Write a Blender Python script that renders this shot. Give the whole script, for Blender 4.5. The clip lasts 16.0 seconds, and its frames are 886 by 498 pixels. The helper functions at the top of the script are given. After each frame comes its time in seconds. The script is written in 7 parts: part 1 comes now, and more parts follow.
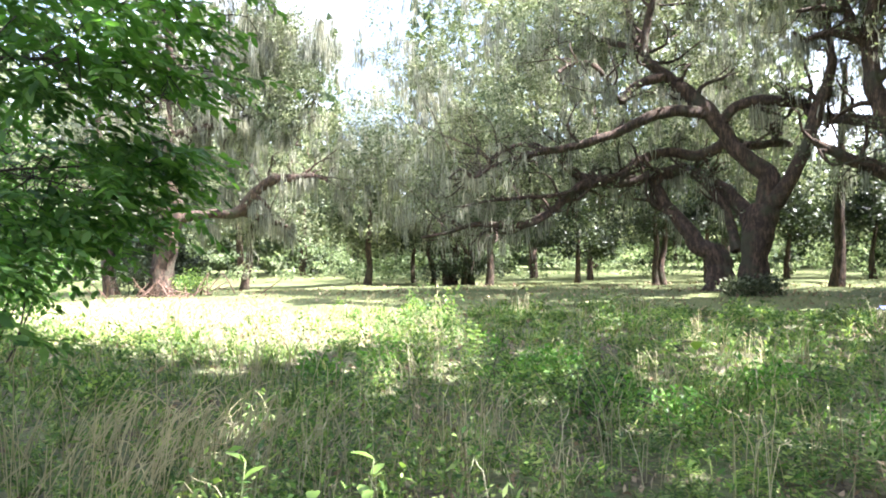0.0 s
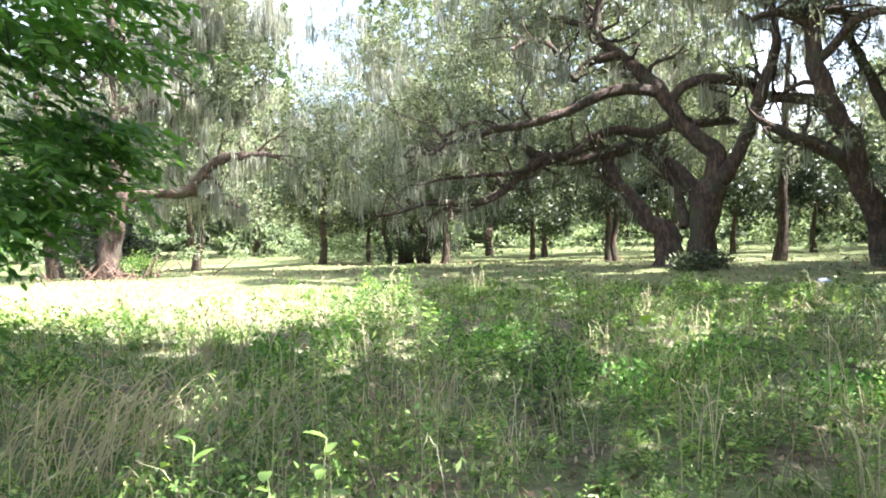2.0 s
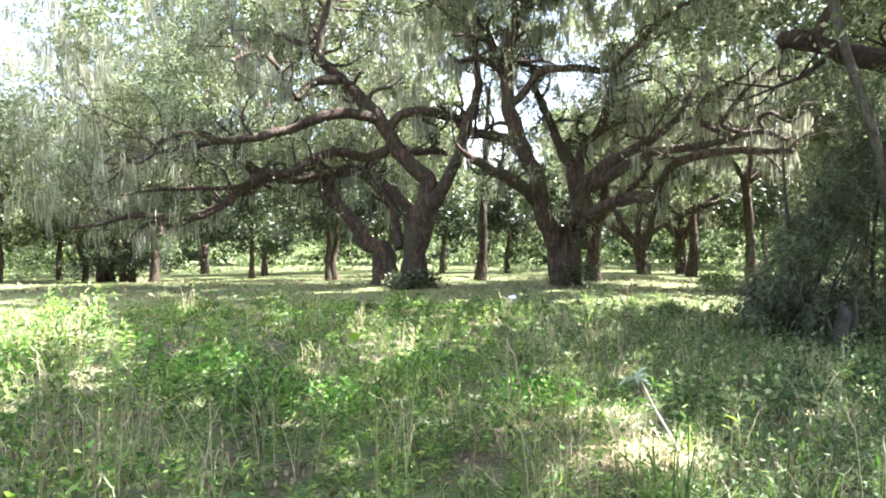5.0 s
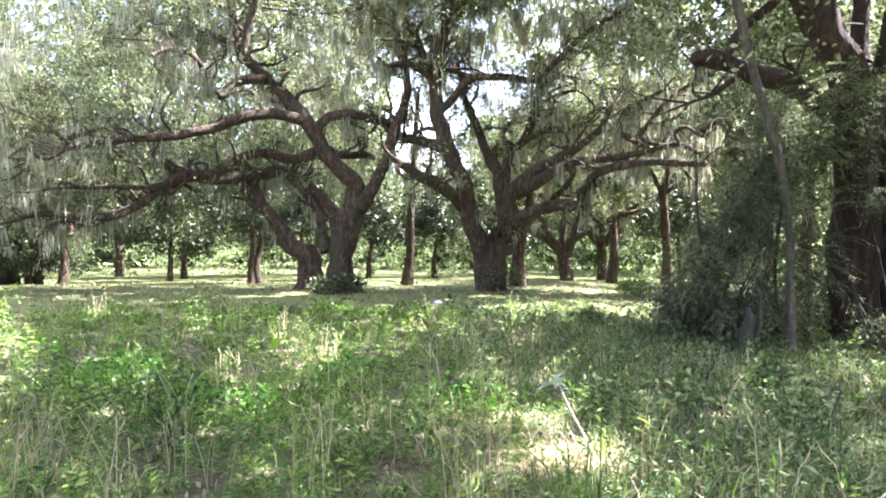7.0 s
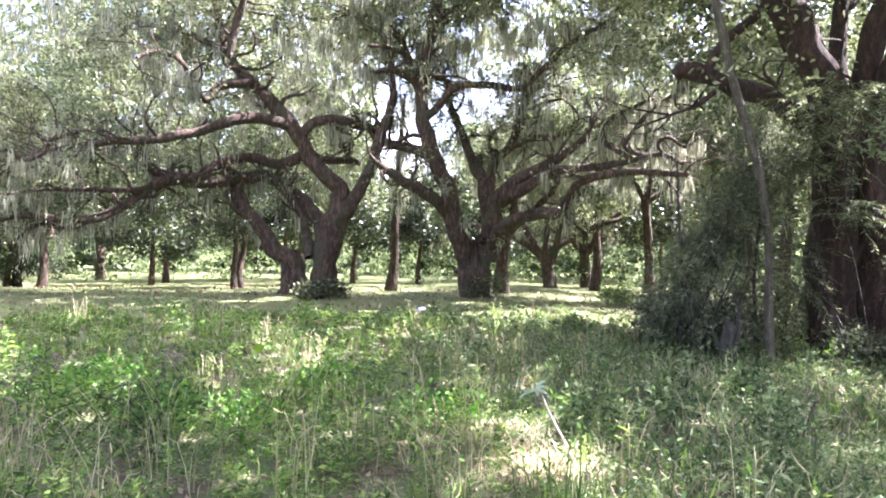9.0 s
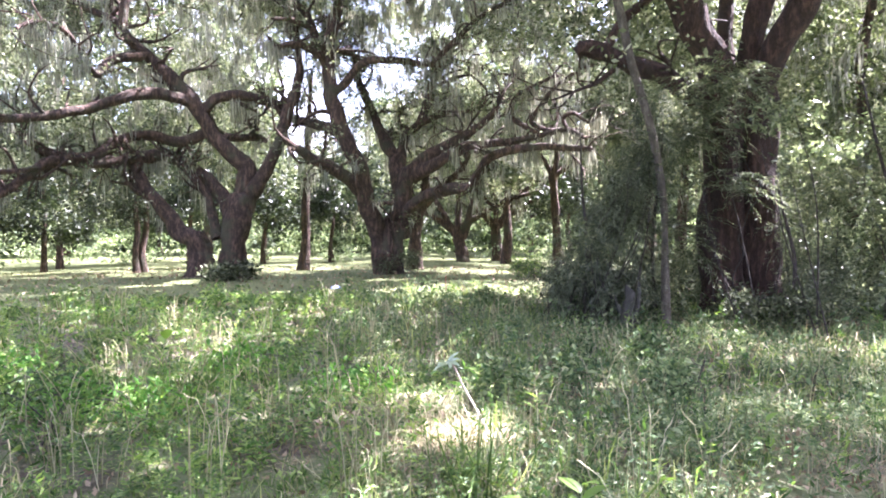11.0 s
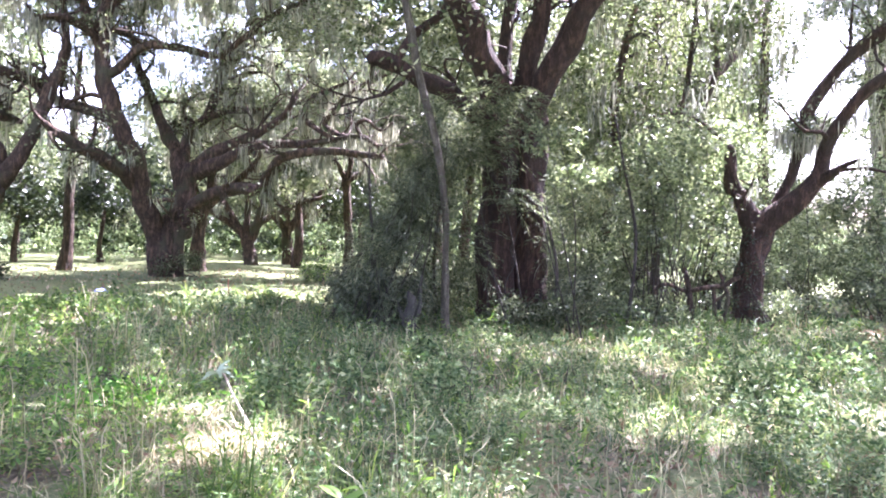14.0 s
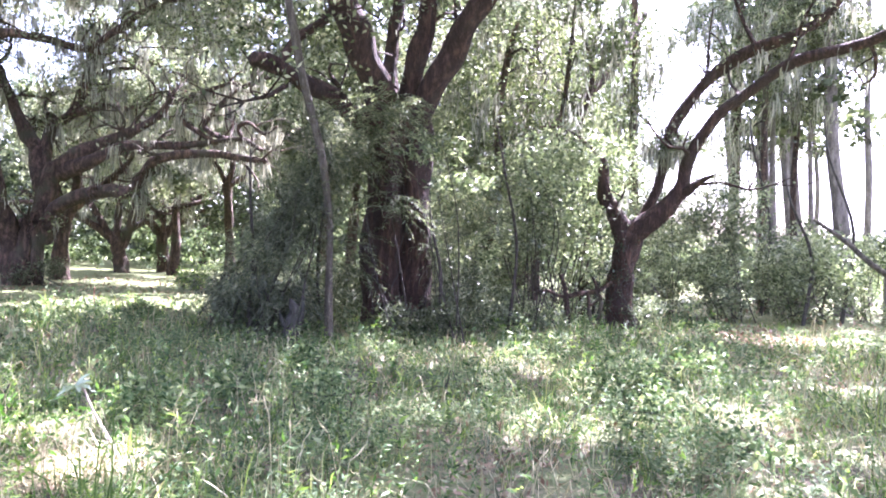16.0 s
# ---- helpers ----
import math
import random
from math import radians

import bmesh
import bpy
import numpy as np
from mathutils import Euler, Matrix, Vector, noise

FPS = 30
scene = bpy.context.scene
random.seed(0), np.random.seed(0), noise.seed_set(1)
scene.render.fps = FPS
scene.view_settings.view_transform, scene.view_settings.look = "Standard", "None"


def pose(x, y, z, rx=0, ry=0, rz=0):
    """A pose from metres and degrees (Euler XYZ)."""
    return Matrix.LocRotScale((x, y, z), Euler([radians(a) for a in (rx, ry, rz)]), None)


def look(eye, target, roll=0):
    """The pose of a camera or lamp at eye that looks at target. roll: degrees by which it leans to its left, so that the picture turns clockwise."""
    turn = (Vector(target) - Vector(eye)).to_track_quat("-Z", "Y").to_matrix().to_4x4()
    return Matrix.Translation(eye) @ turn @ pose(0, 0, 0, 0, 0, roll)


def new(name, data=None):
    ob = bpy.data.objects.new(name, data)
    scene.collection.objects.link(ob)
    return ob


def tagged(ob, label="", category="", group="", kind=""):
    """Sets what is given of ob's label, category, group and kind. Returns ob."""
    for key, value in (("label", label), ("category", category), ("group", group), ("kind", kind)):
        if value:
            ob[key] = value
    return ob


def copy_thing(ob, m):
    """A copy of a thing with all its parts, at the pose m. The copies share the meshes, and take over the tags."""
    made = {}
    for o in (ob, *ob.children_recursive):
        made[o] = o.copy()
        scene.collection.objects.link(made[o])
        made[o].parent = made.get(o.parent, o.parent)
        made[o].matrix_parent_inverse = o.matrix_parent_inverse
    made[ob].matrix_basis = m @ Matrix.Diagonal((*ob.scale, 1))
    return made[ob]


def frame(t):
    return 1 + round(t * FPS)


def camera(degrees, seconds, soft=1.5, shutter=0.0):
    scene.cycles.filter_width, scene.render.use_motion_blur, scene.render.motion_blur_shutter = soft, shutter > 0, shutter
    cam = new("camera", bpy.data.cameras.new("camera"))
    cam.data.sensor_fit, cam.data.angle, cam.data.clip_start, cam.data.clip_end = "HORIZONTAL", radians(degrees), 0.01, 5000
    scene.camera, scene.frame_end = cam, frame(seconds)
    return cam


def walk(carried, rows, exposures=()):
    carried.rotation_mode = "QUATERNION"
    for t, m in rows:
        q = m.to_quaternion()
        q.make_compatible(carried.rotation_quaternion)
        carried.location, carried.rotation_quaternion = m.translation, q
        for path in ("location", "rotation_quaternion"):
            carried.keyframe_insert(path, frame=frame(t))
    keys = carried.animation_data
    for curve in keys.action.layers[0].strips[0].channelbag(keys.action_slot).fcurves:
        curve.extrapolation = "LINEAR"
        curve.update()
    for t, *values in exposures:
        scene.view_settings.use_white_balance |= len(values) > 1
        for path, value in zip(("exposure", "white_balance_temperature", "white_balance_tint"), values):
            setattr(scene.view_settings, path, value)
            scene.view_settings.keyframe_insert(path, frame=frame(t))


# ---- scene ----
cam = camera(66.4, 16.0, soft=1.9)
PATH = [
    (0.0, pose(-0.005, 0.003, 1.584, 90.18, 1.01, 0.00)),
    (0.5, pose(-0.002, 0.008, 1.572, 89.66, 1.28, -0.08)),
    (1.0, pose(-0.003, 0.014, 1.570, 88.91, 1.23, 0.25)),
    (1.5, pose(0.006, 0.015, 1.572, 88.50, 1.55, -1.27)),
    (2.0, pose(0.020, 0.022, 1.575, 88.29, 1.54, -3.72)),
    (2.5, pose(0.041, 0.025, 1.578, 88.13, 0.97, -8.28)),
    (3.0, pose(0.069, 0.031, 1.579, 88.14, 0.34, -12.48)),
    (3.5, pose(0.089, 0.030, 1.585, 88.81, -0.17, -16.69)),
    (4.0, pose(0.114, 0.033, 1.581, 89.21, -0.59, -19.83)),
    (4.5, pose(0.133, 0.021, 1.575, 89.61, 0.26, -23.98)),
    (5.0, pose(0.145, 0.018, 1.571, 89.54, 0.16, -26.80)),
    (7.5, pose(0.183, -0.004, 1.584, 90.22, -0.53, -33.25)),
    (8.0, pose(0.177, -0.012, 1.589, 90.69, -0.37, -33.00)),
    (10.5, pose(0.121, -0.093, 1.607, 89.04, -1.01, -39.26)),
    (11.0, pose(0.124, -0.108, 1.609, 88.52, 0.27, -41.55)),
    (11.5, pose(0.136, -0.123, 1.614, 87.98, 0.51, -44.05)),
    (12.0, pose(0.148, -0.142, 1.610, 87.65, 1.51, -46.52)),
    (12.5, pose(0.164, -0.159, 1.607, 87.10, 1.43, -49.14)),
    (13.0, pose(0.181, -0.172, 1.606, 86.50, 0.84, -52.59)),
    (13.5, pose(0.198, -0.187, 1.616, 87.61, -0.45, -55.88)),
    (14.0, pose(0.206, -0.201, 1.621, 89.13, -1.71, -58.84)),
    (14.5, pose(0.207, -0.213, 1.617, 90.36, -1.18, -61.36)),
    (15.0, pose(0.213, -0.226, 1.612, 91.15, -1.63, -63.42)),
    (15.5, pose(0.223, -0.243, 1.605, 90.35, -1.43, -65.77)),
    (16.0, pose(0.232, -0.250, 1.609, 90.08, -1.99, -68.31)),
]
EXPOSURE = [(0, 2.98, 6000, 16), (1.5, 2.98, 6000, 15), (3.5, 3.0, 6000, 14), (4.5, 3.05, 6000, 14), (5, 3.25, 6000, 14), (8, 3.35, 5940, 24), (10.5, 3.45, 5740, 32), (12.5, 3.51, 5660, 35), (14.5, 3.63, 5520, 37), (16, 3.68, 5480, 40)]
walk(cam, PATH, EXPOSURE)

# ---- sky, sun ----
SUN = Vector((0.86, -0.18, 1.30)).normalized()
world = bpy.data.worlds.new("sky")
scene.world = world
world.use_nodes = True
wn = world.node_tree.nodes
sky = wn.new("ShaderNodeTexSky")
sky.sky_type = "NISHITA"
sky.sun_disc = False
sky.sun_elevation = math.asin(SUN.z)
sky.sun_rotation = math.atan2(SUN.x, SUN.y)
sky.dust_density = 5.0
sky.air_density = 1.0
# patchy white veil added over the blue, to whiten the sky and its light
wl = world.node_tree.links
veil_noise = wn.new("ShaderNodeTexNoise")
veil_noise.inputs["Scale"].default_value, veil_noise.inputs["Detail"].default_value = 2.6, 5.0
wl.new(wn.new("ShaderNodeTexCoord").outputs["Generated"], veil_noise.inputs["Vector"])
cover = wn.new("ShaderNodeMapRange")
cover.inputs[1].default_value, cover.inputs[2].default_value, cover.inputs[3].default_value = 0.47, 0.70, 0.05
wl.new(veil_noise.outputs["Fac"], cover.inputs[0])
veil = wn.new("ShaderNodeMix")
veil.data_type = "RGBA"
veil.inputs[7].default_value = (9.0, 9.2, 9.5, 1)
wl.new(cover.outputs[0], veil.inputs[0])
wl.new(sky.outputs[0], veil.inputs[6])
wl.new(veil.outputs[2], wn["Background"].inputs[0])
wn["Background"].inputs[1].default_value = 0.086
sun_data = bpy.data.lights.new("sun", "SUN")
sun_data.energy = 5.0
sun_data.angle = radians(0.53)
sun_data.color = (1.0, 0.96, 0.88)
sun = new("sun", sun_data)
sun.matrix_world = look(SUN * 60, (0, 0, 0))


# ---- materials ----
def material(name, rough=0.7):
    m = bpy.data.materials.new(name)
    m.use_nodes = True
    n = m.node_tree.nodes
    n["Principled BSDF"].inputs["Roughness"].default_value = rough
    return m, n, m.node_tree.links, n["Principled BSDF"]


def ramp(n, links, source, stops):
    r = n.new("ShaderNodeValToRGB")
    e = r.color_ramp.elements
    while len(e) < len(stops):
        e.new(0.5)
    for k, (pos, col) in enumerate(stops):
        e[k].position, e[k].color = pos, (*col, 1)
    links.new(source, r.inputs[0])
    return r.outputs[0]


def noise_tex(n, links, coord, scale, detail=4.0, stretch=None, rough=0.6):
    if stretch:
        mp = n.new("ShaderNodeMapping")
        mp.inputs["Scale"].default_value = stretch
        links.new(coord, mp.inputs[0])
        coord = mp.outputs[0]
    t = n.new("ShaderNodeTexNoise")
    t.inputs["Scale"].default_value, t.inputs["Detail"].default_value, t.inputs["Roughness"].default_value = scale, detail, rough
    links.new(coord, t.inputs["Vector"])
    return t.outputs["Fac"]


def blend(n, links, fac, a, b, mode="MIX"):
    x = n.new("ShaderNodeMix")
    x.data_type, x.blend_type = "RGBA", mode
    for sock, v in ((x.inputs[0], fac), (x.inputs[6], a), (x.inputs[7], b)):
        if isinstance(v, (int, float)):
            sock.default_value = v
        elif isinstance(v, tuple):
            sock.default_value = (*v, 1)
        else:
            links.new(v, sock)
    return x.outputs[2]


def bark(name, dark, mid, light, moss=(0.10, 0.12, 0.05), scale=1.0, patch=0.62):
    m, n, links, p = material(name, 0.92)
    c = n.new("ShaderNodeTexCoord").outputs["Object"]
    fur = noise_tex(n, links, c, 9 * scale, 6, (1.0, 1.0, 0.28), 0.7)
    big = noise_tex(n, links, c, 1.1 * scale, 3)
    fine = noise_tex(n, links, c, 38 * scale, 3, (1.0, 1.0, 0.5))
    base = ramp(n, links, fur, [(0.38, dark), (0.5, mid), (0.63, light)])
    base = blend(n, links, 0.35, base, ramp(n, links, fine, [(0.3, dark), (0.7, light)]))
    spot = ramp(n, links, big, [(patch - 0.06, (0, 0, 0)), (patch + 0.1, (1, 1, 1))])
    links.new(blend(n, links, spot, base, moss), p.inputs["Base Color"])
    b = n.new("ShaderNodeBump")
    b.inputs["Strength"].default_value, b.inputs["Distance"].default_value = 1.0, 0.12 / scale
    links.new(fur, b.inputs["Height"])
    links.new(b.outputs[0], p.inputs["Normal"])
    return m


def foliage(name, stops, glow=0.4, rough=0.5, warm=(1.25, 1.3, 0.55), gloss=0.35, patch=0.55, vary=((0.72, 0.78, 0.75), (1.2, 1.18, 1.0))):
    """Leaves: each island takes its own shade, part of the light passes through."""
    m, n, links, p = material(name, rough)
    rnd = n.new("ShaderNodeNewGeometry").outputs["Random Per Island"]
    c = n.new("ShaderNodeTexCoord").outputs["Object"]
    col = ramp(n, links, rnd, stops)
    big = noise_tex(n, links, c, patch, 3)
    tint = ramp(n, links, big, [(0.33, vary[0]), (0.67, vary[1])])
    col = blend(n, links, 1.0, col, tint, "MULTIPLY")
    links.new(col, p.inputs["Base Color"])
    p.inputs["Specular IOR Level"].default_value = gloss
    tr = n.new("ShaderNodeBsdfTranslucent")
    links.new(blend(n, links, 1.0, col, warm, "MULTIPLY"), tr.inputs[0])
    mix = n.new("ShaderNodeMixShader")
    mix.inputs[0].default_value = glow
    links.new(p.outputs[0], mix.inputs[1])
    links.new(tr.outputs[0], mix.inputs[2])
    links.new(mix.outputs[0], n["Material Output"].inputs[0])
    return m


# The pale reddish stop also paints sunlit spots on the bark.
BARK = bark("live_oak_bark", (0.0046, 0.0036, 0.003), (0.032, 0.0208, 0.0152), (0.185, 0.118, 0.084), (0.062, 0.060, 0.036), patch=0.58)
BARK_RED = bark("reddish_oak_bark", (0.006, 0.0038, 0.003), (0.030, 0.0165, 0.0125), (0.115, 0.064, 0.047), (0.04, 0.03, 0.022))
BARK_GREY = bark("grey_bark", (0.0184, 0.0159, 0.0140), (0.0459, 0.0404, 0.0355), (0.0979, 0.0887, 0.0765), (0.0612, 0.0642, 0.0521), 1.6)
# Pine bark paled: haze and glare on the trunks are in the colour.
BARK_PINE = bark("hazed_pine_bark", (0.08, 0.07, 0.062), (0.19, 0.165, 0.15), (0.33, 0.295, 0.27), (0.24, 0.22, 0.20), 0.8)
TWIG = bark("twig_bark", (0.016, 0.013, 0.011), (0.04, 0.033, 0.027), (0.085, 0.07, 0.058), (0.045, 0.045, 0.035), 3.0)
# Low stops paint the crown's shadowed inside, high stops its lit leaves.
OAK_LEAF = foliage("live_oak_leaf", [(0.0, (0.05, 0.068, 0.038)), (0.4, (0.155, 0.185, 0.112)), (0.8, (0.31, 0.34, 0.245)), (1.0, (0.50, 0.51, 0.42))], 0.4, 0.6, (1.05, 1.08, 0.82), 0.2, 0.35, ((0.68, 0.73, 0.76), (1.25, 1.22, 0.98)))
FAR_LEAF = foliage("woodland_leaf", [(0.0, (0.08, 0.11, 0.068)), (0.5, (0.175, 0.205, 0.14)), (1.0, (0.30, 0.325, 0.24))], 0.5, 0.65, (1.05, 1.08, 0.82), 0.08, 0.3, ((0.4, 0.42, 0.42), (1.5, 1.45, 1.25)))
# Darker copy of the woodland leaf: the deep wood's shade is in its colour.
DEEP_LEAF = foliage("shaded_wood_leaf", [(0.0, (0.04, 0.06, 0.032)), (0.6, (0.08, 0.11, 0.062)), (1.0, (0.16, 0.19, 0.115))], 0.4, 0.5, (1.1, 1.2, 0.65))
# Dark evergreen leaf; the shade it stands in is in its colour too.
GLOSS_LEAF = foliage("shaded_evergreen_leaf", [(0.0, (0.014, 0.024, 0.013)), (0.7, (0.04, 0.058, 0.03)), (1.0, (0.11, 0.13, 0.08))], 0.2, 0.45, (1.1, 1.2, 0.6), 0.5)
# Paler copy of the woodland leaf: sun on the undergrowth is in its colour.
BRIGHT_LEAF = foliage("sunlit_tone_leaf", [(0.0, (0.10, 0.15, 0.08)), (0.5, (0.22, 0.285, 0.165)), (1.0, (0.38, 0.43, 0.30))], 0.45, 0.5, (1.05, 1.1, 0.75), 0.2, 0.4, ((0.5, 0.53, 0.53), (1.5, 1.47, 1.35)))
CEDAR_LEAF = foliage("cedar_leaf", [(0.0, (0.045, 0.06, 0.038)), (0.5, (0.125, 0.15, 0.10)), (0.85, (0.22, 0.245, 0.18)), (1.0, (0.34, 0.36, 0.29))], 0.42, 0.6, (1.05, 1.12, 0.75), 0.15, 0.9, ((0.6, 0.6, 0.6), (1.35, 1.3, 1.1)))
# The palest stops paint silvery glints onto some of the leaves.
SHRUB_LEAF = foliage("shrub_leaf", [(0.0, (0.055, 0.079, 0.048)), (0.5, (0.168, 0.207, 0.132)), (0.8, (0.31, 0.35, 0.245)), (1.0, (0.48, 0.50, 0.42))], 0.48, 0.36, (1.08, 1.14, 0.72), 0.5, 0.9, ((0.6, 0.62, 0.6), (1.3, 1.28, 1.15)))
BROAD_LEAF = foliage("broad_leaf", [(0.0, (0.07, 0.158, 0.05)), (0.6, (0.128, 0.245, 0.08)), (1.0, (0.22, 0.355, 0.12))], 0.6, 0.45, (1.2, 1.5, 0.55), 0.3, 1.4, ((0.5, 0.52, 0.6), (1.15, 1.15, 1.0)))
SAPLING_LEAF = foliage("sapling_leaf", [(0.0, (0.15, 0.26, 0.06)), (1.0, (0.27, 0.39, 0.10))], 0.45, 0.35, (1.2, 1.35, 0.5), 0.5)
# Yellow-green leaf for understory boughs, with a sunlit look mixed into the colour.
LIGHT_LEAF = foliage("sunlit_green_leaf", [(0.0, (0.046, 0.064, 0.036)), (0.5, (0.10, 0.126, 0.074)), (1.0, (0.20, 0.222, 0.152))], 0.4, 0.5, (1.1, 1.15, 0.7), 0.25, 0.5, ((0.6, 0.65, 0.62), (1.3, 1.28, 1.0)))
MOSS = foliage("spanish_moss", [(0.0, (0.17, 0.17, 0.15)), (0.5, (0.32, 0.318, 0.28)), (1.0, (0.52, 0.51, 0.455))], 0.4, 0.9, (1.0, 1.0, 0.93), 0.1)
DRAPE = foliage("dark_drape", [(0.0, (0.07, 0.08, 0.06)), (0.6, (0.14, 0.16, 0.12)), (1.0, (0.26, 0.27, 0.22))], 0.3, 0.9, (1.0, 1.0, 0.85), 0.1)
# The darkest stop paints in the shade between blades.
GRASS = foliage("grass_blade", [(0.0, (0.038, 0.075, 0.024)), (0.45, (0.12, 0.185, 0.062)), (0.78, (0.24, 0.30, 0.11)), (0.95, (0.36, 0.36, 0.19)), (1.0, (0.48, 0.44, 0.29))], 0.42, 0.6, (1.12, 1.22, 0.7), 0.15, 1.5, ((0.6, 0.68, 0.66), (1.45, 1.42, 1.15)))
GREY_WEED = foliage("greyish_weed_leaf", [(0.0, (0.036, 0.075, 0.032)), (0.5, (0.13, 0.195, 0.089)), (0.85, (0.26, 0.325, 0.168)), (1.0, (0.44, 0.475, 0.31))], 0.33, 0.55, (1.08, 1.12, 0.75), 0.15, 1.2, ((0.6, 0.62, 0.62), (1.3, 1.27, 1.15)))
GREY_GRASS = foliage("grey_green_grass", [(0.0, (0.045, 0.08, 0.04)), (0.5, (0.14, 0.19, 0.105)), (0.85, (0.26, 0.305, 0.19)), (1.0, (0.44, 0.43, 0.33))], 0.4, 0.6, (1.08, 1.15, 0.75), 0.2, 1.3, ((0.6, 0.66, 0.66), (1.35, 1.32, 1.15)))
# Darkest stop paints shade between the weeds, the palest one highlights.
WEED = foliage("weed_leaf", [(0.0, (0.030, 0.075, 0.020)), (0.45, (0.115, 0.205, 0.062)), (0.85, (0.26, 0.35, 0.115)), (1.0, (0.42, 0.48, 0.22))], 0.36, 0.5, (1.15, 1.3, 0.6), 0.3, 1.2, ((0.55, 0.6, 0.6), (1.3, 1.3, 0.95)))
STRAW = foliage("dry_straw", [(0.0, (0.215, 0.195, 0.115)), (0.5, (0.39, 0.352, 0.225)), (1.0, (0.58, 0.53, 0.38))], 0.2, 0.7, (1.0, 0.95, 0.8), 0.2)
RED_STRAW = foliage("reddish_straw", [(0.0, (0.13, 0.105, 0.068)), (0.5, (0.245, 0.205, 0.135)), (1.0, (0.40, 0.345, 0.245))], 0.2, 0.7, (1.0, 0.92, 0.75), 0.2)
LITTER = foliage("leaf_litter", [(0.0, (0.14, 0.085, 0.06)), (0.5, (0.29, 0.20, 0.15)), (1.0, (0.50, 0.40, 0.32))], 0.15, 0.75, (1.0, 0.9, 0.7), 0.2)


def ground_material():
    m, n, links, p = material("ground", 0.95)
    c = n.new("ShaderNodeTexCoord").outputs["Object"]
    fine = noise_tex(n, links, c, 14, 6, None, 0.75)
    mid = noise_tex(n, links, c, 1.3, 4)
    big = noise_tex(n, links, c, 0.16, 3)
    soil = ramp(n, links, fine, [(0.34, (0.03, 0.022, 0.015)), (0.5, (0.10, 0.078, 0.052)), (0.68, (0.25, 0.20, 0.145))])
    turf = ramp(n, links, fine, [(0.3, (0.055, 0.075, 0.028)), (0.5, (0.135, 0.16, 0.066)), (0.75, (0.26, 0.25, 0.14))])
    cover = ramp(n, links, mid, [(0.36, (0, 0, 0)), (0.56, (1, 1, 1))])
    near = blend(n, links, cover, soil, turf)
    dist = n.new("ShaderNodeVectorMath")
    dist.operation = "LENGTH"
    links.new(c, dist.inputs[0])
    rng = n.new("ShaderNodeMapRange")
    rng.inputs[1].default_value, rng.inputs[2].default_value = 13, 19
    links.new(dist.outputs["Value"], rng.inputs[0])
    dry = ramp(n, links, big, [(0.4, (0.66, 0.70, 0.56)), (0.62, (1.05, 1.02, 0.85))])
    lawn = blend(n, links, 1.0, turf, dry, "MULTIPLY")
    links.new(blend(n, links, rng.outputs[0], near, lawn), p.inputs["Base Color"])
    b = n.new("ShaderNodeBump")
    b.inputs["Strength"].default_value, b.inputs["Distance"].default_value = 0.8, 0.05
    links.new(fine, b.inputs["Height"])
    links.new(b.outputs[0], p.inputs["Normal"])
    return m


def plain(name, a, b, rough=0.6, scale=6.0):
    m, n, links, p = material(name, rough)
    c = n.new("ShaderNodeTexCoord").outputs["Object"]
    links.new(ramp(n, links, noise_tex(n, links, c, scale), [(0.3, a), (0.7, b)]), p.inputs["Base Color"])
    return m


# ---- mesh helpers ----
def build(name, verts, faces, mat, parent=None, label="", smooth=False):
    """One mesh object from arrays. faces: a list of integer arrays, each of rows of 3 or 4."""
    verts = np.asarray(verts, dtype=np.float32).reshape(-1, 3)
    faces = [np.asarray(f, dtype=np.int32) for f in faces if len(f)]
    me = bpy.data.meshes.new(name)
    me.vertices.add(len(verts))
    me.vertices.foreach_set("co", verts.ravel())
    loops = np.concatenate([f.ravel() for f in faces])
    sizes = np.concatenate([np.full(len(f), f.shape[1], dtype=np.int32) for f in faces])
    me.loops.add(len(loops))
    me.loops.foreach_set("vertex_index", loops)
    me.polygons.add(len(sizes))
    me.polygons.foreach_set("loop_start", np.concatenate([[0], np.cumsum(sizes)[:-1]]).astype(np.int32))
    if smooth:
        me.polygons.foreach_set("use_smooth", np.ones(len(sizes), dtype=bool))
    me.materials.append(mat)
    me.update(calc_edges=True)
    ob = new(name, me)
    if parent:
        ob.parent = parent
        ob.matrix_parent_inverse = parent.matrix_basis.inverted()
    if label:
        ob["label"] = label
    if name in ("twigwork", "crown", "shade_canopy", "drapery", "spanish_moss", "straw", "foliage", "stemwork"):
        ob["kind"] = "stuff"
    return ob


def thing(name, x, y, z, label, category, group="", kind=""):
    e = new(name)
    e.empty_display_size = 0.3
    e.matrix_basis = Matrix.Translation((x, y, z))
    return tagged(e, label, category, group, kind)


def join(parts):
    """Several (verts, faces) into one."""
    vs, fs, k = [], [], 0
    for v, f in parts:
        vs.append(v)
        fs.extend(a + k for a in f)
        k += len(v)
    return np.concatenate(vs), fs


def spline(points, per=5):
    """Catmull-Rom through rows of (x, y, z, r)."""
    p = np.asarray(points, dtype=float)
    p = np.vstack([2 * p[0] - p[1], p, 2 * p[-1] - p[-2]])
    out = []
    for i in range(1, len(p) - 2):
        for s in np.arange(per) / per:
            a, b, c, d = p[i - 1], p[i], p[i + 1], p[i + 2]
            out.append(0.5 * (2 * b + (c - a) * s + (2 * a - 5 * b + 4 * c - d) * s * s + (3 * b - a - 3 * c + d) * s ** 3))
    out.append(p[-2])
    out = np.array(out)
    out[:, 3] = np.maximum(out[:, 3], 0.004)
    return out


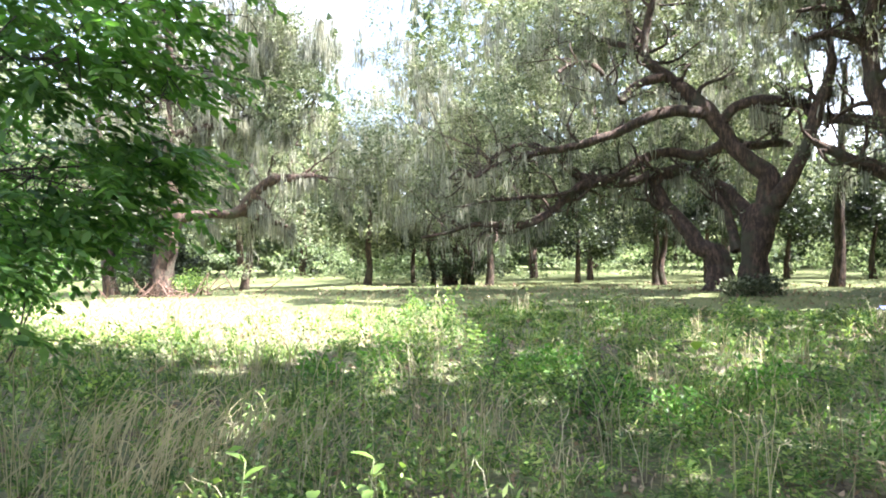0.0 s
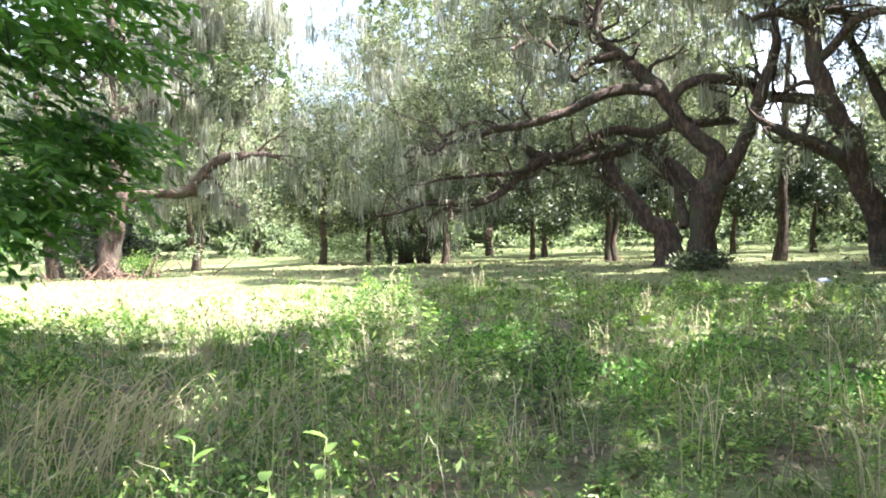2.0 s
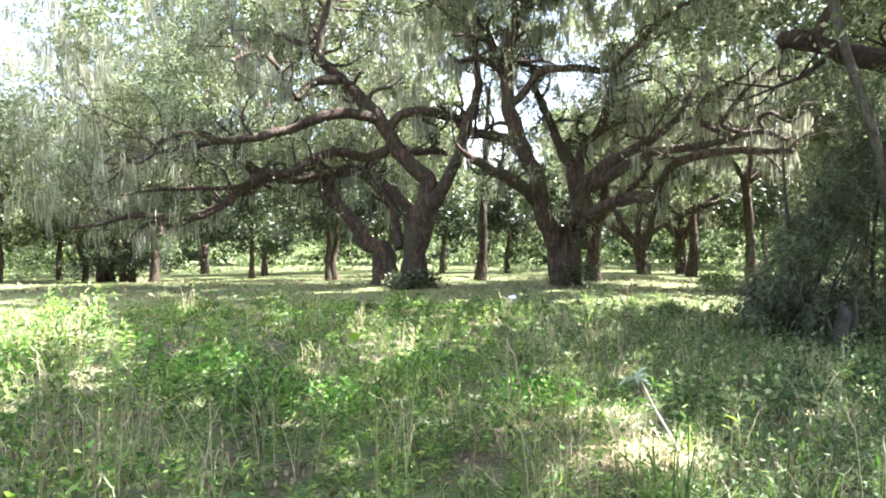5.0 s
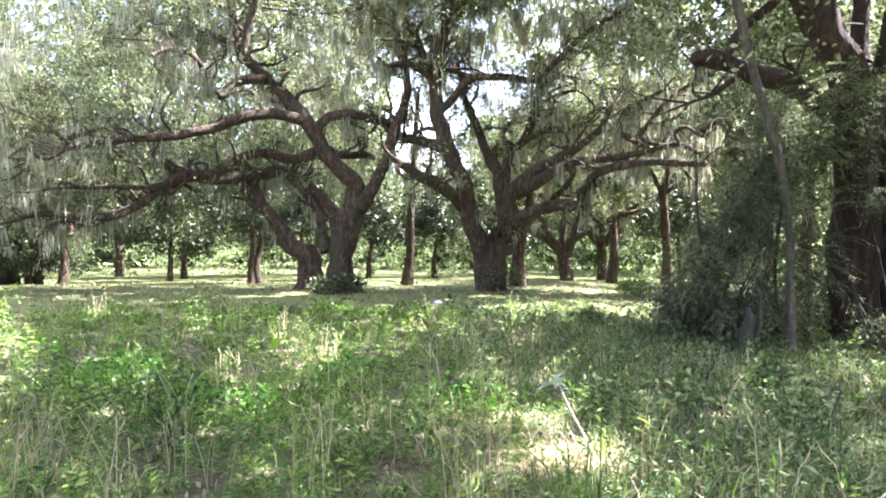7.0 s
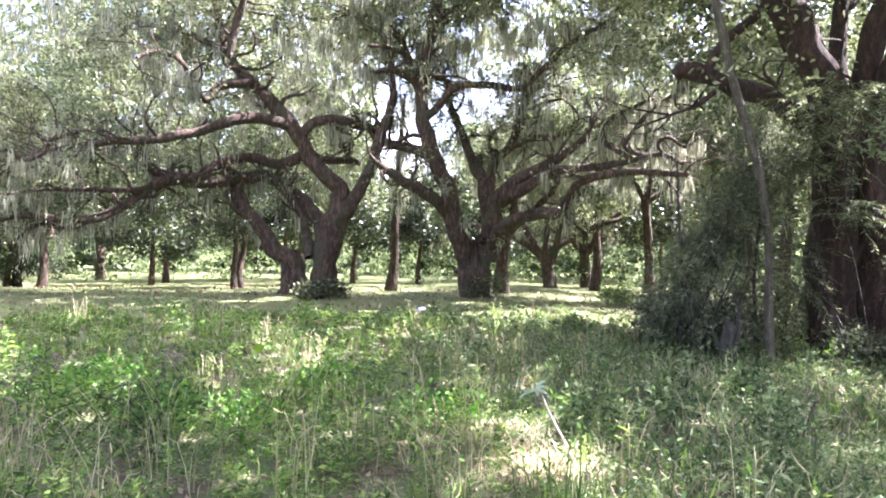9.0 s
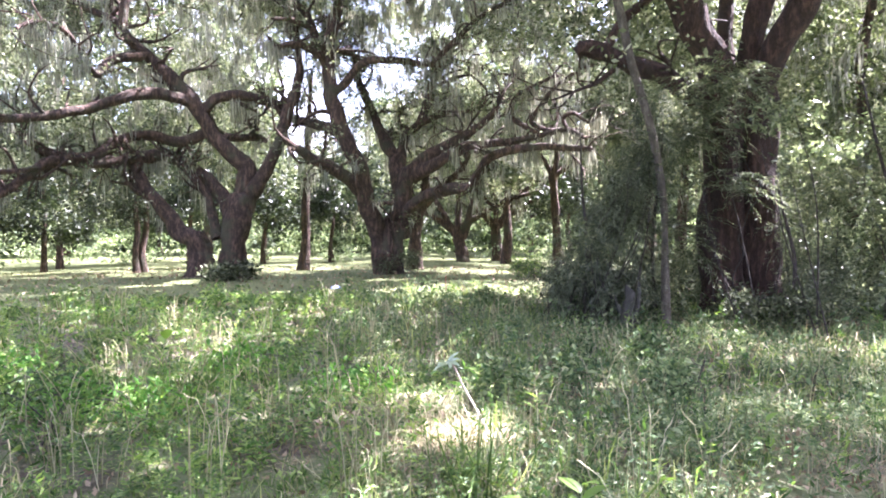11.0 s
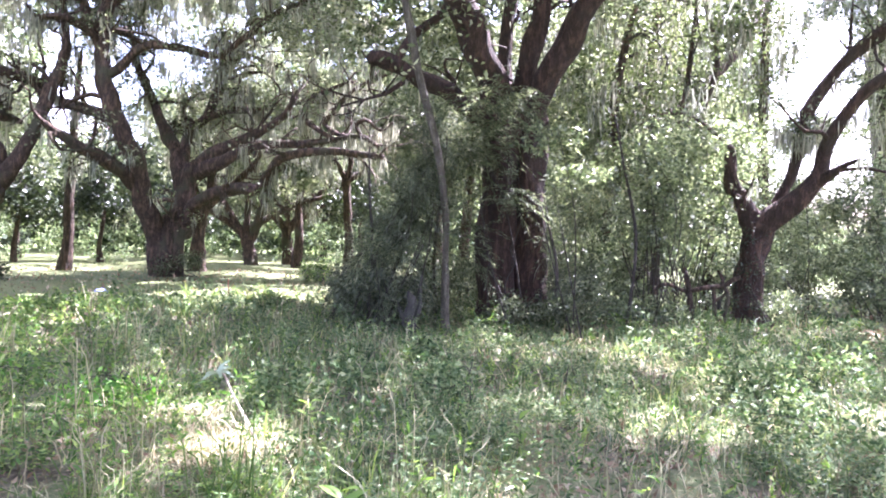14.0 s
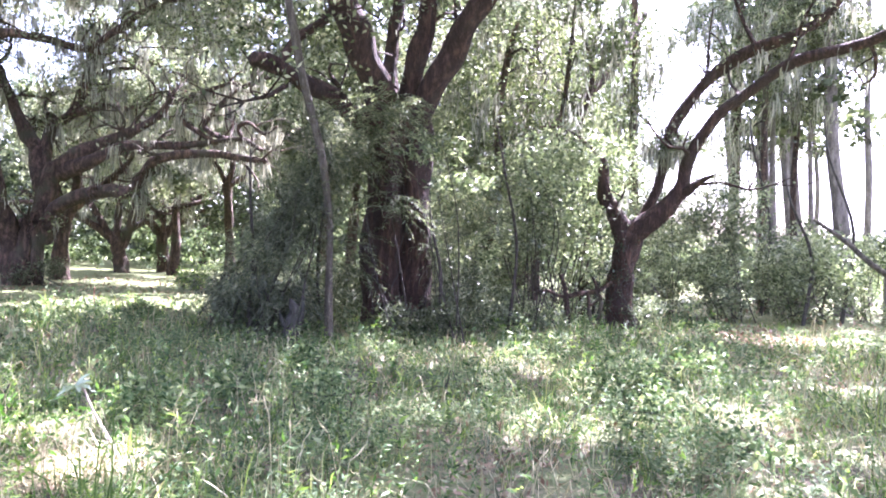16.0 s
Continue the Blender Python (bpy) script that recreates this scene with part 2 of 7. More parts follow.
def tube(points, sides=8, per=5, gnarl=0.12, flare=0.0, seed=0, kink=0.0):
    """A limb: a bumpy tapered tube along the spline; flare widens the foot into root lobes."""
    c = spline(points, per)
    if kink:
        # old limbs never run smooth: small bends along the way, none at the ends
        q = np.cumsum(np.append(0.0, np.linalg.norm(np.diff(c[:, :3], axis=0), axis=1)))
        hold = np.sin(np.pi * q / q[-1]) ** 0.5 * kink * c[:, 3]
        for axis in range(3):
            c[:, axis] += hold * (np.sin(2.7 * q + seed * 1.3 + axis * 2.1) + 0.7 * np.sin(5.9 * q + seed + axis * 4.0)) * 0.6
    d = np.gradient(c[:, :3], axis=0)
    d /= np.linalg.norm(d, axis=1)[:, None] + 1e-9
    u = np.cross(d[0], (0.3, 0.9, 0.2))
    u /= np.linalg.norm(u)
    ang = np.arange(sides) / sides * 2 * np.pi
    verts = []
    for i in range(len(c)):
        u = u - d[i] * np.dot(u, d[i])
        u /= np.linalg.norm(u)
        w = np.cross(d[i], u)
        s = i / (len(c) - 1)
        lump = 1 + gnarl * (np.sin(3 * ang + 5 * s + seed) * 0.5 + np.sin(5 * ang - 9 * s + 2 * seed) * 0.35 + np.sin(17 * s + 2 * ang + seed) * 0.5 + np.sin(2 * ang + 31 * s) * 0.3)
        if flare:
            foot = max(0.0, 1 - s / 0.3) ** 2
            lump = lump * (1 + flare * foot * (0.6 + 0.5 * np.sin(5 * ang + seed) + 0.25 * np.sin(8 * ang)))
        rad = c[i, 3] * lump
        verts.append(c[i, :3] + rad[:, None] * (np.cos(ang)[:, None] * u + np.sin(ang)[:, None] * w))
    n = len(c)
    verts = np.concatenate(verts + [c[-1:, :3] + d[-1] * c[-1, 3] * 0.6])
    i, j = np.meshgrid(np.arange(n - 1), np.arange(sides), indexing="ij")
    a, b = i * sides + j, i * sides + (j + 1) % sides
    quads = np.stack([a, b, b + sides, a + sides], -1).reshape(-1, 4)
    k = np.arange(sides)
    last = (n - 1) * sides
    tris = np.stack([last + k, last + (k + 1) % sides, np.full(sides, n * sides)], -1)
    return verts, [quads, tris]


def unit(v):
    return v / (np.linalg.norm(v, axis=-1, keepdims=True) + 1e-9)


def leaf_cards(rng, pos, size, width=0.45, up=0.2, full=False, flat=0.6):
    """Small folded leaves, one at each place; full ones have six corners."""
    n = len(pos)
    d = unit(rng.normal(size=(n, 3)) * (1, 1, 0.8) + (0, 0, up))
    nrm = unit(rng.normal(size=(n, 3)) + (0, 0, flat))
    s = unit(np.cross(d, nrm))
    f = np.cross(s, d)
    ln = (np.asarray(size) * rng.uniform(0.65, 1.35, n))[:, None]
    w = ln * width * 0.5
    k = np.arange(n)[:, None]
    if not full:
        v = np.stack([pos, pos + d * ln * 0.45 + s * w + f * w * 0.35, pos + d * ln, pos + d * ln * 0.45 - s * w + f * w * 0.35], 1)
        return v.reshape(-1, 3), [k * 4 + np.arange(4)]
    bow = f * ln
    v = np.stack([pos, pos + d * ln * 0.28 + s * w * 0.9 + f * w * 0.3, pos + d * ln * 0.66 + s * w * 0.75 + f * w * 0.2 - bow * 0.05,
                  pos + d * ln - bow * 0.16, pos + d * ln * 0.66 - s * w * 0.75 + f * w * 0.2 - bow * 0.05, pos + d * ln * 0.28 - s * w * 0.9 + f * w * 0.3], 1)
    return v.reshape(-1, 3), [k * 6 + np.array([0, 1, 2, 3]), k * 6 + np.array([0, 3, 4, 5])]


def chips(rng, pos, size, width=0.8):
    """Far leaves: one small triangle each."""
    n = len(pos)
    d = unit(rng.normal(size=(n, 3)) * (1, 1, 0.8))
    s = unit(np.cross(d, unit(rng.normal(size=(n, 3)) + (0, 0, 0.6))))
    ln = (np.asarray(size) * rng.uniform(0.65, 1.35, n))[:, None]
    v = np.stack([pos - d * ln * 0.4 - s * ln * width * 0.5, pos - d * ln * 0.4 + s * ln * width * 0.5, pos + d * ln * 0.6], 1)
    return v.reshape(-1, 3), [np.arange(n)[:, None] * 3 + np.arange(3)]


def layered_sprays(rng, centres, each, reach, size, width, away, droop=0.25):
    """Flat layered sprays: broad leaves set left and right along an outward twig, faces to the sky."""
    n = len(centres)
    d = unit(rng.normal(size=(n, 3)) * (0.55, 0.55, 0.22) + away)
    side = unit(np.cross(d, (0, 0, 1.0)))
    k = np.tile(np.arange(each), n)
    s = ((k + 0.5) / each)[:, None]
    d, side = np.repeat(d, each, axis=0), np.repeat(side, each, axis=0)
    pos = np.repeat(centres, each, axis=0) + d * reach * s - np.array((0, 0, droop)) * reach * s * s
    sign = np.where(k % 2 == 0, 1.0, -1.0)[:, None]
    out = unit(d * 0.75 + side * sign * 0.75 + rng.normal(size=d.shape) * 0.25 - (0, 0, 0.22))
    nrm = unit(rng.normal(size=d.shape) * 0.35 + (0, 0, 1.0))
    w = unit(np.cross(out, nrm))
    f = np.cross(w, out)
    ln = (size * rng.uniform(0.7, 1.3, n * each))[:, None] * (1.1 - 0.35 * s)
    w = w * ln * width * 0.5
    v = np.stack([pos, pos + out * ln * 0.3 + w * 0.9, pos + out * ln * 0.68 + w * 0.7 - f * ln * 0.04, pos + out * ln - f * ln * 0.16,
                  pos + out * ln * 0.68 - w * 0.7 - f * ln * 0.04, pos + out * ln * 0.3 - w * 0.9], 1)
    i = np.arange(n * each)[:, None] * 6
    return v.reshape(-1, 3), [i + np.array([0, 1, 2, 3]), i + np.array([0, 3, 4, 5])]


def spray_cards(rng, centres, each, reach, size, width):
    """Feathery drooping sprays: narrow leaflets set along both sides of an arching twig."""
    n = len(centres)
    d = np.repeat(unit(rng.normal(size=(n, 3)) * (1, 1, 0.35) + (0, 0, -0.15)), each, axis=0)
    s = rng.uniform(0, 1, n * each)[:, None]
    side = unit(np.cross(d, (0, 0, 1.0)))
    pos = np.repeat(centres, each, axis=0) + d * reach * s - np.array((0, 0, 0.45)) * reach * s * s + rng.normal(size=(n * each, 3)) * reach * 0.06
    sign = rng.choice((-1.0, 1.0), n * each)[:, None]
    out = unit(d * 0.8 + side * sign * 0.7 + rng.normal(size=d.shape) * 0.22 - (0, 0, 0.2))
    ln = (size * rng.uniform(0.6, 1.3, n * each))[:, None] * (1.15 - 0.6 * s)
    w = unit(np.cross(out, rng.normal(size=d.shape) * 0.5 + (0, 0, 1.0))) * ln * width * 0.5
    v = np.stack([pos, pos + out * ln * 0.45 + w, pos + out * ln, pos + out * ln * 0.45 - w], 1)
    return v.reshape(-1, 3), [np.arange(n * each)[:, None] * 4 + np.arange(4)]


def strands(rng, tops, length, width, sway=0.10):
    """Hanging tapered ribbons of moss."""
    n = len(tops)
    ln = np.asarray(length)
    yaw = rng.uniform(0, np.pi, n)
    s = np.stack([np.cos(yaw), np.sin(yaw), np.zeros(n)], 1) * (np.asarray(width) * 0.5)[:, None]
    o1 = rng.normal(size=(n, 3)) * sway * (1, 1, 0)
    o2 = o1 + rng.normal(size=(n, 3)) * sway * (1, 1, 0)
    down = np.stack([np.zeros(n), np.zeros(n), -ln], 1)
    mid, end = tops + down * 0.45 + o1 * ln[:, None], tops + down + o2 * ln[:, None]
    v = np.stack([tops - s * 0.6, tops + s * 0.6, mid + s, mid - s, end], 1).reshape(-1, 3)
    k = np.arange(n)[:, None] * 5
    return v, [k + np.array([0, 1, 2, 3]), k + np.array([3, 2, 4])]


def lump_noise(p, f=1.0, seed=0.0):
    x, y, z = p[:, 0] * f + seed, p[:, 1] * f + 1.7 * seed, p[:, 2] * f - seed
    return (np.sin(x * 1.1 + np.sin(y * 0.9 + 1)) + np.sin(y * 1.3 + np.sin(z * 1.2 + 2)) + np.sin(z * 1.7 + np.sin(x * 1.4)) + 0.6 * np.sin(2.3 * x - 1.9 * y) + 0.6 * np.sin(2.7 * y + 2.2 * z)) / 4.2


# Openings in the canopy, by the ground that the sun reaches through them: x, y, radius.
GLADES = [(-4.5, 16.0, 4.6), (-8.5, 19.0, 4.2), (-2.0, 13.2, 2.4), (-3.6, 12.0, 2.0), (-12, 23, 4), (4.08, 4.70, 0.42), (3.8, 4.45, 0.22), (3.55, 3.55, 0.44), 
          (9.45, 2.3, 0.48), (8.75, 1.25, 0.42), (10.2, 2.6, 0.5), (6.3, 0.7, 0.4), (10.2, -1.9, 0.6), (15.5, -1.6, 1.4), (14.5, 13.5, 2.2), (12.0, 14.0, 1.4), (17.5, 12.0, 2.0), (-9.5, 41, 2.5), (-6, 36, 2.2), (-1, 38, 1.5), (-11, 34.5, 1.8), (3, 33, 0.8), (-3, 33.5, 1.2)]
flecks = np.random.default_rng(17)
GLADES += [(flecks.uniform(-2, 13), flecks.uniform(3.6, 13), flecks.uniform(0.13, 0.36)) for _ in range(80)]
GLADES = [g for g in GLADES if not (4.2 < g[0] < 6.5 and 2.5 < g[1] < 5)]
GLADES += [(-1.35, 3.27, 0.24), (-0.75, 3.45, 0.22), (0.0, 8.6, 0.4), (8.5, 22.0, 0.8), (0.5, 24.8, 0.5), (2.0, 24.8, 0.5), (3.5, 24.9, 0.55), (5.0, 25.2, 0.45), (-1.2, 25.3, 0.5), (0.4, 25.6, 0.4), (1.8, 25.9, 0.45), (4.5, 26.4, 0.4), (14.0, 17.6, 0.5), (14.4, 16.0, 0.5), (13.6, 19.5, 0.4), (10.5, 22.6, 0.4)]
GLADES = [g for g in GLADES if not (math.hypot(g[0], g[1]) < 5.6 and g[2] < 0.42 and g[1] > 3.5 and g[0] < 3)]
GLADES += [(flecks.uniform(-2, 3.5), flecks.uniform(2.4, 5.6), flecks.uniform(0.08, 0.19)) for _ in range(34)]
GLADES += [(flecks.uniform(1.2, 5.0), flecks.uniform(0.3, 2.9), flecks.uniform(0.1, 0.27)) for _ in range(36)]
GLADES += [(flecks.uniform(-3, 14), flecks.uniform(8, 17), flecks.uniform(0.2, 0.5)) for _ in range(46)]
GLADES += [(flecks.uniform(5, 9.5), flecks.uniform(-1.2, 3.6), flecks.uniform(0.1, 0.26)) for _ in range(34)]
GLADES += [(7.5, -0.15, 0.46), (7.35, -0.55, 0.42), (6.1, 0.1, 0.3), (8.8, -0.95, 0.25), (7.67, -0.92, 0.3), (6.56, -1.4, 0.22), (5.64, -0.82, 0.2), (9.68, 0.12, 0.3), (5.54, -1.12, 0.22), (9.17, 0.92, 0.3), (5.39, -0.59, 0.16), (9.37, -2.03, 0.35), (9.01, 1.93, 0.3), (8.51, 2.32, 0.25)]
GLADES = [g for g in GLADES if not (4.0 < g[0] < 6.0 and 0.55 < g[1] < 2.1)]
# long thin streaks of sun across the lawn
for _ in range(34):
    a, b, w = flecks.uniform(-6, 24), flecks.uniform(17, 38), flecks.uniform(0.18, 0.42)
    GLADES += [(a + k * w * 1.1, b + 0.15 * k * w, w * flecks.uniform(0.6, 1.1)) for k in range(flecks.integers(1, 5))]
GLADES += [(flecks.uniform(5, 11), flecks.uniform(-0.5, 7), flecks.uniform(0.12, 0.32)) for _ in range(32)]
# openings high up that light the shrubs below: x, y, radius on the ground
HIGH_GAPS = [(13.0, 3.2, 1.1), (14.2, 2.2, 1.2), (15.5, 3.4, 1.1), (17.0, 2.2, 0.8), (12.2, 3.9, 0.6), (8.7, 6.9, 0.4), (8.2, 6.4, 0.5), (8.6, 5.4, 0.35), (9.4, 4.6, 0.4), (10.4, 3.4, 0.5), (9.05, 4.04, 0.5), (11.44, 3.83, 0.6), (12.6, 2.9, 0.5)]
HIGH_GAPS += [(flecks.uniform(11.5, 27), flecks.uniform(-6, 6.5), flecks.uniform(0.2, 0.55)) for _ in range(78)]
# openings in the very top of the canopy, which light the leaf masses below
TOP_GAPS = [(flecks.uniform(-21, 3), flecks.uniform(26.5, 37), flecks.uniform(0.5, 1.1)) for _ in range(48)]
SHIFT = np.array((SUN.x / SUN.z, SUN.y / SUN.z))


def lit(p):
    """Which places lie in the way of the sun to a glade."""
    g = p[:, :2] - SHIFT * p[:, 2:3]
    out = np.zeros(len(p), dtype=bool)
    for x, y, r in GLADES:
        out |= (g[:, 0] - x) ** 2 + (g[:, 1] - y) ** 2 < r * r
    for x, y, r in HIGH_GAPS:
        out |= ((g[:, 0] - x) ** 2 + (g[:, 1] - y) ** 2 < r * r) & (p[:, 2] > 4.4)
    for x, y, r in TOP_GAPS:
        out |= ((g[:, 0] - x) ** 2 + (g[:, 1] - y) ** 2 < r * r) & (p[:, 2] > 9.0)
    return out


def ground_z(x, y):
    r = np.hypot(x, y)
    s = np.clip((r - 20) / 22, 0, 1)
    return -0.30 * s * s * (3 - 2 * s) + 0.05 * np.sin(x * 0.55 + 0.4) * np.sin(y * 0.47) + 0.03 * np.sin(x * 1.3 + y * 0.9)


def masses(rng, rows, gap=-0.15, seed=0.0, freq=0.8):
    """Clump centres inside leaf masses (x, y, z, rx, ry, rz, count), more towards the skin, with gaps."""
    out = []
    for x, y, z, rx, ry, rz, count in rows:
        d = unit(rng.normal(size=(int(count * 2), 3)))
        p = d * (rng.uniform(0, 1, int(count * 2)) ** (1 / 2.4))[:, None] * (rx, ry, rz) + (x, y, z)
        p = p[lump_noise(p, freq, seed) > gap][:count]
        out.append(p)
    p = np.concatenate(out)
    return p[~lit(p) | (p[:, 2] < 0.9)]


def spread(rng, centres, each, radius, squash=0.6):
    p = np.repeat(centres, each, axis=0)
    return p + rng.normal(size=p.shape) * radius * (1, 1, squash)


def twigs_from(rng, limbs, every=0.9, length=(1.0, 2.6), rise=0.35, start=0.3, thick=0.055):
    """Side branches along the limbs: tubes, and the places at which they bear leaves."""
    tubes, tips = [], []
    for pts in limbs:
        c = spline(pts, 6)
        seg = np.linalg.norm(np.diff(c[:, :3], axis=0), axis=1)
        run = np.concatenate([[0], np.cumsum(seg)])
        at = run[-1] * start
        while at < run[-1]:
            k = min(np.searchsorted(run, at), len(c) - 1)
            d = unit(c[k, :3] - c[max(k - 1, 0), :3])
            out = unit(rng.normal(size=3) * (1, 1, 0.7) + d * 0.5 + (0, 0, rise))
            ln = rng.uniform(*length) * (0.6 + 0.6 * at / run[-1])
            r = min(c[k, 3] * 0.45, thick)
            p = [np.append(c[k, :3], r)]
            for s in (0.25, 0.5, 0.75, 1.0):
                out = unit(out + rng.normal(size=3) * 0.45)
                p.append(np.append(p[-1][:3] + out * ln * 0.27, r * (1 - 0.8 * s)))
            tubes.append(tube(p, 4, 2, 0.05))
            tips += [q[:3] for q in p[1:]]
            for _ in range(3):
                o2 = unit(out + rng.normal(size=3) * 0.8)
                b = p[rng.integers(1, 4)]
                e = b[:3] + o2 * ln * 0.45
                tubes.append(tube([np.append(b[:3], r * 0.45), np.append((b[:3] + e) / 2 + rng.normal(size=3) * 0.1, r * 0.3), np.append(e, 0.006)], 3, 2, 0))
                tips.append(e)
            at += every * rng.uniform(0.6, 1.4)
    return join(tubes), np.array(tips)


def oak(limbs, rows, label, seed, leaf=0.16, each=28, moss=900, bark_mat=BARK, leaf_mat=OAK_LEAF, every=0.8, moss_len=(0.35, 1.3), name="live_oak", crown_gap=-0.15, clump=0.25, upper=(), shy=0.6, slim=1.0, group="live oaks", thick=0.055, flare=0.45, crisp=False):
    """A live oak hung with moss: trunks, limbs, fine branches, crown and moss as parts."""
    rng = np.random.default_rng(seed)
    x, y, z, _ = limbs["trunk"][0]
    root = thing(name, x, y, float(ground_z(x, y)), label, "tree", group)
    arms, made = [], {}
    for k, (key, pts) in enumerate(limbs.items()):
        foot = key.startswith("trunk")
        if foot and pts[0][2] < 1:
            g = float(ground_z(pts[0][0], pts[0][1]))
            pts = [(pts[0][0], pts[0][1], g - 0.25, pts[0][3] * 1.08)] + pts[1:]
        pts = [(a, c, d, r * slim * (0.92 if foot else 0.88)) for a, c, d, r in pts]
        v, f = tube(pts, 16 if foot else 10, 6, 0.16 if foot else 0.13, flare if foot else 0.0, seed + k, 0.0 if foot else 0.2)
        made[key] = build("trunk" if foot else "limb", v, f, bark_mat, made.get(key[:6], root) if len(key) > 6 else root, smooth=True)
        if not foot:
            arms.append(pts)
    (tv, tf), tips = twigs_from(rng, arms, every, thick=thick)
    # crooked branches that carry the leaf masses
    along = np.concatenate([spline(p, 6) for p in arms])
    bearers = [(tv, tf)]
    for mx, my, mz, rx, ry, rz, _ in () if crisp else rows:
        for _ in range(7):
            goal = np.array((mx, my, mz)) + rng.uniform(-0.75, 0.75, 3) * (rx, ry, rz)
            near = along[np.argsort(np.linalg.norm(along[:, :3] - goal, axis=1))[rng.integers(0, 8)]]
            way = goal - near[:3]
            reach = np.linalg.norm(way)
            if reach > 7:
                continue
            r = min(near[3] * 0.5, 0.03 + 0.012 * reach)
            bearers.append(tube([(*(near[:3] + way * s + rng.normal(size=3) * 0.075 * reach * (0 < s < 1)), r * (1 - 0.8 * s)) for s in (0, 0.2, 0.4, 0.6, 0.8, 1.0)], 5, 3, 0.1))
    tv, tf = join(bearers)
    build("twigwork", tv, tf, bark_mat, root, smooth=True)
    tips = tips[~lit(tips)]
    # on the camera's side low leaves are thinned, so that the limbs show
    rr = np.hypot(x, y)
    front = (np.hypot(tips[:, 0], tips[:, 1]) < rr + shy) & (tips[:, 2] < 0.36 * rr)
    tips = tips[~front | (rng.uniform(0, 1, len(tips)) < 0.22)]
    cl = [tips[tips[:, 2] > 1.2]]
    if rows:
        cl.append(masses(rng, rows, crown_gap, seed))
    cl = np.concatenate(cl)
    at = spread(rng, cl, each, clump)
    if crisp:
        at = at[~lit(at)]
    v, f = leaf_cards(rng, at, leaf)
    build("crown", v, f, leaf_mat, root)
    # Large-leaf layer high overhead, mostly unseen, added to shade what lies below.
    if upper:
        top = []
        for x0, x1, y0, y1, z0, z1, count in upper:
            p = rng.uniform((x0, y0, z0), (x1, y1, z1), (count, 3))
            top.append(p[lump_noise(p, 0.7, seed) > -0.55])
        top = np.concatenate(top)
        top = top[~lit(top)]
        p = spread(rng, top, 9, 0.3)
        p = p[~lit(p)]
        v, f = chips(rng, p, 0.36, 0.9)
        build("shade_canopy", v, f, leaf_mat, root)
    if moss:
        anchor = []
        for pts in arms:
            c = spline(pts, 10)
            c = c[len(c) * 2 // 5:]
            anchor.append(c[:, :3] - np.stack([0 * c[:, 3], 0 * c[:, 3], c[:, 3] * 0.8], 1))
        anchor = np.concatenate(anchor)
        anchor = np.concatenate([anchor[rng.integers(0, len(anchor), max(len(tips), 8))], tips])
        if rows:
            m = masses(rng, rows, 0.0, seed + 3)
            anchor = np.concatenate([anchor, m])
        pick = anchor[rng.integers(0, len(anchor), moss)]
        ln = np.repeat(rng.uniform(*moss_len, moss) * rng.uniform(0.5, 1.0, moss), 9)
        tops = spread(rng, pick, 9, 0.085, 0.8)
        room = tops[:, 2] - 1.0
        ln = np.minimum(ln * rng.uniform(0.5, 1.1, len(ln)), np.maximum(room, 0.1))
        v, f = strands(rng, tops, ln, rng.uniform(0.018, 0.052, len(tops)), 0.07)
        build("spanish_moss", v, f, MOSS, root, "grey-green hanging Spanish moss")
    return root


# ---- ground ----
def ground():
    rad = np.concatenate([np.linspace(0.4, 30, 75), np.geomspace(31, 1500, 40)])
    ang = np.linspace(0, 2 * np.pi, 145)[:-1]
    r, a = np.meshgrid(rad, ang, indexing="ij")
    x, y = r * np.cos(a), r * np.sin(a)
    v = np.stack([x, y, ground_z(x, y)], -1).reshape(-1, 3)
    n = len(ang)
    i, j = np.meshgrid(np.arange(len(rad) - 1), np.arange(n), indexing="ij")
    q = np.stack([i * n + j, (i + 1) * n + j, (i + 1) * n + (j + 1) % n, i * n + (j + 1) % n], -1).reshape(-1, 4)
    v = np.vstack([v, [0, 0, float(ground_z(0.0, 0.0))]])
    k = np.arange(n)
    t = np.stack([k, (k + 1) % n, np.full(n, len(v) - 1)], -1)
    ob = build("ground", v, [q, t], ground_material(), smooth=True)
    return tagged(ob, "grassy ground with bare soil and a mown lawn beyond", "ground", kind="structure")


ground()

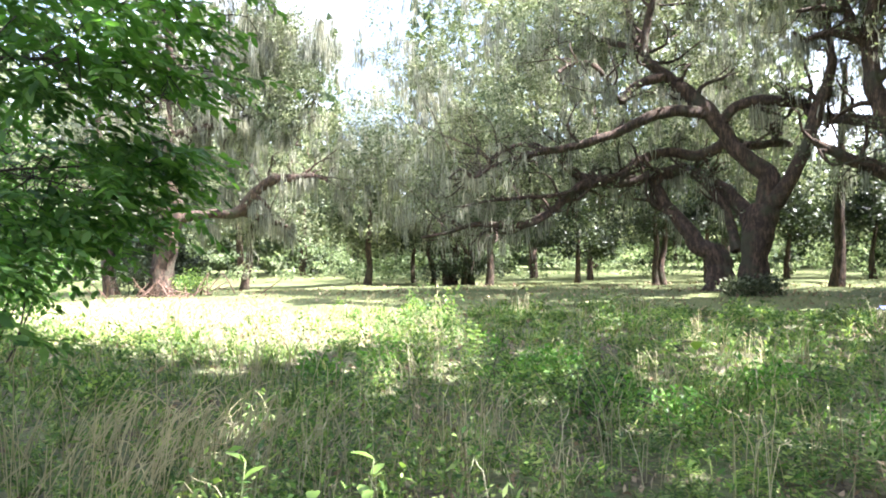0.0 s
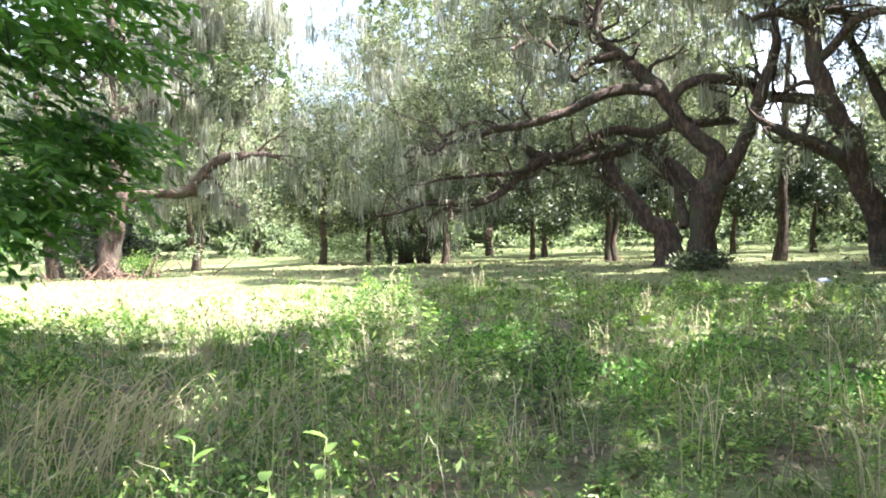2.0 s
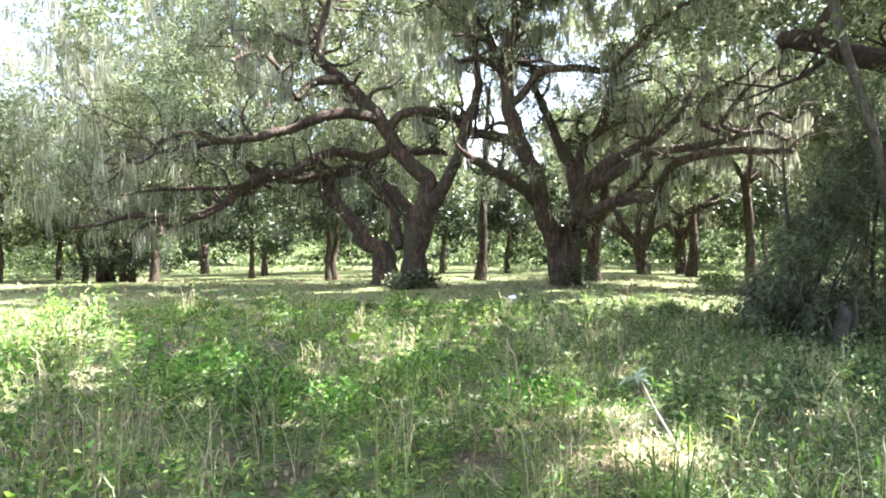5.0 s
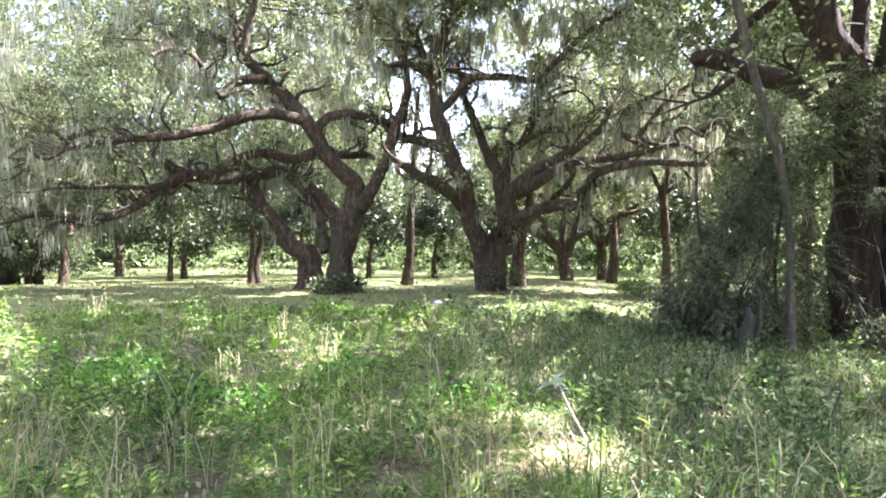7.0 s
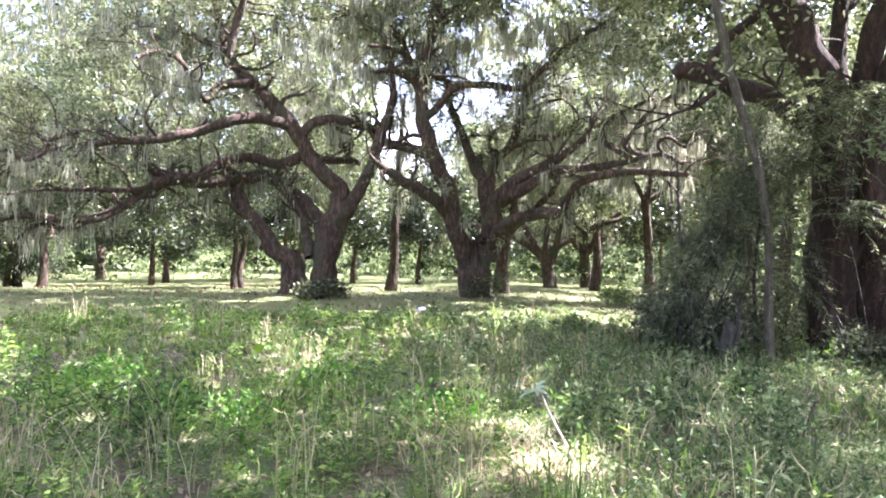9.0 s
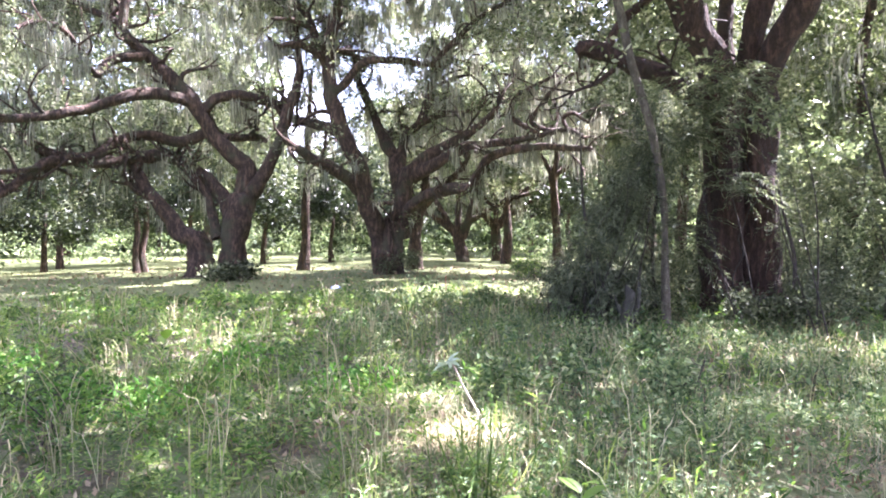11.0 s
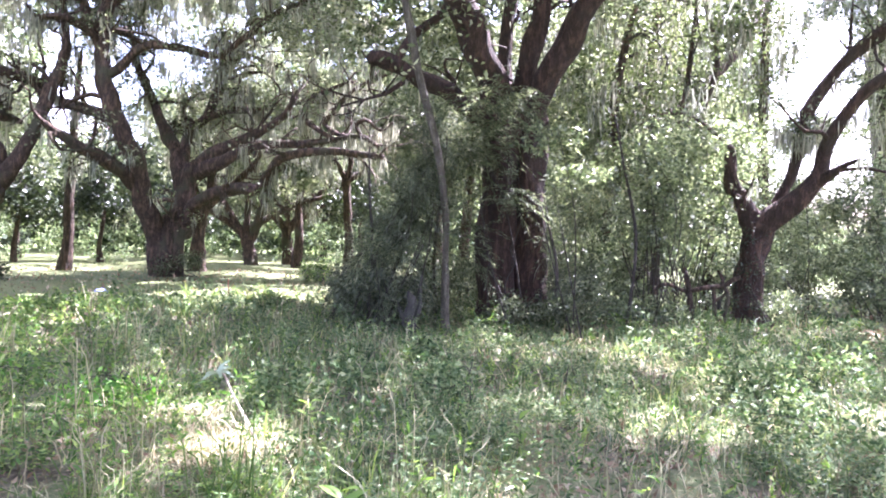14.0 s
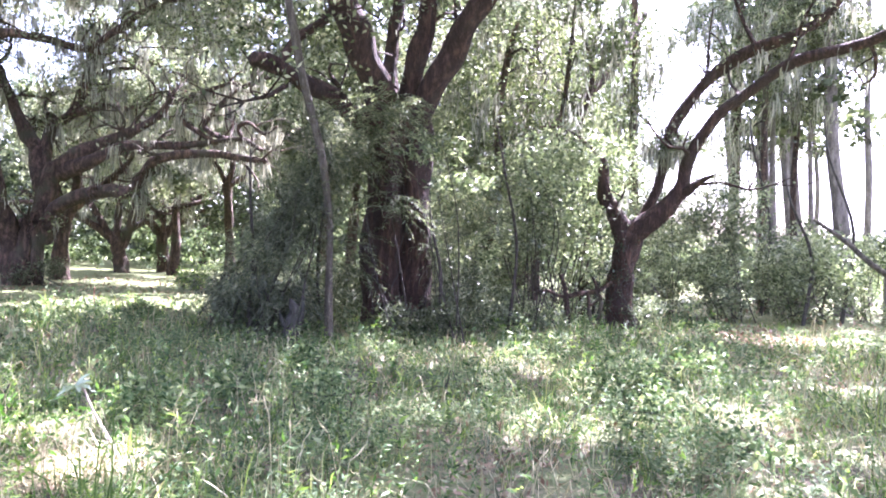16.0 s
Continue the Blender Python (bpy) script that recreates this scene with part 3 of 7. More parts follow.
# ---- the great oaks ----
OAK_1 = {
    "trunk": [(11.02, 24.17, 0.08, 0.553), (11.07, 24.14, 1.02, 0.487), (11.26, 24.06, 2.12, 0.575), (11.45, 23.97, 2.96, 0.531)],
    "trunkb": [(10.05, 24.58, 0.10, 0.60), (10.07, 24.57, 0.70, 0.50), (9.99, 24.61, 1.20, 0.43), (9.80, 24.76, 1.50, 0.33)],
    "limb_A": [(11.45, 23.97, 2.96, 0.376), (11.56, 23.92, 3.99, 0.376), (10.89, 24.23, 4.70, 0.354), (10.29, 24.48, 5.64, 0.332), (9.86, 24.65, 6.32, 0.332), (9.34, 24.85, 7.05, 0.310), (8.66, 25.09, 7.68, 0.288), (8.15, 25.26, 8.16, 0.243), (7.69, 25.40, 8.85, 0.199), (7.78, 25.38, 9.97, 0.155), (8.12, 25.27, 11.08, 0.133), (8.41, 25.18, 12.30, 0.089)],
    "limb_A1": [(7.69, 25.40, 8.85, 0.155), (7.62, 26.46, 9.91, 0.138), (7.65, 27.49, 11.21, 0.119), (7.64, 28.53, 13.17, 0.099)],
    "limb_A2": [(8.30, 25.00, 7.91, 0.198), (7.21, 24.92, 7.55, 0.195), (6.58, 24.67, 6.95, 0.149), (6.02, 24.40, 7.58, 0.105), (5.56, 24.09, 8.04, 0.103), (4.78, 24.05, 8.19, 0.082), (3.87, 23.80, 7.61, 0.060)],
    "limb_A3": [(7.61, 25.63, 9.08, 0.134), (6.97, 26.43, 9.54, 0.137), (6.21, 27.23, 10.01, 0.117), (5.53, 27.98, 9.82, 0.095), (4.95, 28.49, 10.30, 0.072), (4.71, 29.14, 11.45, 0.049)],
    "limb_A4": [(9.86, 24.65, 6.32, 0.243), (9.11, 24.51, 6.48, 0.240), (8.18, 24.31, 6.46, 0.235), (7.09, 24.12, 6.07, 0.210), (6.08, 23.97, 5.64, 0.186), (4.95, 23.82, 5.26, 0.162), (3.70, 23.63, 5.02, 0.140), (2.72, 23.55, 4.78, 0.119), (1.78, 23.43, 4.49, 0.079), (1.15, 23.27, 4.12, 0.078), (0.61, 23.08, 4.35, 0.058), (0.06, 22.89, 3.83, 0.038)],
    "limb_A4b": [(3.70, 23.63, 5.02, 0.100), (2.96, 24.33, 5.38, 0.102), (2.03, 24.82, 5.08, 0.083), (1.49, 25.05, 4.51, 0.063), (0.83, 25.08, 4.23, 0.063)],
    "limb_A5": [(10.37, 24.45, 5.43, 0.199), (9.67, 25.37, 4.99, 0.226), (8.68, 26.14, 5.28, 0.230), (7.77, 26.42, 5.00, 0.207), (6.97, 26.22, 4.40, 0.226), (5.81, 26.09, 4.12, 0.223), (5.21, 26.01, 3.87, 0.199), (4.23, 25.77, 3.10, 0.174), (3.39, 25.49, 2.59, 0.172), (2.25, 25.20, 2.50, 0.148), (1.12, 24.87, 2.53, 0.104), (0.08, 24.49, 2.23, 0.082), (-0.74, 24.07, 2.08, 0.060)],
    "limb_A6": [(11.18, 24.09, 2.07, 0.332), (11.00, 24.83, 2.98, 0.317), (10.64, 25.42, 3.71, 0.299), (10.09, 25.85, 4.16, 0.278), (9.37, 26.12, 4.55, 0.278), (8.38, 26.24, 4.41, 0.276), (7.29, 26.24, 4.14, 0.273), (6.05, 26.24, 4.21, 0.247), (5.37, 26.38, 4.39, 0.202), (4.85, 26.78, 4.94, 0.159), (3.98, 27.43, 5.57, 0.116)],
    "limb_A7": [(10.05, 24.58, 0.59, 0.44), (9.85, 24.66, 1.28, 0.43), (9.40, 25.04, 1.73, 0.36), (9.06, 25.49, 2.37, 0.32), (8.67, 25.83, 3.02, 0.27), (8.32, 26.15, 3.82, 0.21), (8.04, 26.55, 4.50, 0.16), (7.60, 26.99, 5.09, 0.12)],
    "limb_E": [(10.62, 24.45, 1.40, 0.26), (10.59, 24.79, 2.16, 0.19), (10.50, 25.05, 2.90, 0.18), (10.16, 25.40, 3.64, 0.17), (9.72, 25.78, 4.25, 0.16), (9.06, 26.22, 4.63, 0.14)],
    "limb_A8": [(5.21, 26.01, 3.87, 0.111), (4.16, 25.38, 3.59, 0.086), (2.88, 24.94, 3.49, 0.084), (1.72, 24.64, 3.39, 0.062), (0.65, 24.48, 3.16, 0.041)],
    "limb_A9": [(3.30, 25.50, 2.58, 0.086), (2.42, 25.19, 2.21, 0.085), (1.60, 25.05, 2.30, 0.063), (0.98, 24.88, 1.78, 0.042)],
    "limb_B": [(11.49, 23.95, 2.87, 0.376), (11.86, 23.44, 3.51, 0.306), (12.23, 23.03, 4.50, 0.261), (12.60, 22.83, 5.70, 0.239), (12.99, 22.84, 6.84, 0.219), (13.33, 23.00, 7.90, 0.177), (13.40, 23.41, 9.35, 0.112), (13.44, 24.08, 11.13, 0.092)],
    "limb_C": [(10.09, 24.57, 5.92, 0.199), (10.46, 24.20, 6.44, 0.220), (11.05, 23.94, 6.73, 0.220), (11.82, 23.79, 6.66, 0.221), (12.69, 23.80, 6.54, 0.202), (13.22, 23.97, 6.39, 0.182)],
    "limb_D": [(10.55, 24.37, 4.95, 0.155), (11.25, 24.61, 5.23, 0.180), (12.27, 24.69, 5.32, 0.161), (13.12, 24.93, 5.21, 0.094)],
}
OAK_2 = {
    "trunk": [(16.14, 21.14, -0.20, 0.54), (16.10, 21.17, 0.39, 0.47), (16.08, 21.19, 1.06, 0.42), (16.08, 21.19, 1.61, 0.332), (16.09, 21.18, 2.16, 0.155)],
    "limb_L": [(15.90, 21.32, -0.01, 0.36), (15.80, 21.39, 1.38, 0.37), (15.38, 21.32, 2.33, 0.416), (15.01, 21.22, 3.22, 0.389), (14.70, 21.19, 4.29, 0.386), (14.30, 21.34, 5.13, 0.342), (13.99, 21.54, 5.99, 0.321), (13.95, 21.81, 7.10, 0.302), (13.97, 22.03, 8.24, 0.282), (14.24, 22.09, 9.39, 0.263), (14.58, 22.23, 10.60, 0.243), (14.76, 22.11, 11.60, 0.199), (14.85, 22.06, 13.05, 0.133)],
    "limb_L1": [(15.09, 21.29, 3.12, 0.304), (14.16, 21.31, 3.71, 0.277), (13.04, 21.31, 4.19, 0.229), (12.12, 21.38, 4.63, 0.164), (11.72, 21.37, 4.89, 0.101)],
    "limb_L2": [(14.21, 21.40, 5.19, 0.235), (13.82, 22.00, 5.56, 0.216), (13.38, 22.97, 5.84, 0.199), (13.08, 23.82, 6.26, 0.158)],
    "limb_L3": [(13.99, 22.01, 7.80, 0.195), (13.93, 22.64, 8.58, 0.177), (13.85, 23.16, 9.81, 0.180), (13.49, 24.05, 10.90, 0.161), (13.22, 24.88, 11.27, 0.117), (12.66, 25.61, 11.90, 0.071)],
    "limb_L4": [(13.88, 21.96, 7.99, 0.151), (13.05, 22.00, 8.44, 0.149), (12.30, 21.97, 8.40, 0.126), (11.84, 21.99, 8.21, 0.104), (11.45, 21.97, 8.52, 0.062)],
    "limb_L5": [(13.84, 22.93, 9.46, 0.112), (12.97, 22.74, 9.55, 0.109), (11.96, 22.60, 9.39, 0.064)],
    "limb_L6": [(13.93, 21.70, 6.76, 0.172), (14.23, 21.26, 7.15, 0.170), (14.41, 20.66, 7.67, 0.168), (14.78, 20.03, 7.87, 0.166), (15.42, 19.17, 7.74, 0.143), (15.92, 18.36, 7.58, 0.121), (16.31, 17.62, 8.24, 0.120), (16.80, 16.60, 9.05, 0.098), (17.15, 15.66, 9.42, 0.077), (17.30, 15.19, 9.88, 0.057)],
    "limb_L7": [(14.60, 22.22, 10.64, 0.155), (15.57, 22.30, 11.44, 0.136), (16.78, 22.41, 12.05, 0.117), (17.89, 22.32, 13.16, 0.095)],
    "limb_R": [(16.34, 20.99, 0.00, 0.36), (16.38, 20.95, 1.28, 0.36), (16.51, 20.86, 2.34, 0.398), (16.59, 20.79, 3.22, 0.376), (16.76, 20.66, 4.02, 0.354)],
    "limb_R1": [(16.49, 20.87, 3.16, 0.310), (16.78, 21.66, 4.57, 0.296), (16.80, 22.15, 5.19, 0.278), (16.68, 22.61, 6.05, 0.210), (16.50, 23.10, 7.05, 0.189), (16.34, 23.46, 8.04, 0.167), (16.30, 23.97, 9.47, 0.121)],
    "limb_R2": [(16.75, 21.18, 3.85, 0.247), (17.22, 21.57, 5.35, 0.230), (17.90, 21.54, 5.91, 0.210), (18.37, 21.53, 6.77, 0.188), (18.74, 21.61, 7.84, 0.143), (19.25, 21.70, 9.17, 0.097)],
    "limb_R2b": [(17.94, 21.51, 6.00, 0.140), (18.33, 20.64, 6.34, 0.161), (18.72, 19.75, 6.32, 0.113), (19.07, 18.86, 6.59, 0.067)],
    "limb_R3": [(16.76, 20.66, 3.93, 0.310), (17.03, 19.79, 4.49, 0.282), (17.40, 18.79, 4.97, 0.234), (17.72, 17.80, 5.42, 0.167), (17.90, 17.19, 5.90, 0.124), (18.05, 16.74, 6.71, 0.082)],
    "limb_R4": [(16.85, 20.59, 3.75, 0.310), (16.99, 19.42, 4.15, 0.258), (17.14, 18.35, 4.57, 0.230), (17.37, 17.16, 4.73, 0.162), (17.72, 15.92, 4.74, 0.139), (18.02, 14.97, 4.88, 0.117), (18.21, 14.11, 4.98, 0.096), (18.29, 13.33, 4.61, 0.075)],
    "limb_R4b": [(18.21, 14.11, 4.98, 0.096), (18.13, 14.84, 5.04, 0.097), (17.94, 15.38, 5.38, 0.098), (18.08, 15.21, 5.79, 0.098), (18.13, 14.84, 6.13, 0.097), (18.22, 14.41, 6.54, 0.077), (18.26, 13.71, 6.83, 0.076), (18.32, 12.95, 6.99, 0.056)],
    "limb_R4c": [(18.02, 14.97, 4.85, 0.078), (17.85, 15.78, 5.33, 0.099), (17.74, 16.19, 5.65, 0.080), (17.87, 16.06, 6.28, 0.080), (18.05, 15.24, 6.64, 0.079), (18.20, 14.44, 6.84, 0.058)],
    "limb_R4d": [(18.26, 14.04, 4.96, 0.077), (18.15, 14.18, 5.36, 0.077), (18.20, 13.79, 5.49, 0.076), (18.32, 13.29, 5.13, 0.056), (18.23, 12.74, 5.34, 0.055)],
    "limb_R5": [(16.57, 20.81, 1.46, 0.332), (16.47, 20.25, 2.46, 0.282), (16.63, 19.47, 2.97, 0.256), (16.86, 18.34, 3.14, 0.228), (17.02, 17.51, 3.18, 0.244), (17.08, 17.16, 3.60, 0.201), (17.15, 16.67, 4.14, 0.179), (17.31, 15.78, 4.39, 0.156), (17.53, 14.78, 4.42, 0.152), (17.68, 13.80, 4.31, 0.130), (17.74, 12.73, 4.17, 0.091)],
}
OAK_LEFT = {
    "trunk": [(-12.78, 30.45, -0.02, 0.62), (-12.66, 30.50, 1.03, 0.53), (-12.45, 30.58, 2.17, 0.48), (-12.29, 30.64, 3.06, 0.47), (-12.09, 30.72, 3.70, 0.45)],
    "limb_U": [(-12.10, 30.72, 3.58, 0.41), (-12.20, 30.68, 4.60, 0.38), (-12.31, 30.63, 5.62, 0.36), (-12.26, 30.65, 6.64, 0.33), (-12.35, 30.62, 7.65, 0.31), (-12.40, 30.60, 9.17, 0.25), (-12.26, 30.65, 10.95, 0.20), (-12.5, 30.5, 13.0, 0.10)],
    "limb_1": [(-12.15, 30.70, 3.27, 0.36), (-11.38, 30.78, 3.38, 0.26), (-10.24, 30.86, 3.49, 0.25), (-9.36, 30.93, 3.53, 0.27), (-8.79, 30.78, 4.02, 0.27), (-8.32, 30.71, 4.57, 0.29), (-7.59, 30.69, 4.96, 0.28), (-6.81, 30.67, 4.99, 0.20), (-6.08, 30.62, 5.12, 0.15), (-5.26, 30.56, 4.92, 0.10), (-4.4, 30.4, 4.4, 0.05)],
    "limb_2": [(-9.39, 31.02, 3.48, 0.19), (-8.80, 31.20, 3.38, 0.16), (-8.02, 31.20, 3.10, 0.13), (-7.36, 31.16, 2.93, 0.11), (-6.75, 31.29, 2.58, 0.07)],
    "limb_6": [(-8.49, 30.66, 4.26, 0.18), (-8.02, 30.79, 3.88, 0.11), (-7.86, 30.83, 3.49, 0.07)],
    "limb_3": [(-12.35, 30.83, 7.05, 0.25), (-11.81, 31.90, 7.48, 0.21), (-10.68, 32.93, 7.89, 0.21), (-9.65, 33.66, 8.08, 0.21), (-8.83, 34.30, 8.27, 0.21), (-8.35, 34.62, 7.89, 0.15), (-7.81, 34.75, 7.61, 0.09)],
    "limb_4": [(-8.91, 34.28, 8.32, 0.15), (-8.67, 34.34, 9.41, 0.13), (-8.57, 34.57, 10.89, 0.12), (-8.75, 34.73, 12.08, 0.10), (-8.45, 35.01, 13.32, 0.09)],
    "limb_7": [(-8.85, 34.29, 8.33, 0.12), (-7.87, 34.53, 8.81, 0.09), (-7.02, 34.61, 9.01, 0.07), (-6.45, 34.72, 9.45, 0.06)],
    "limb_5": [(-12.45, 30.58, 3.52, 0.27), (-12.69, 29.39, 3.88, 0.16), (-12.97, 28.39, 3.94, 0.13), (-13.33, 27.45, 4.15, 0.10)],
}
OAK_3 = {
    "trunk": [(12.15, 5.64, -0.01, 0.533), (12.11, 5.72, 0.56, 0.467), (12.09, 5.75, 1.22, 0.433), (12.10, 5.74, 2.34, 0.411), (12.11, 5.71, 3.45, 0.433), (12.13, 5.68, 4.26, 0.411)],
    "trunkb": [(12.51, 5.10, 0.02, 0.448), (12.48, 5.16, 0.57, 0.403), (12.47, 5.20, 1.46, 0.369), (12.44, 5.25, 2.58, 0.347), (12.44, 5.25, 3.48, 0.369), (12.43, 5.29, 4.15, 0.381)],
    "limb_a": [(12.09, 5.75, 4.21, 0.389), (11.80, 5.89, 4.85, 0.361), (11.51, 6.01, 5.44, 0.345), (11.17, 6.20, 6.01, 0.339), (10.93, 6.40, 6.49, 0.316), (10.64, 6.67, 7.17, 0.282), (10.20, 6.96, 7.86, 0.226), (9.56, 7.14, 8.69, 0.149)],
    "limb_b": [(12.33, 5.49, 4.32, 0.246), (12.31, 5.30, 5.03, 0.244), (12.36, 5.18, 5.71, 0.244), (12.41, 5.08, 6.38, 0.222), (12.44, 5.01, 7.06, 0.222), (12.47, 4.93, 8.07, 0.189), (12.51, 4.84, 9.43, 0.133)],
    "limb_c": [(12.45, 5.24, 4.10, 0.313), (12.28, 4.88, 4.76, 0.295), (12.22, 4.50, 5.37, 0.291), (12.16, 4.09, 5.95, 0.276), (12.10, 3.65, 6.51, 0.271), (12.03, 3.17, 7.08, 0.247), (11.80, 2.47, 7.60, 0.199), (11.38, 1.53, 7.94, 0.123)],
    "limb_d": [(12.71, 5.87, 4.47, 0.186), (12.91, 6.14, 5.37, 0.178), (13.12, 6.16, 6.15, 0.168), (13.34, 6.16, 7.09, 0.146), (13.56, 6.40, 8.33, 0.124), (13.77, 6.88, 9.94, 0.089)],
    "limb_e": [(11.79, 5.69, 3.90, 0.254), (11.33, 6.12, 4.09, 0.222), (11.05, 6.40, 4.39, 0.207), (10.74, 6.71, 4.56, 0.191), (10.48, 6.91, 4.69, 0.156), (10.20, 7.13, 4.83, 0.194), (10.01, 7.38, 4.86, 0.174)],
    "limb_e2": [(10.39, 7.03, 4.87, 0.094), (10.56, 6.96, 5.22, 0.095), (10.77, 6.83, 5.48, 0.106), (11.06, 6.58, 5.81, 0.096), (11.34, 6.49, 6.24, 0.087), (11.75, 6.40, 7.13, 0.056)],
}
OAK_4 = {
    "trunk": [(15.32, 1.57, -0.09, 0.432), (15.32, 1.57, 0.43, 0.343), (15.32, 1.57, 1.04, 0.292), (15.33, 1.50, 1.63, 0.292), (15.34, 1.40, 2.09, 0.305)],
    "stub": [(15.33, 1.49, 1.96, 0.270), (15.40, 1.78, 2.49, 0.224), (15.37, 1.95, 2.94, 0.176), (15.36, 2.03, 3.48, 0.128), (15.36, 2.05, 3.72, 0.096)],
    "limb_r": [(15.34, 1.40, 2.05, 0.292), (15.28, 0.95, 2.39, 0.265), (15.21, 0.60, 2.71, 0.226), (15.12, 0.39, 3.11, 0.162), (15.02, 0.29, 3.56, 0.136), (14.93, 0.08, 4.01, 0.135), (14.83, -0.33, 4.55, 0.134), (14.72, -0.77, 4.89, 0.121), (14.60, -1.25, 5.22, 0.120), (14.46, -1.71, 5.42, 0.119), (14.27, -2.41, 5.52, 0.119), (13.97, -2.94, 5.64, 0.105), (13.44, -3.47, 5.89, 0.080)],
    "limb_p": [(15.68, 1.17, 2.54, 0.127), (15.80, 0.89, 3.17, 0.127), (15.91, 0.80, 3.87, 0.127), (15.92, 0.60, 4.55, 0.142), (15.93, 0.14, 5.27, 0.142), (15.93, -0.34, 5.77, 0.156), (15.81, -0.98, 6.06, 0.140), (15.65, -1.69, 6.26, 0.127), (15.48, -2.26, 6.58, 0.097), (15.25, -2.50, 7.05, 0.068)],
    "snag": [(15.12, 0.38, 2.93, 0.137), (14.83, 0.03, 3.17, 0.073), (14.63, -0.28, 3.30, 0.024)],
}
OAK_BACK = {
    "trunk": [(19.80, 23.99, -0.18, 0.362), (19.77, 24.01, 0.98, 0.311), (19.83, 23.96, 2.01, 0.285), (19.98, 23.84, 2.65, 0.285)],
    "la": [(19.85, 23.95, 2.14, 0.259), (19.64, 24.11, 3.29, 0.233), (19.28, 24.40, 4.33, 0.181), (18.86, 24.72, 5.62, 0.129)],
    "lb": [(19.98, 23.84, 2.65, 0.285), (20.37, 23.51, 3.24, 0.233), (21.03, 22.92, 3.93, 0.181), (21.58, 22.41, 4.82, 0.129)],
    "lc": [(19.89, 23.92, 2.39, 0.233), (20.17, 23.68, 3.81, 0.207), (20.27, 23.60, 5.35, 0.155)],
}
OAK_FAR_1 = {
    "trunk": [(28.98, 30.56, -0.32, 0.421), (28.82, 30.70, 0.85, 0.386), (28.65, 30.87, 1.65, 0.351)],
    "la": [(28.70, 30.82, 1.47, 0.281), (28.29, 31.19, 2.16, 0.246), (27.88, 31.56, 3.13, 0.210), (27.40, 31.97, 4.25, 0.175), (26.87, 32.42, 5.65, 0.105)],
    "lb": [(28.95, 30.59, 1.13, 0.281), (29.29, 30.27, 2.69, 0.246), (29.52, 30.03, 3.82, 0.210), (30.14, 29.42, 4.92, 0.175), (31.28, 28.22, 5.58, 0.105)],
    "ld": [(28.60, 30.90, 1.60, 0.25), (27.2, 32.2, 2.9, 0.20), (25.8, 33.4, 3.4, 0.16), (24.4, 34.5, 3.2, 0.10)],
    "le": [(28.90, 30.60, 1.90, 0.22), (30.6, 29.0, 3.3, 0.19), (32.2, 27.4, 4.0, 0.15), (33.6, 26.0, 3.7, 0.09)],
    "lc": [(28.75, 30.78, 1.65, 0.210), (28.77, 30.76, 3.20, 0.210), (28.69, 30.83, 4.59, 0.175), (28.55, 30.95, 6.32, 0.105)],
}
OAK_FAR_2 = {
    "trunk": [(31.95, 30.43, -0.30, 0.368), (31.87, 30.51, 1.13, 0.368), (31.87, 30.51, 2.02, 0.331)],
    "la": [(31.87, 30.51, 1.85, 0.257), (31.33, 31.06, 2.56, 0.221), (30.82, 31.56, 3.10, 0.184), (30.05, 32.30, 3.64, 0.110)],
    "lb": [(31.92, 30.46, 1.85, 0.257), (32.30, 30.06, 2.49, 0.257), (32.99, 29.30, 3.10, 0.221), (33.88, 28.27, 3.97, 0.147), (34.51, 27.50, 4.14, 0.110)],
    "ld": [(31.85, 30.50, 1.90, 0.22), (30.6, 31.3, 3.6, 0.19), (29.4, 32.4, 4.8, 0.15), (27.9, 33.6, 5.2, 0.09)],
    "le": [(31.95, 30.40, 2.00, 0.22), (33.2, 29.6, 4.0, 0.19), (34.6, 28.2, 5.3, 0.15), (35.6, 26.4, 5.6, 0.09)],
    "lc": [(31.87, 30.51, 2.02, 0.221), (31.82, 30.57, 3.64, 0.184), (31.57, 30.82, 5.08, 0.147)],
}
OAK_FAR_3 = {
    "trunk": [(29.80, 23.79, -0.28, 0.381), (29.76, 23.83, 1.83, 0.349), (29.69, 23.93, 3.64, 0.349), (29.61, 24.02, 4.79, 0.349)],
    "la": [(29.61, 24.02, 4.70, 0.254), (29.28, 24.42, 5.62, 0.222), (28.80, 24.98, 6.41, 0.190), (28.31, 25.53, 6.89, 0.127)],
    "lb": [(29.65, 23.97, 4.70, 0.254), (29.79, 23.80, 5.75, 0.254), (29.76, 23.84, 6.96, 0.222), (29.82, 23.76, 8.78, 0.159)],
    "lc": [(29.69, 23.93, 4.61, 0.254), (30.10, 23.42, 5.14, 0.254), (30.53, 22.86, 6.16, 0.222), (31.02, 22.19, 6.87, 0.159)],
}

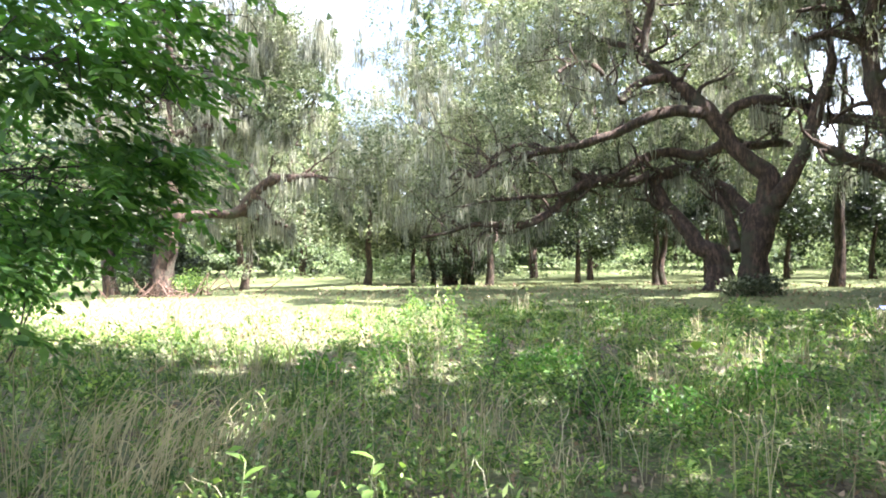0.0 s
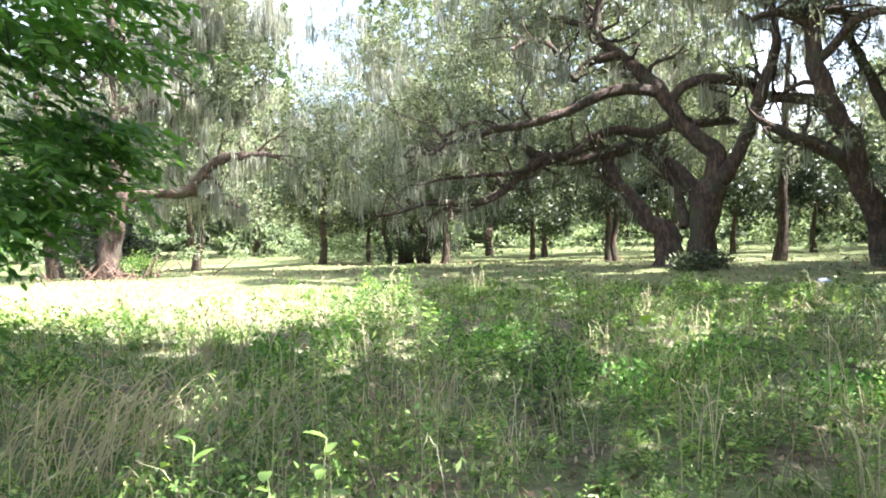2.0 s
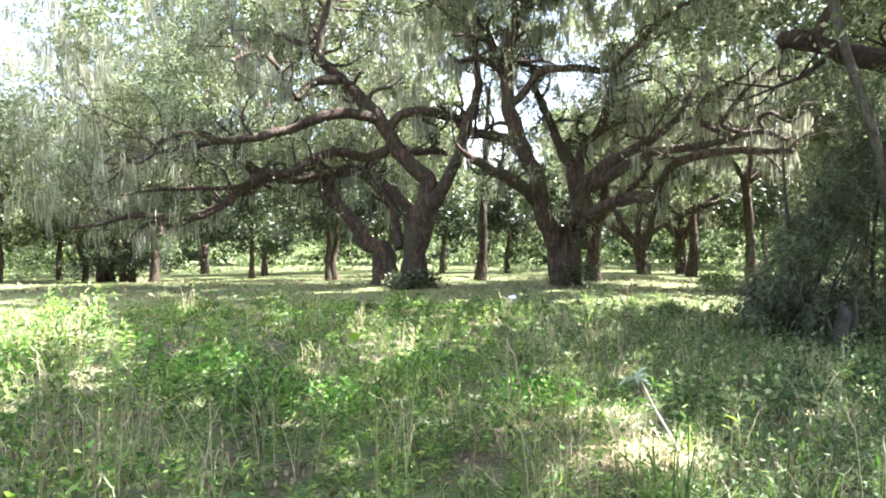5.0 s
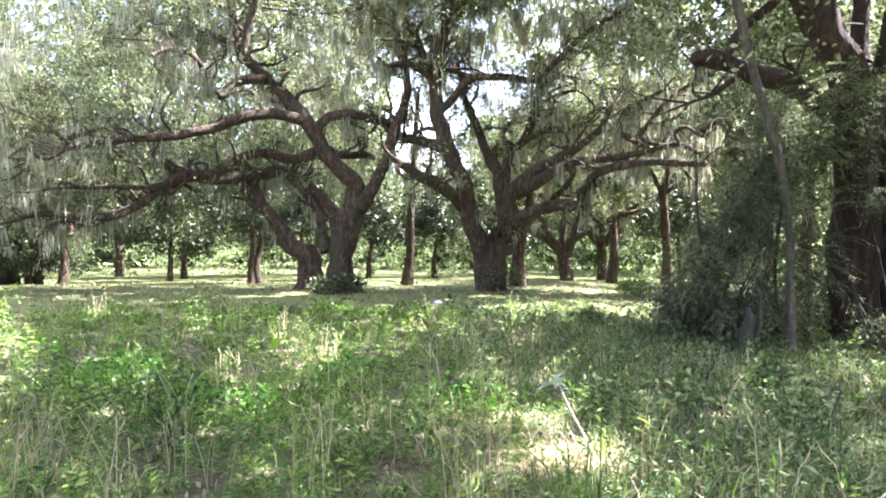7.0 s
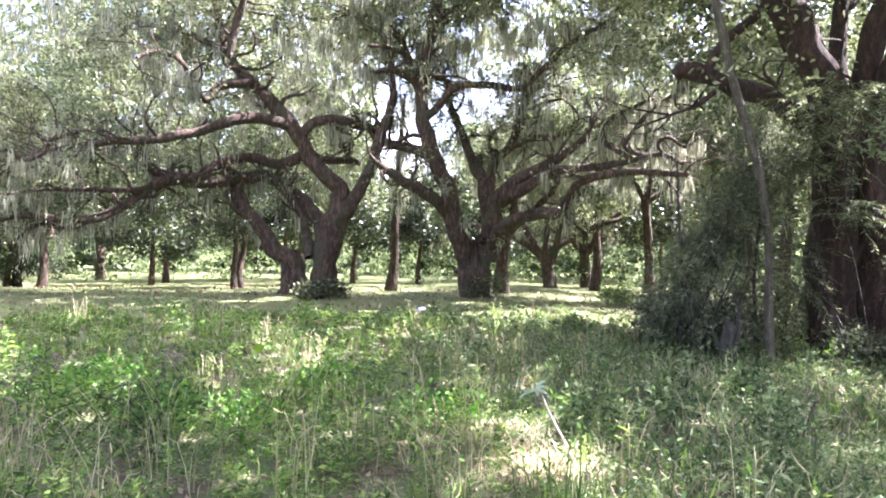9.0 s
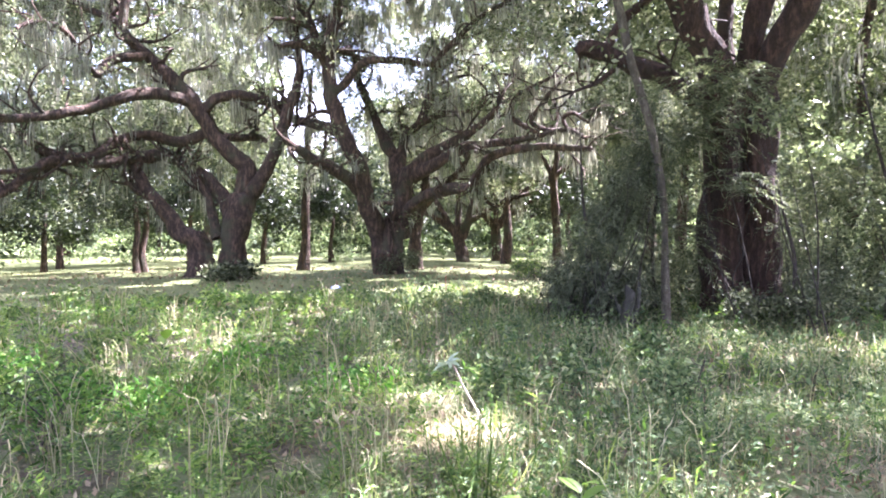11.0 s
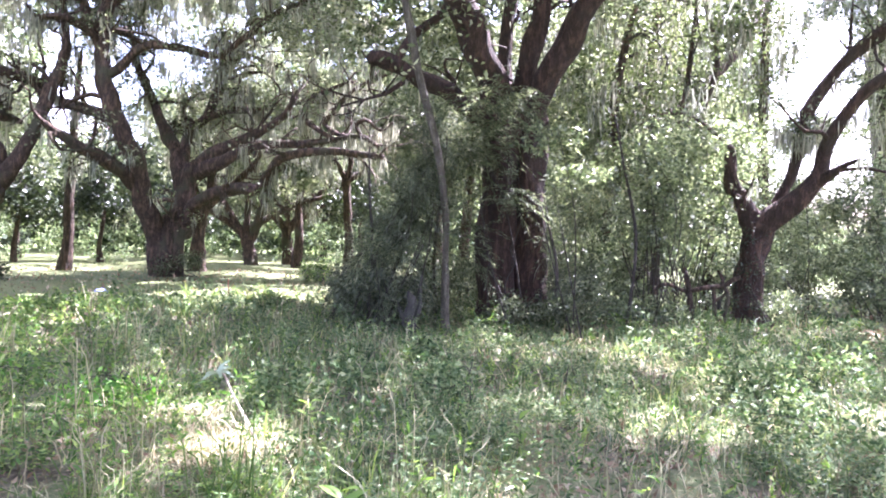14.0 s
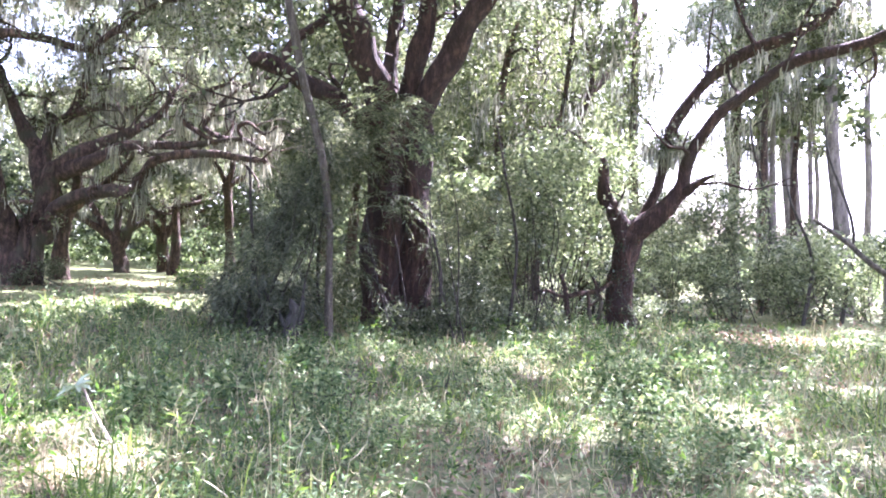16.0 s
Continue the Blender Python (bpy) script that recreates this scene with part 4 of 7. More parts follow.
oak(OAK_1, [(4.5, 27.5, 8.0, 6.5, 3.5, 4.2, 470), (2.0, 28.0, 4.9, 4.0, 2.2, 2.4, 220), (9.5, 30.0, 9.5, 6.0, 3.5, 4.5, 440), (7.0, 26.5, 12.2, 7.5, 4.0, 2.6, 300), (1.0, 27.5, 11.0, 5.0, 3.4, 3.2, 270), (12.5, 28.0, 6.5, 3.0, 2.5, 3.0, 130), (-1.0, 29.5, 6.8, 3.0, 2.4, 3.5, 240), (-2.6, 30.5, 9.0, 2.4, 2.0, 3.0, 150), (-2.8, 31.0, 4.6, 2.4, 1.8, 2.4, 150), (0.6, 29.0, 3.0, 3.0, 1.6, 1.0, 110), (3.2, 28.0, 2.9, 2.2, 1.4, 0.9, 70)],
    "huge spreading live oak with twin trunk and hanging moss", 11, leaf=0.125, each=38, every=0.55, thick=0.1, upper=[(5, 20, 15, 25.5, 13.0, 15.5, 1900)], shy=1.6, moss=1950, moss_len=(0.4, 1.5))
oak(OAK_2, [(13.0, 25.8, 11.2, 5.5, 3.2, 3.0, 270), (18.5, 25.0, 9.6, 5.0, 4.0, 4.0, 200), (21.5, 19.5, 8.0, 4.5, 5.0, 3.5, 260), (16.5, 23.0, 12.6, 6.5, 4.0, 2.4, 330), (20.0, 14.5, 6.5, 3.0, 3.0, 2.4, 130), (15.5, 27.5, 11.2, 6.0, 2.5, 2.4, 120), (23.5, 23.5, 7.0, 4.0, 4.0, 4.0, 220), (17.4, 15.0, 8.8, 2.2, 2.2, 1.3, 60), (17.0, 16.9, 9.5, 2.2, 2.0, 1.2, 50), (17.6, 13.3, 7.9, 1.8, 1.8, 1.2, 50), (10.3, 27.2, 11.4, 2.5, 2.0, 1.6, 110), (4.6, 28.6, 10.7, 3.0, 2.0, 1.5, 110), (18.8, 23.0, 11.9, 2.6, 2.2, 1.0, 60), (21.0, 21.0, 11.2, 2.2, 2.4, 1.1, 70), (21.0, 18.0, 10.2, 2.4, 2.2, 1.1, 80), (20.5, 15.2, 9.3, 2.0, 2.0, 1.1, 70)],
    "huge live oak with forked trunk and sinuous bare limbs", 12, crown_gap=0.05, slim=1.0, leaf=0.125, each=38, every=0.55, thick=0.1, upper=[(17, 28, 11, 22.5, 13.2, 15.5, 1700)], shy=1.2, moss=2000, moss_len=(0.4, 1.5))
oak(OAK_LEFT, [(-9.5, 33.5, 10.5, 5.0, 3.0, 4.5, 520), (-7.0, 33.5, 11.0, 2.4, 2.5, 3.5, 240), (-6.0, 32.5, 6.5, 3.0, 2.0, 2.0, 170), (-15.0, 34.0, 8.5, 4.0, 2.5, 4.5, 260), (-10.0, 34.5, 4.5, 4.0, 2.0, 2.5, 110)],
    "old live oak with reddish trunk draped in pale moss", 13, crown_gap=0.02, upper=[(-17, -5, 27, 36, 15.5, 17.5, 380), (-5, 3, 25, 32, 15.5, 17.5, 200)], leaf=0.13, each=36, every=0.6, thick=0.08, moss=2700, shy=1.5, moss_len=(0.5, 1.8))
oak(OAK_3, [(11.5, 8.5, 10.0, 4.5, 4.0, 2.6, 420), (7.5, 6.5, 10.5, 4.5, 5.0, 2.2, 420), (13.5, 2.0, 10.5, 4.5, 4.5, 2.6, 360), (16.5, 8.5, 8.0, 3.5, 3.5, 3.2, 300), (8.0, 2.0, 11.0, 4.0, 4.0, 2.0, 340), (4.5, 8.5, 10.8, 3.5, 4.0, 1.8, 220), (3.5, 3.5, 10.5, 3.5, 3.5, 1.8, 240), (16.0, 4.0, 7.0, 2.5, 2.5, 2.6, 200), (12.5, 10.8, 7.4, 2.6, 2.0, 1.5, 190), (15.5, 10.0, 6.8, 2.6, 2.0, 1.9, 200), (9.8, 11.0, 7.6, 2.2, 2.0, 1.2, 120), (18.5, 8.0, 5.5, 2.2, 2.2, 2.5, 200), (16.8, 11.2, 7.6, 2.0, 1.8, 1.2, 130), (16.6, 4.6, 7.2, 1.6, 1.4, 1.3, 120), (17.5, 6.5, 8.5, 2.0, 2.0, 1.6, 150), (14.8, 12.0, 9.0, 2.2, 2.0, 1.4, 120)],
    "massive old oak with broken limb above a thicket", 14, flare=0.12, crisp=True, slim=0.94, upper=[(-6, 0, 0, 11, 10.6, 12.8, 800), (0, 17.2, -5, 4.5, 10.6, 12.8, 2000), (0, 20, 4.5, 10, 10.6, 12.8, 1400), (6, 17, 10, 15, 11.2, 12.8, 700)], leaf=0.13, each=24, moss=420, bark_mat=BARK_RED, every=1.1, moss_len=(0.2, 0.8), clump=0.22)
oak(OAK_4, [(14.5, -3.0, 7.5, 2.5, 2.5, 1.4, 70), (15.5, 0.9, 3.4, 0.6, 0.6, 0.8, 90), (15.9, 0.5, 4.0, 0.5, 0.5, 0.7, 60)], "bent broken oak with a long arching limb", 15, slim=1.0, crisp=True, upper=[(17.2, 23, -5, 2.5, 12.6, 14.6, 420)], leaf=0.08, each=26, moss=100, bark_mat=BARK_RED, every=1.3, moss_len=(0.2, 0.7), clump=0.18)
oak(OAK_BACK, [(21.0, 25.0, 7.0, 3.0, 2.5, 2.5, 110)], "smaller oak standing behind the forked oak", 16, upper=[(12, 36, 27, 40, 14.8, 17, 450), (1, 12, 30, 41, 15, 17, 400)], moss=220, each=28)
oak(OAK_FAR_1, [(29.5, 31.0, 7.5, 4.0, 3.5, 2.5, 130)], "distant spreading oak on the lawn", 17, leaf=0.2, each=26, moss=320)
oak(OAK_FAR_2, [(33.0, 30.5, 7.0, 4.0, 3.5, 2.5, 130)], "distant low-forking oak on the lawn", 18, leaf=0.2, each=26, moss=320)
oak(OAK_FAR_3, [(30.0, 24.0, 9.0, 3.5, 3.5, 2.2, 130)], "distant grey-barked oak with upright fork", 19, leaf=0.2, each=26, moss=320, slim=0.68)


# ---- single trees ----
def trunk_tree(name, foot, top, r, label, rows, seed, leaf=0.14, each=24, mat=BARK, leaf_mat=OAK_LEAF, moss=0, bend=0.06, height=None, group="", boughs=(), clump=0.27):
    """A plain straight tree: trunk, some side branches, crown."""
    rng = np.random.default_rng(seed)
    foot, top = np.array(foot, dtype=float), np.array(top, dtype=float)
    foot[2] = float(ground_z(foot[0], foot[1])) - 0.2
    if height:
        top = foot + (top - foot) * (height / (top[2] - foot[2]))
    root = thing(name, foot[0], foot[1], foot[2] + 0.2, label, "tree", group)
    pts = []
    for s in np.linspace(0, 1, 7):
        p = foot + (top - foot) * s + rng.normal(size=3) * bend * (1, 1, 0) * (0 < s < 1)
        pts.append((*p, r * (1.15 - 0.65 * s)))
    v, f = tube(pts, 12, 5, 0.08, 0.5, seed)
    build("trunk", v, f, mat, root, smooth=True)
    (tv, tf), tips = twigs_from(rng, [pts], max(0.5, (top[2] - foot[2]) / 12), (0.8, 2.2), 0.15, 0.4)
    build("twigwork", tv, tf, TWIG, root, smooth=True)
    for bough in boughs:
        v, f = tube(bough, 9, 5, 0.1, 0.0, seed)
        build("limb", v, f, mat, root, smooth=True)
    cl = [tips]
    if rows:
        cl.append(masses(rng, rows, -0.2, seed))
    cl = np.concatenate(cl)
    v, f = chips(rng, spread(rng, cl, int(each * 1.3), 0.3), leaf, 0.85) if leaf >= 0.16 else leaf_cards(rng, spread(rng, cl, each, clump), leaf)
    build("crown", v, f, leaf_mat, root)
    if moss:
        a = cl[rng.integers(0, len(cl), moss)]
        tops = spread(rng, a, 6, 0.1, 0.5)
        ln = np.minimum(rng.uniform(0.3, 1.1, len(tops)), np.maximum(tops[:, 2] - 0.8, 0.1))
        v, f = strands(rng, tops, ln, rng.uniform(0.03, 0.06, len(tops)))
        build("spanish_moss", v, f, MOSS, root, "grey-green hanging Spanish moss")
    return root


trunk_tree("slender_tree", (16.34, 28.18, 0), (16.75, 27.95, 9.0), 0.20, "slender straight tree with ivy-flecked bark", [(17.0, 29.0, 10.5, 2.5, 2.5, 2.0, 90)], 21, moss=60)
trunk_tree("dark_tree", (10.2, 32.5, 0), (10.26, 32.46, 6.0), 0.13, "dark leafy evergreen with thin trunk", [(9.0, 32.5, 3.6, 3.2, 1.6, 1.8, 230)], 22, leaf_mat=GLOSS_LEAF, group="dark evergreens")
trunk_tree("dark_tree", (10.68, 32.9, 0), (10.8, 32.9, 6.0), 0.14, "dark leafy evergreen with thin trunk", [(12.0, 33.5, 3.8, 2.6, 1.6, 1.8, 190)], 23, leaf_mat=GLOSS_LEAF, group="dark evergreens")
# Dark evergreens added to fill the shaded zones behind the oaks.
for k, (x, y, w, h) in enumerate([(7.2, 36.5, 1.8, 3.0), (14.0, 36.0, 2.2, 3.6), (18.5, 36.5, 2.0, 3.2), (23.5, 37.0, 2.2, 4.0), (29.5, 38.5, 2.2, 3.6), (-1.8, 40.5, 2.0, 3.0), (33.0, 25.5, 2.2, 4.2), (-14.5, 33.5, 1.8, 1.8)]):
    trunk_tree("dark_tree", (x, y, 0), (x + 0.2, y, h + 2.5), 0.12, "dark leafy evergreen with thin trunk", [(x, y, h, w * 0.8, 1.4, h * 0.4, 90), (x + 0.8 * w, y + 0.4, h * 0.62, w * 0.7, 1.1, h * 0.24, 60), (x - 0.7 * w, y, h * 0.8, w * 0.7, 1.2, h * 0.25, 60)], 130 + k, leaf=0.18, each=17, leaf_mat=GLOSS_LEAF, group="dark evergreens")
trunk_tree("thin_tree", (8.86, 41.0, 0), (8.95, 41.0, 7.0), 0.14, "thin tree at the wood's edge", [(8.9, 41.0, 6.5, 2.5, 2.0, 3.0, 120)], 24, leaf=0.2)
trunk_tree("thin_tree", (21.9, 42.8, 0), (21.9, 42.8, 8.0), 0.15, "thin tree at the wood's edge", [(21.9, 43, 6.8, 3, 2, 3.0, 120)], 25, leaf=0.2)
trunk_tree("small_tree", (-4.26, 37.76, 0), (-4.0, 37.8, 6.5), 0.17, "small round-crowned tree on the lawn", [(-4.3, 37.5, 2.5, 2.2, 1.8, 1.2, 160), (-4.4, 37.7, 5.0, 2.8, 2.2, 2.8, 330), (-3.9, 37.6, 8.2, 2.5, 2.2, 2.6, 240)], 26, leaf=0.16, moss=120)
trunk_tree("small_tree", (-10.75, 36.45, 0), (-9.9, 36.6, 4.5), 0.20, "crooked small tree on the lawn", [(-9.6, 36.6, 3.7, 1.8, 1.5, 1.0, 90)], 27, leaf=0.15, moss=60)
for k, (x, y, r) in enumerate([(0.1, 36.8, 0.13), (0.55, 37.2, 0.2), (1.1, 36.6, 0.12), (1.5, 37.3, 0.16), (2.4, 35.9, 0.18), (-0.6, 37.5, 0.12)]):
    trunk_tree("cluster_tree", (x, y, 0), (x + 0.25 * math.sin(k * 2.1), y + 0.2 * math.cos(k), 5.5), r, "one of a dense cluster of dark mossy trees", [(x * 1.4 - 0.5, y, 3.8, 2.0, 1.6, 1.4, 90), (x * 1.3, y + 0.5, 6.5, 2.4, 2.0, 2.2, 70)], 30 + k, leaf=0.15, moss=70, bend=0.12, group="tree cluster")
for k, (x, y, h) in enumerate([(29, 27, 13), (32, 19.5, 13), (17, 41, 16), (32, 12.5, 12), (6, 45, 15), (26.5, 14.5, 13), (29, 8, 13), (25, 6.0, 12.5)]):
    trunk_tree("backing_oak", (x, y, 0), (x + 0.4, y, h * 0.8), 0.22, "moss-hung oak closing the lawn behind", [(x, y, h * 0.72, 4.2, 3.6, h * 0.3, 230), (x - 2, y, h * 0.45, 3.0, 3.0, h * 0.16, 150)], 150 + k, leaf=0.24, each=15, moss=260, group="backing oaks")
PINES = [(25.9, -4.4, 26.0, -3.7, 8.5, 0.30), (30.2, -1.99, 30.2, -1.71, 9.2, 0.15), (30.1, -3.14, 30.15, -2.49, 10.2, 0.20), (33.2, -1.34, 33.23, -0.68, 8.2, 0.17), (35.9, -4.9, 36.0, -4.4, 10.5, 0.14),
         (25.7, -5.6, 25.75, -5.5, 6.5, 0.20), (36.1, -2.9, 36.2, -2.3, 8.8, 0.16), (31.5, -2.4, 31.4, -2.1, 9.0, 0.13), (34, -6.5, 34, -6.3, 9, 0.2), (38, -1.2, 38, -1.0, 9, 0.16), (27.2, -2.55, 26.7, -1.9, 9.5, 0.14), (28.4, -3.3, 28.5, -2.9, 9.0, 0.18), (29.6, -3.9, 29.7, -3.5, 9.0, 0.13), (32.5, -3.6, 32.3, -3.0, 9.0, 0.15), (37.0, -4.2, 37.2, -3.8, 9.0, 0.14)]
for k, (x0, y0, x1, y1, z1, r) in enumerate(PINES):
    trunk_tree("pine_tree", (x0, y0, 0), (x1, y1, z1), r * 0.75, "tall straight pine with bare plated trunk", [(x0 + 0.3, y0 + 0.8, 17.5, 2.6, 2.6, 3.0, 70)], 40 + k, leaf=0.3, each=8, mat=BARK_PINE, leaf_mat=CEDAR_LEAF, bend=0.06, height=17, group="pines")


# ---- shrubs ----
def shrub(name, rows, stems, label, seed, leaf, each, mat, category="shrub", clump=0.2, width=0.45, stem_r=0.014, gap=-0.2, full=False, up=0.2, drape=0, spray=0.0, fan=None):
    rng = np.random.default_rng(seed)
    x, y = rows[0][0], rows[0][1]
    g = float(ground_z(x, y))
    root = thing(name, x, y, g, label, category)
    cl = masses(rng, rows, gap, seed, 1.6)
    cl = cl[cl[:, 2] > g + 0.08]
    st = []
    for k in range(stems):
        tip = cl[rng.integers(0, len(cl))]
        fx, fy = x + rng.normal() * 0.3, y + rng.normal() * 0.3
        foot = np.array([fx, fy, float(ground_z(fx, fy)) - 0.05])
        mid = (foot + tip) / 2 + rng.normal(size=3) * (0.08 + 0.07 * tip[2]) + (0, 0, 0.15)
        st.append(tube([(*foot, stem_r), (*mid, stem_r * 0.7), (*tip, stem_r * 0.25)], 5, 4, 0.05, seed=k))
    v, f = join(st)
    build("stemwork", v, f, TWIG, root, smooth=True)
    if fan:
        v, f = layered_sprays(rng, cl, each, spray, leaf, width, fan, 0.3)
    elif spray:
        v, f = spray_cards(rng, cl, each, spray, leaf, width)
    else:
        v, f = leaf_cards(rng, spread(rng, cl, each, clump, 0.7), leaf, width, up, full)
    build("foliage", v, f, mat, root)
    if drape:
        tops = spread(rng, cl[rng.integers(0, len(cl), drape)], 6, 0.09)
        ln = np.minimum(rng.uniform(0.12, 0.45, len(tops)), np.maximum(tops[:, 2] - g - 0.1, 0.05))
        v, f = strands(rng, tops, ln, rng.uniform(0.008, 0.018, len(tops)), 0.3)
        build("drapery", v, f, DRAPE, root, "hanging grey-green strands")
    return root


# ---- thicket round the massive oak ----
shrub("cedar_shrub", [(9.8, 6.8, 0.6, 1.0, 0.9, 0.65, 200), (9.9, 6.6, 1.5, 0.85, 0.75, 0.8, 190), (10.1, 6.3, 2.4, 0.75, 0.65, 0.8, 160), (10.3, 6.1, 3.1, 0.6, 0.55, 0.7, 100), (10.5, 5.8, 3.7, 0.4, 0.4, 0.4, 30)], 36, "dark feathery evergreen shrub with grey stems", 270, 0.13, 46, CEDAR_LEAF, width=0.13, gap=-0.05, stem_r=0.014, drape=420, spray=0.75)
shrub("cedar_shrub", [(10.0, 7.7, 0.55, 1.0, 0.8, 0.6, 160), (10.2, 7.3, 1.3, 0.8, 0.7, 0.7, 110), (10.4, 7.0, 2.1, 0.6, 0.6, 0.7, 70)], 20, "dark feathery evergreen shrub at the thicket's edge", 271, 0.13, 46, CEDAR_LEAF, width=0.13, gap=-0.05, stem_r=0.013, drape=200, spray=0.7)
shrub("cedar_shrub", [(10.9, 4.9, 3.6, 0.7, 0.9, 0.4, 85), (11.2, 5.2, 4.2, 0.7, 0.9, 0.25, 70), (11.2, 6.2, 3.3, 0.5, 0.6, 0.6, 70), (11.0, 5.5, 3.0, 0.4, 0.6, 0.4, 55), (11.15, 5.0, 2.6, 0.4, 0.5, 0.45, 45), (11.0, 6.2, 1.6, 0.4, 0.4, 0.9, 60)], 3, "dark feathery evergreen with drooping sprays", 72, 0.10, 40, CEDAR_LEAF, width=0.2, gap=-0.1, spray=0.95, fan=(-0.35, -0.35, -0.05))
shrub("cedar_shrub", [(12.6, 4.2, 1.2, 0.8, 0.7, 1.1, 150), (12.3, 3.9, 2.5, 0.7, 0.6, 0.9, 90)], 5, "dark evergreen shrub beside the great trunk", 73, 0.13, 40, CEDAR_LEAF, width=0.15, gap=0.0, drape=60, spray=0.6)
shrub("low_scrub", [(10.6, 6.9, 0.55, 1.7, 1.3, 0.6, 330)], 14, "dark low scrub along the thicket's foot", 97, 0.081, 21, CEDAR_LEAF, clump=0.09)
shrub("low_scrub", [(11.7, 4.3, 0.45, 1.0, 0.8, 0.5, 160)], 10, "dark low scrub along the thicket's foot", 98, 0.081, 21, CEDAR_LEAF, clump=0.09)
shrub("low_scrub", [(11.35, 5.2, 0.3, 0.5, 0.9, 0.35, 90)], 9, "dark leafy scrub at the foot of the great trunk", 96, 0.085, 21, CEDAR_LEAF, clump=0.12)
shrub("low_scrub", [(13.6, 3.2, 0.28, 1.3, 0.9, 0.3, 130)], 8, "low scrub along the thicket's foot", 99, 0.081, 21, SHRUB_LEAF, clump=0.09)
shrub("leafy_shrub", [(10.85, 3.68, 2.7, 0.5, 0.5, 0.2, 46), (10.8, 4.2, 3.3, 0.6, 0.6, 0.25, 30)], 3, "thin leafy branch catching the sun", 74, 0.110, 12, SHRUB_LEAF, clump=0.07, stem_r=0.015)
shrub("leafy_shrub", [(14.0, 3.2, 2.7, 1.3, 1.2, 1.2, 330), (14.2, 2.7, 3.7, 1.0, 1.0, 0.6, 90)], 16, "glossy-leaved understory shrub by the trunk", 75, 0.10, 20, SHRUB_LEAF, gap=0.0, clump=0.15)
shrub("leafy_shrub", [(16.6, 3.2, 2.4, 1.7, 1.5, 2.4, 480), (16.9, 2.2, 4.6, 1.0, 1.2, 0.9, 110)], 14, "tall glossy understory shrub in the thicket", 76, 0.11, 20, SHRUB_LEAF, gap=0.0, clump=0.17)
shrub("leafy_shrub", [(16.0, 5.5, 2.2, 1.6, 1.3, 2.2, 260)], 12, "shady understory shrub behind the trunk", 77, 0.110, 22, SHRUB_LEAF, clump=0.15)
shrub("leafy_shrub", [(19.6, -0.6, 1.6, 1.7, 1.2, 1.5, 330), (20.2, -0.6, 3.2, 1.5, 1.3, 0.9, 110)], 14, "glossy understory shrub below the bent oak", 78, 0.115, 20, SHRUB_LEAF, gap=0.05, clump=0.15)
shrub("leafy_shrub", [(20.5, -2.6, 1.2, 1.7, 1.3, 1.2, 300)], 14, "glossy understory shrub below the bent oak", 79, 0.115, 20, SHRUB_LEAF, gap=0.05, clump=0.15)
shrub("leafy_shrub", [(22.5, -4.6, 1.2, 1.8, 1.5, 1.3, 280)], 12, "understory shrub at the foot of the pines", 80, 0.110, 24, SHRUB_LEAF, gap=0.05, clump=0.15)
shrub("leafy_shrub", [(17.0, 0.6, 1.0, 1.0, 0.8, 1.0, 150)], 10, "low shrub beside the bent trunk", 81, 0.099, 24, SHRUB_LEAF, gap=0.05, clump=0.12)
shrub("leafy_shrub", [(27.5, 1.5, 2.0, 3.0, 2.4, 2.2, 300)], 8, "understory shrub among the far pines", 82, 0.165, 20, SHRUB_LEAF, gap=0.05, clump=0.20)
shrub("leafy_shrub", [(29.0, -4.5, 1.4, 3.0, 2.4, 1.6, 260)], 8, "understory shrub among the far pines", 83, 0.165, 20, SHRUB_LEAF, gap=0.05, clump=0.20)
shrub("leafy_shrub", [(22, 8.5, 2.2, 2.8, 2.4, 2.3, 330)], 10, "understory shrub behind the thicket", 84, 0.143, 20, SHRUB_LEAF, gap=0.05, clump=0.19)
shrub("oak_foot_shrub", [(9.75, 21.4, 0.28, 1.0, 0.5, 0.3, 70)], 8, "dark leafy shrub at the foot of the oak", 85, 0.14, 20, CEDAR_LEAF, clump=0.14)
shrub("ivy_clump", [(16.5, 20.3, 0.4, 0.6, 0.35, 0.5, 50), (15.7, 20.7, 0.35, 0.4, 0.35, 0.4, 30)], 6, "ivy growing at the foot of the oak", 86, 0.08, 24, CEDAR_LEAF, clump=0.14)
trunk_tree("woodland_tree", (-15.9, 32.5, 0), (-16.2, 32.2, 9.0), 0.26, "dark shaded trunk behind the reddish oak", [(-17.5, 33.0, 7.0, 2.0, 1.5, 2.0, 60)], 190, leaf=0.2, each=16, bend=0.1)
shrub("lawn_shrub", [(-10.9, 29.4, 0.4, 0.7, 0.5, 0.45, 60)], 10, "pale weedy shrub by the reddish oak", 149, 0.11, 20, WEED, clump=0.2)
shrub("lawn_shrub", [(-13.6, 30.2, 0.8, 1.1, 0.8, 0.9, 110)], 10, "dark shrub beside the reddish oak", 151, 0.12, 22, GLOSS_LEAF, clump=0.2)
shrub("lawn_shrub", [(1.2, 36.6, 0.6, 2.6, 0.9, 0.7, 170)], 10, "dark undergrowth round the tree cluster", 152, 0.14, 22, GLOSS_LEAF, clump=0.25)
shrub("lawn_shrub", [(18.6, 16.0, 0.4, 0.8, 0.6, 0.45, 70)], 8, "bright green shrub at the lawn's edge", 87, 0.08, 24, WEED, clump=0.15)
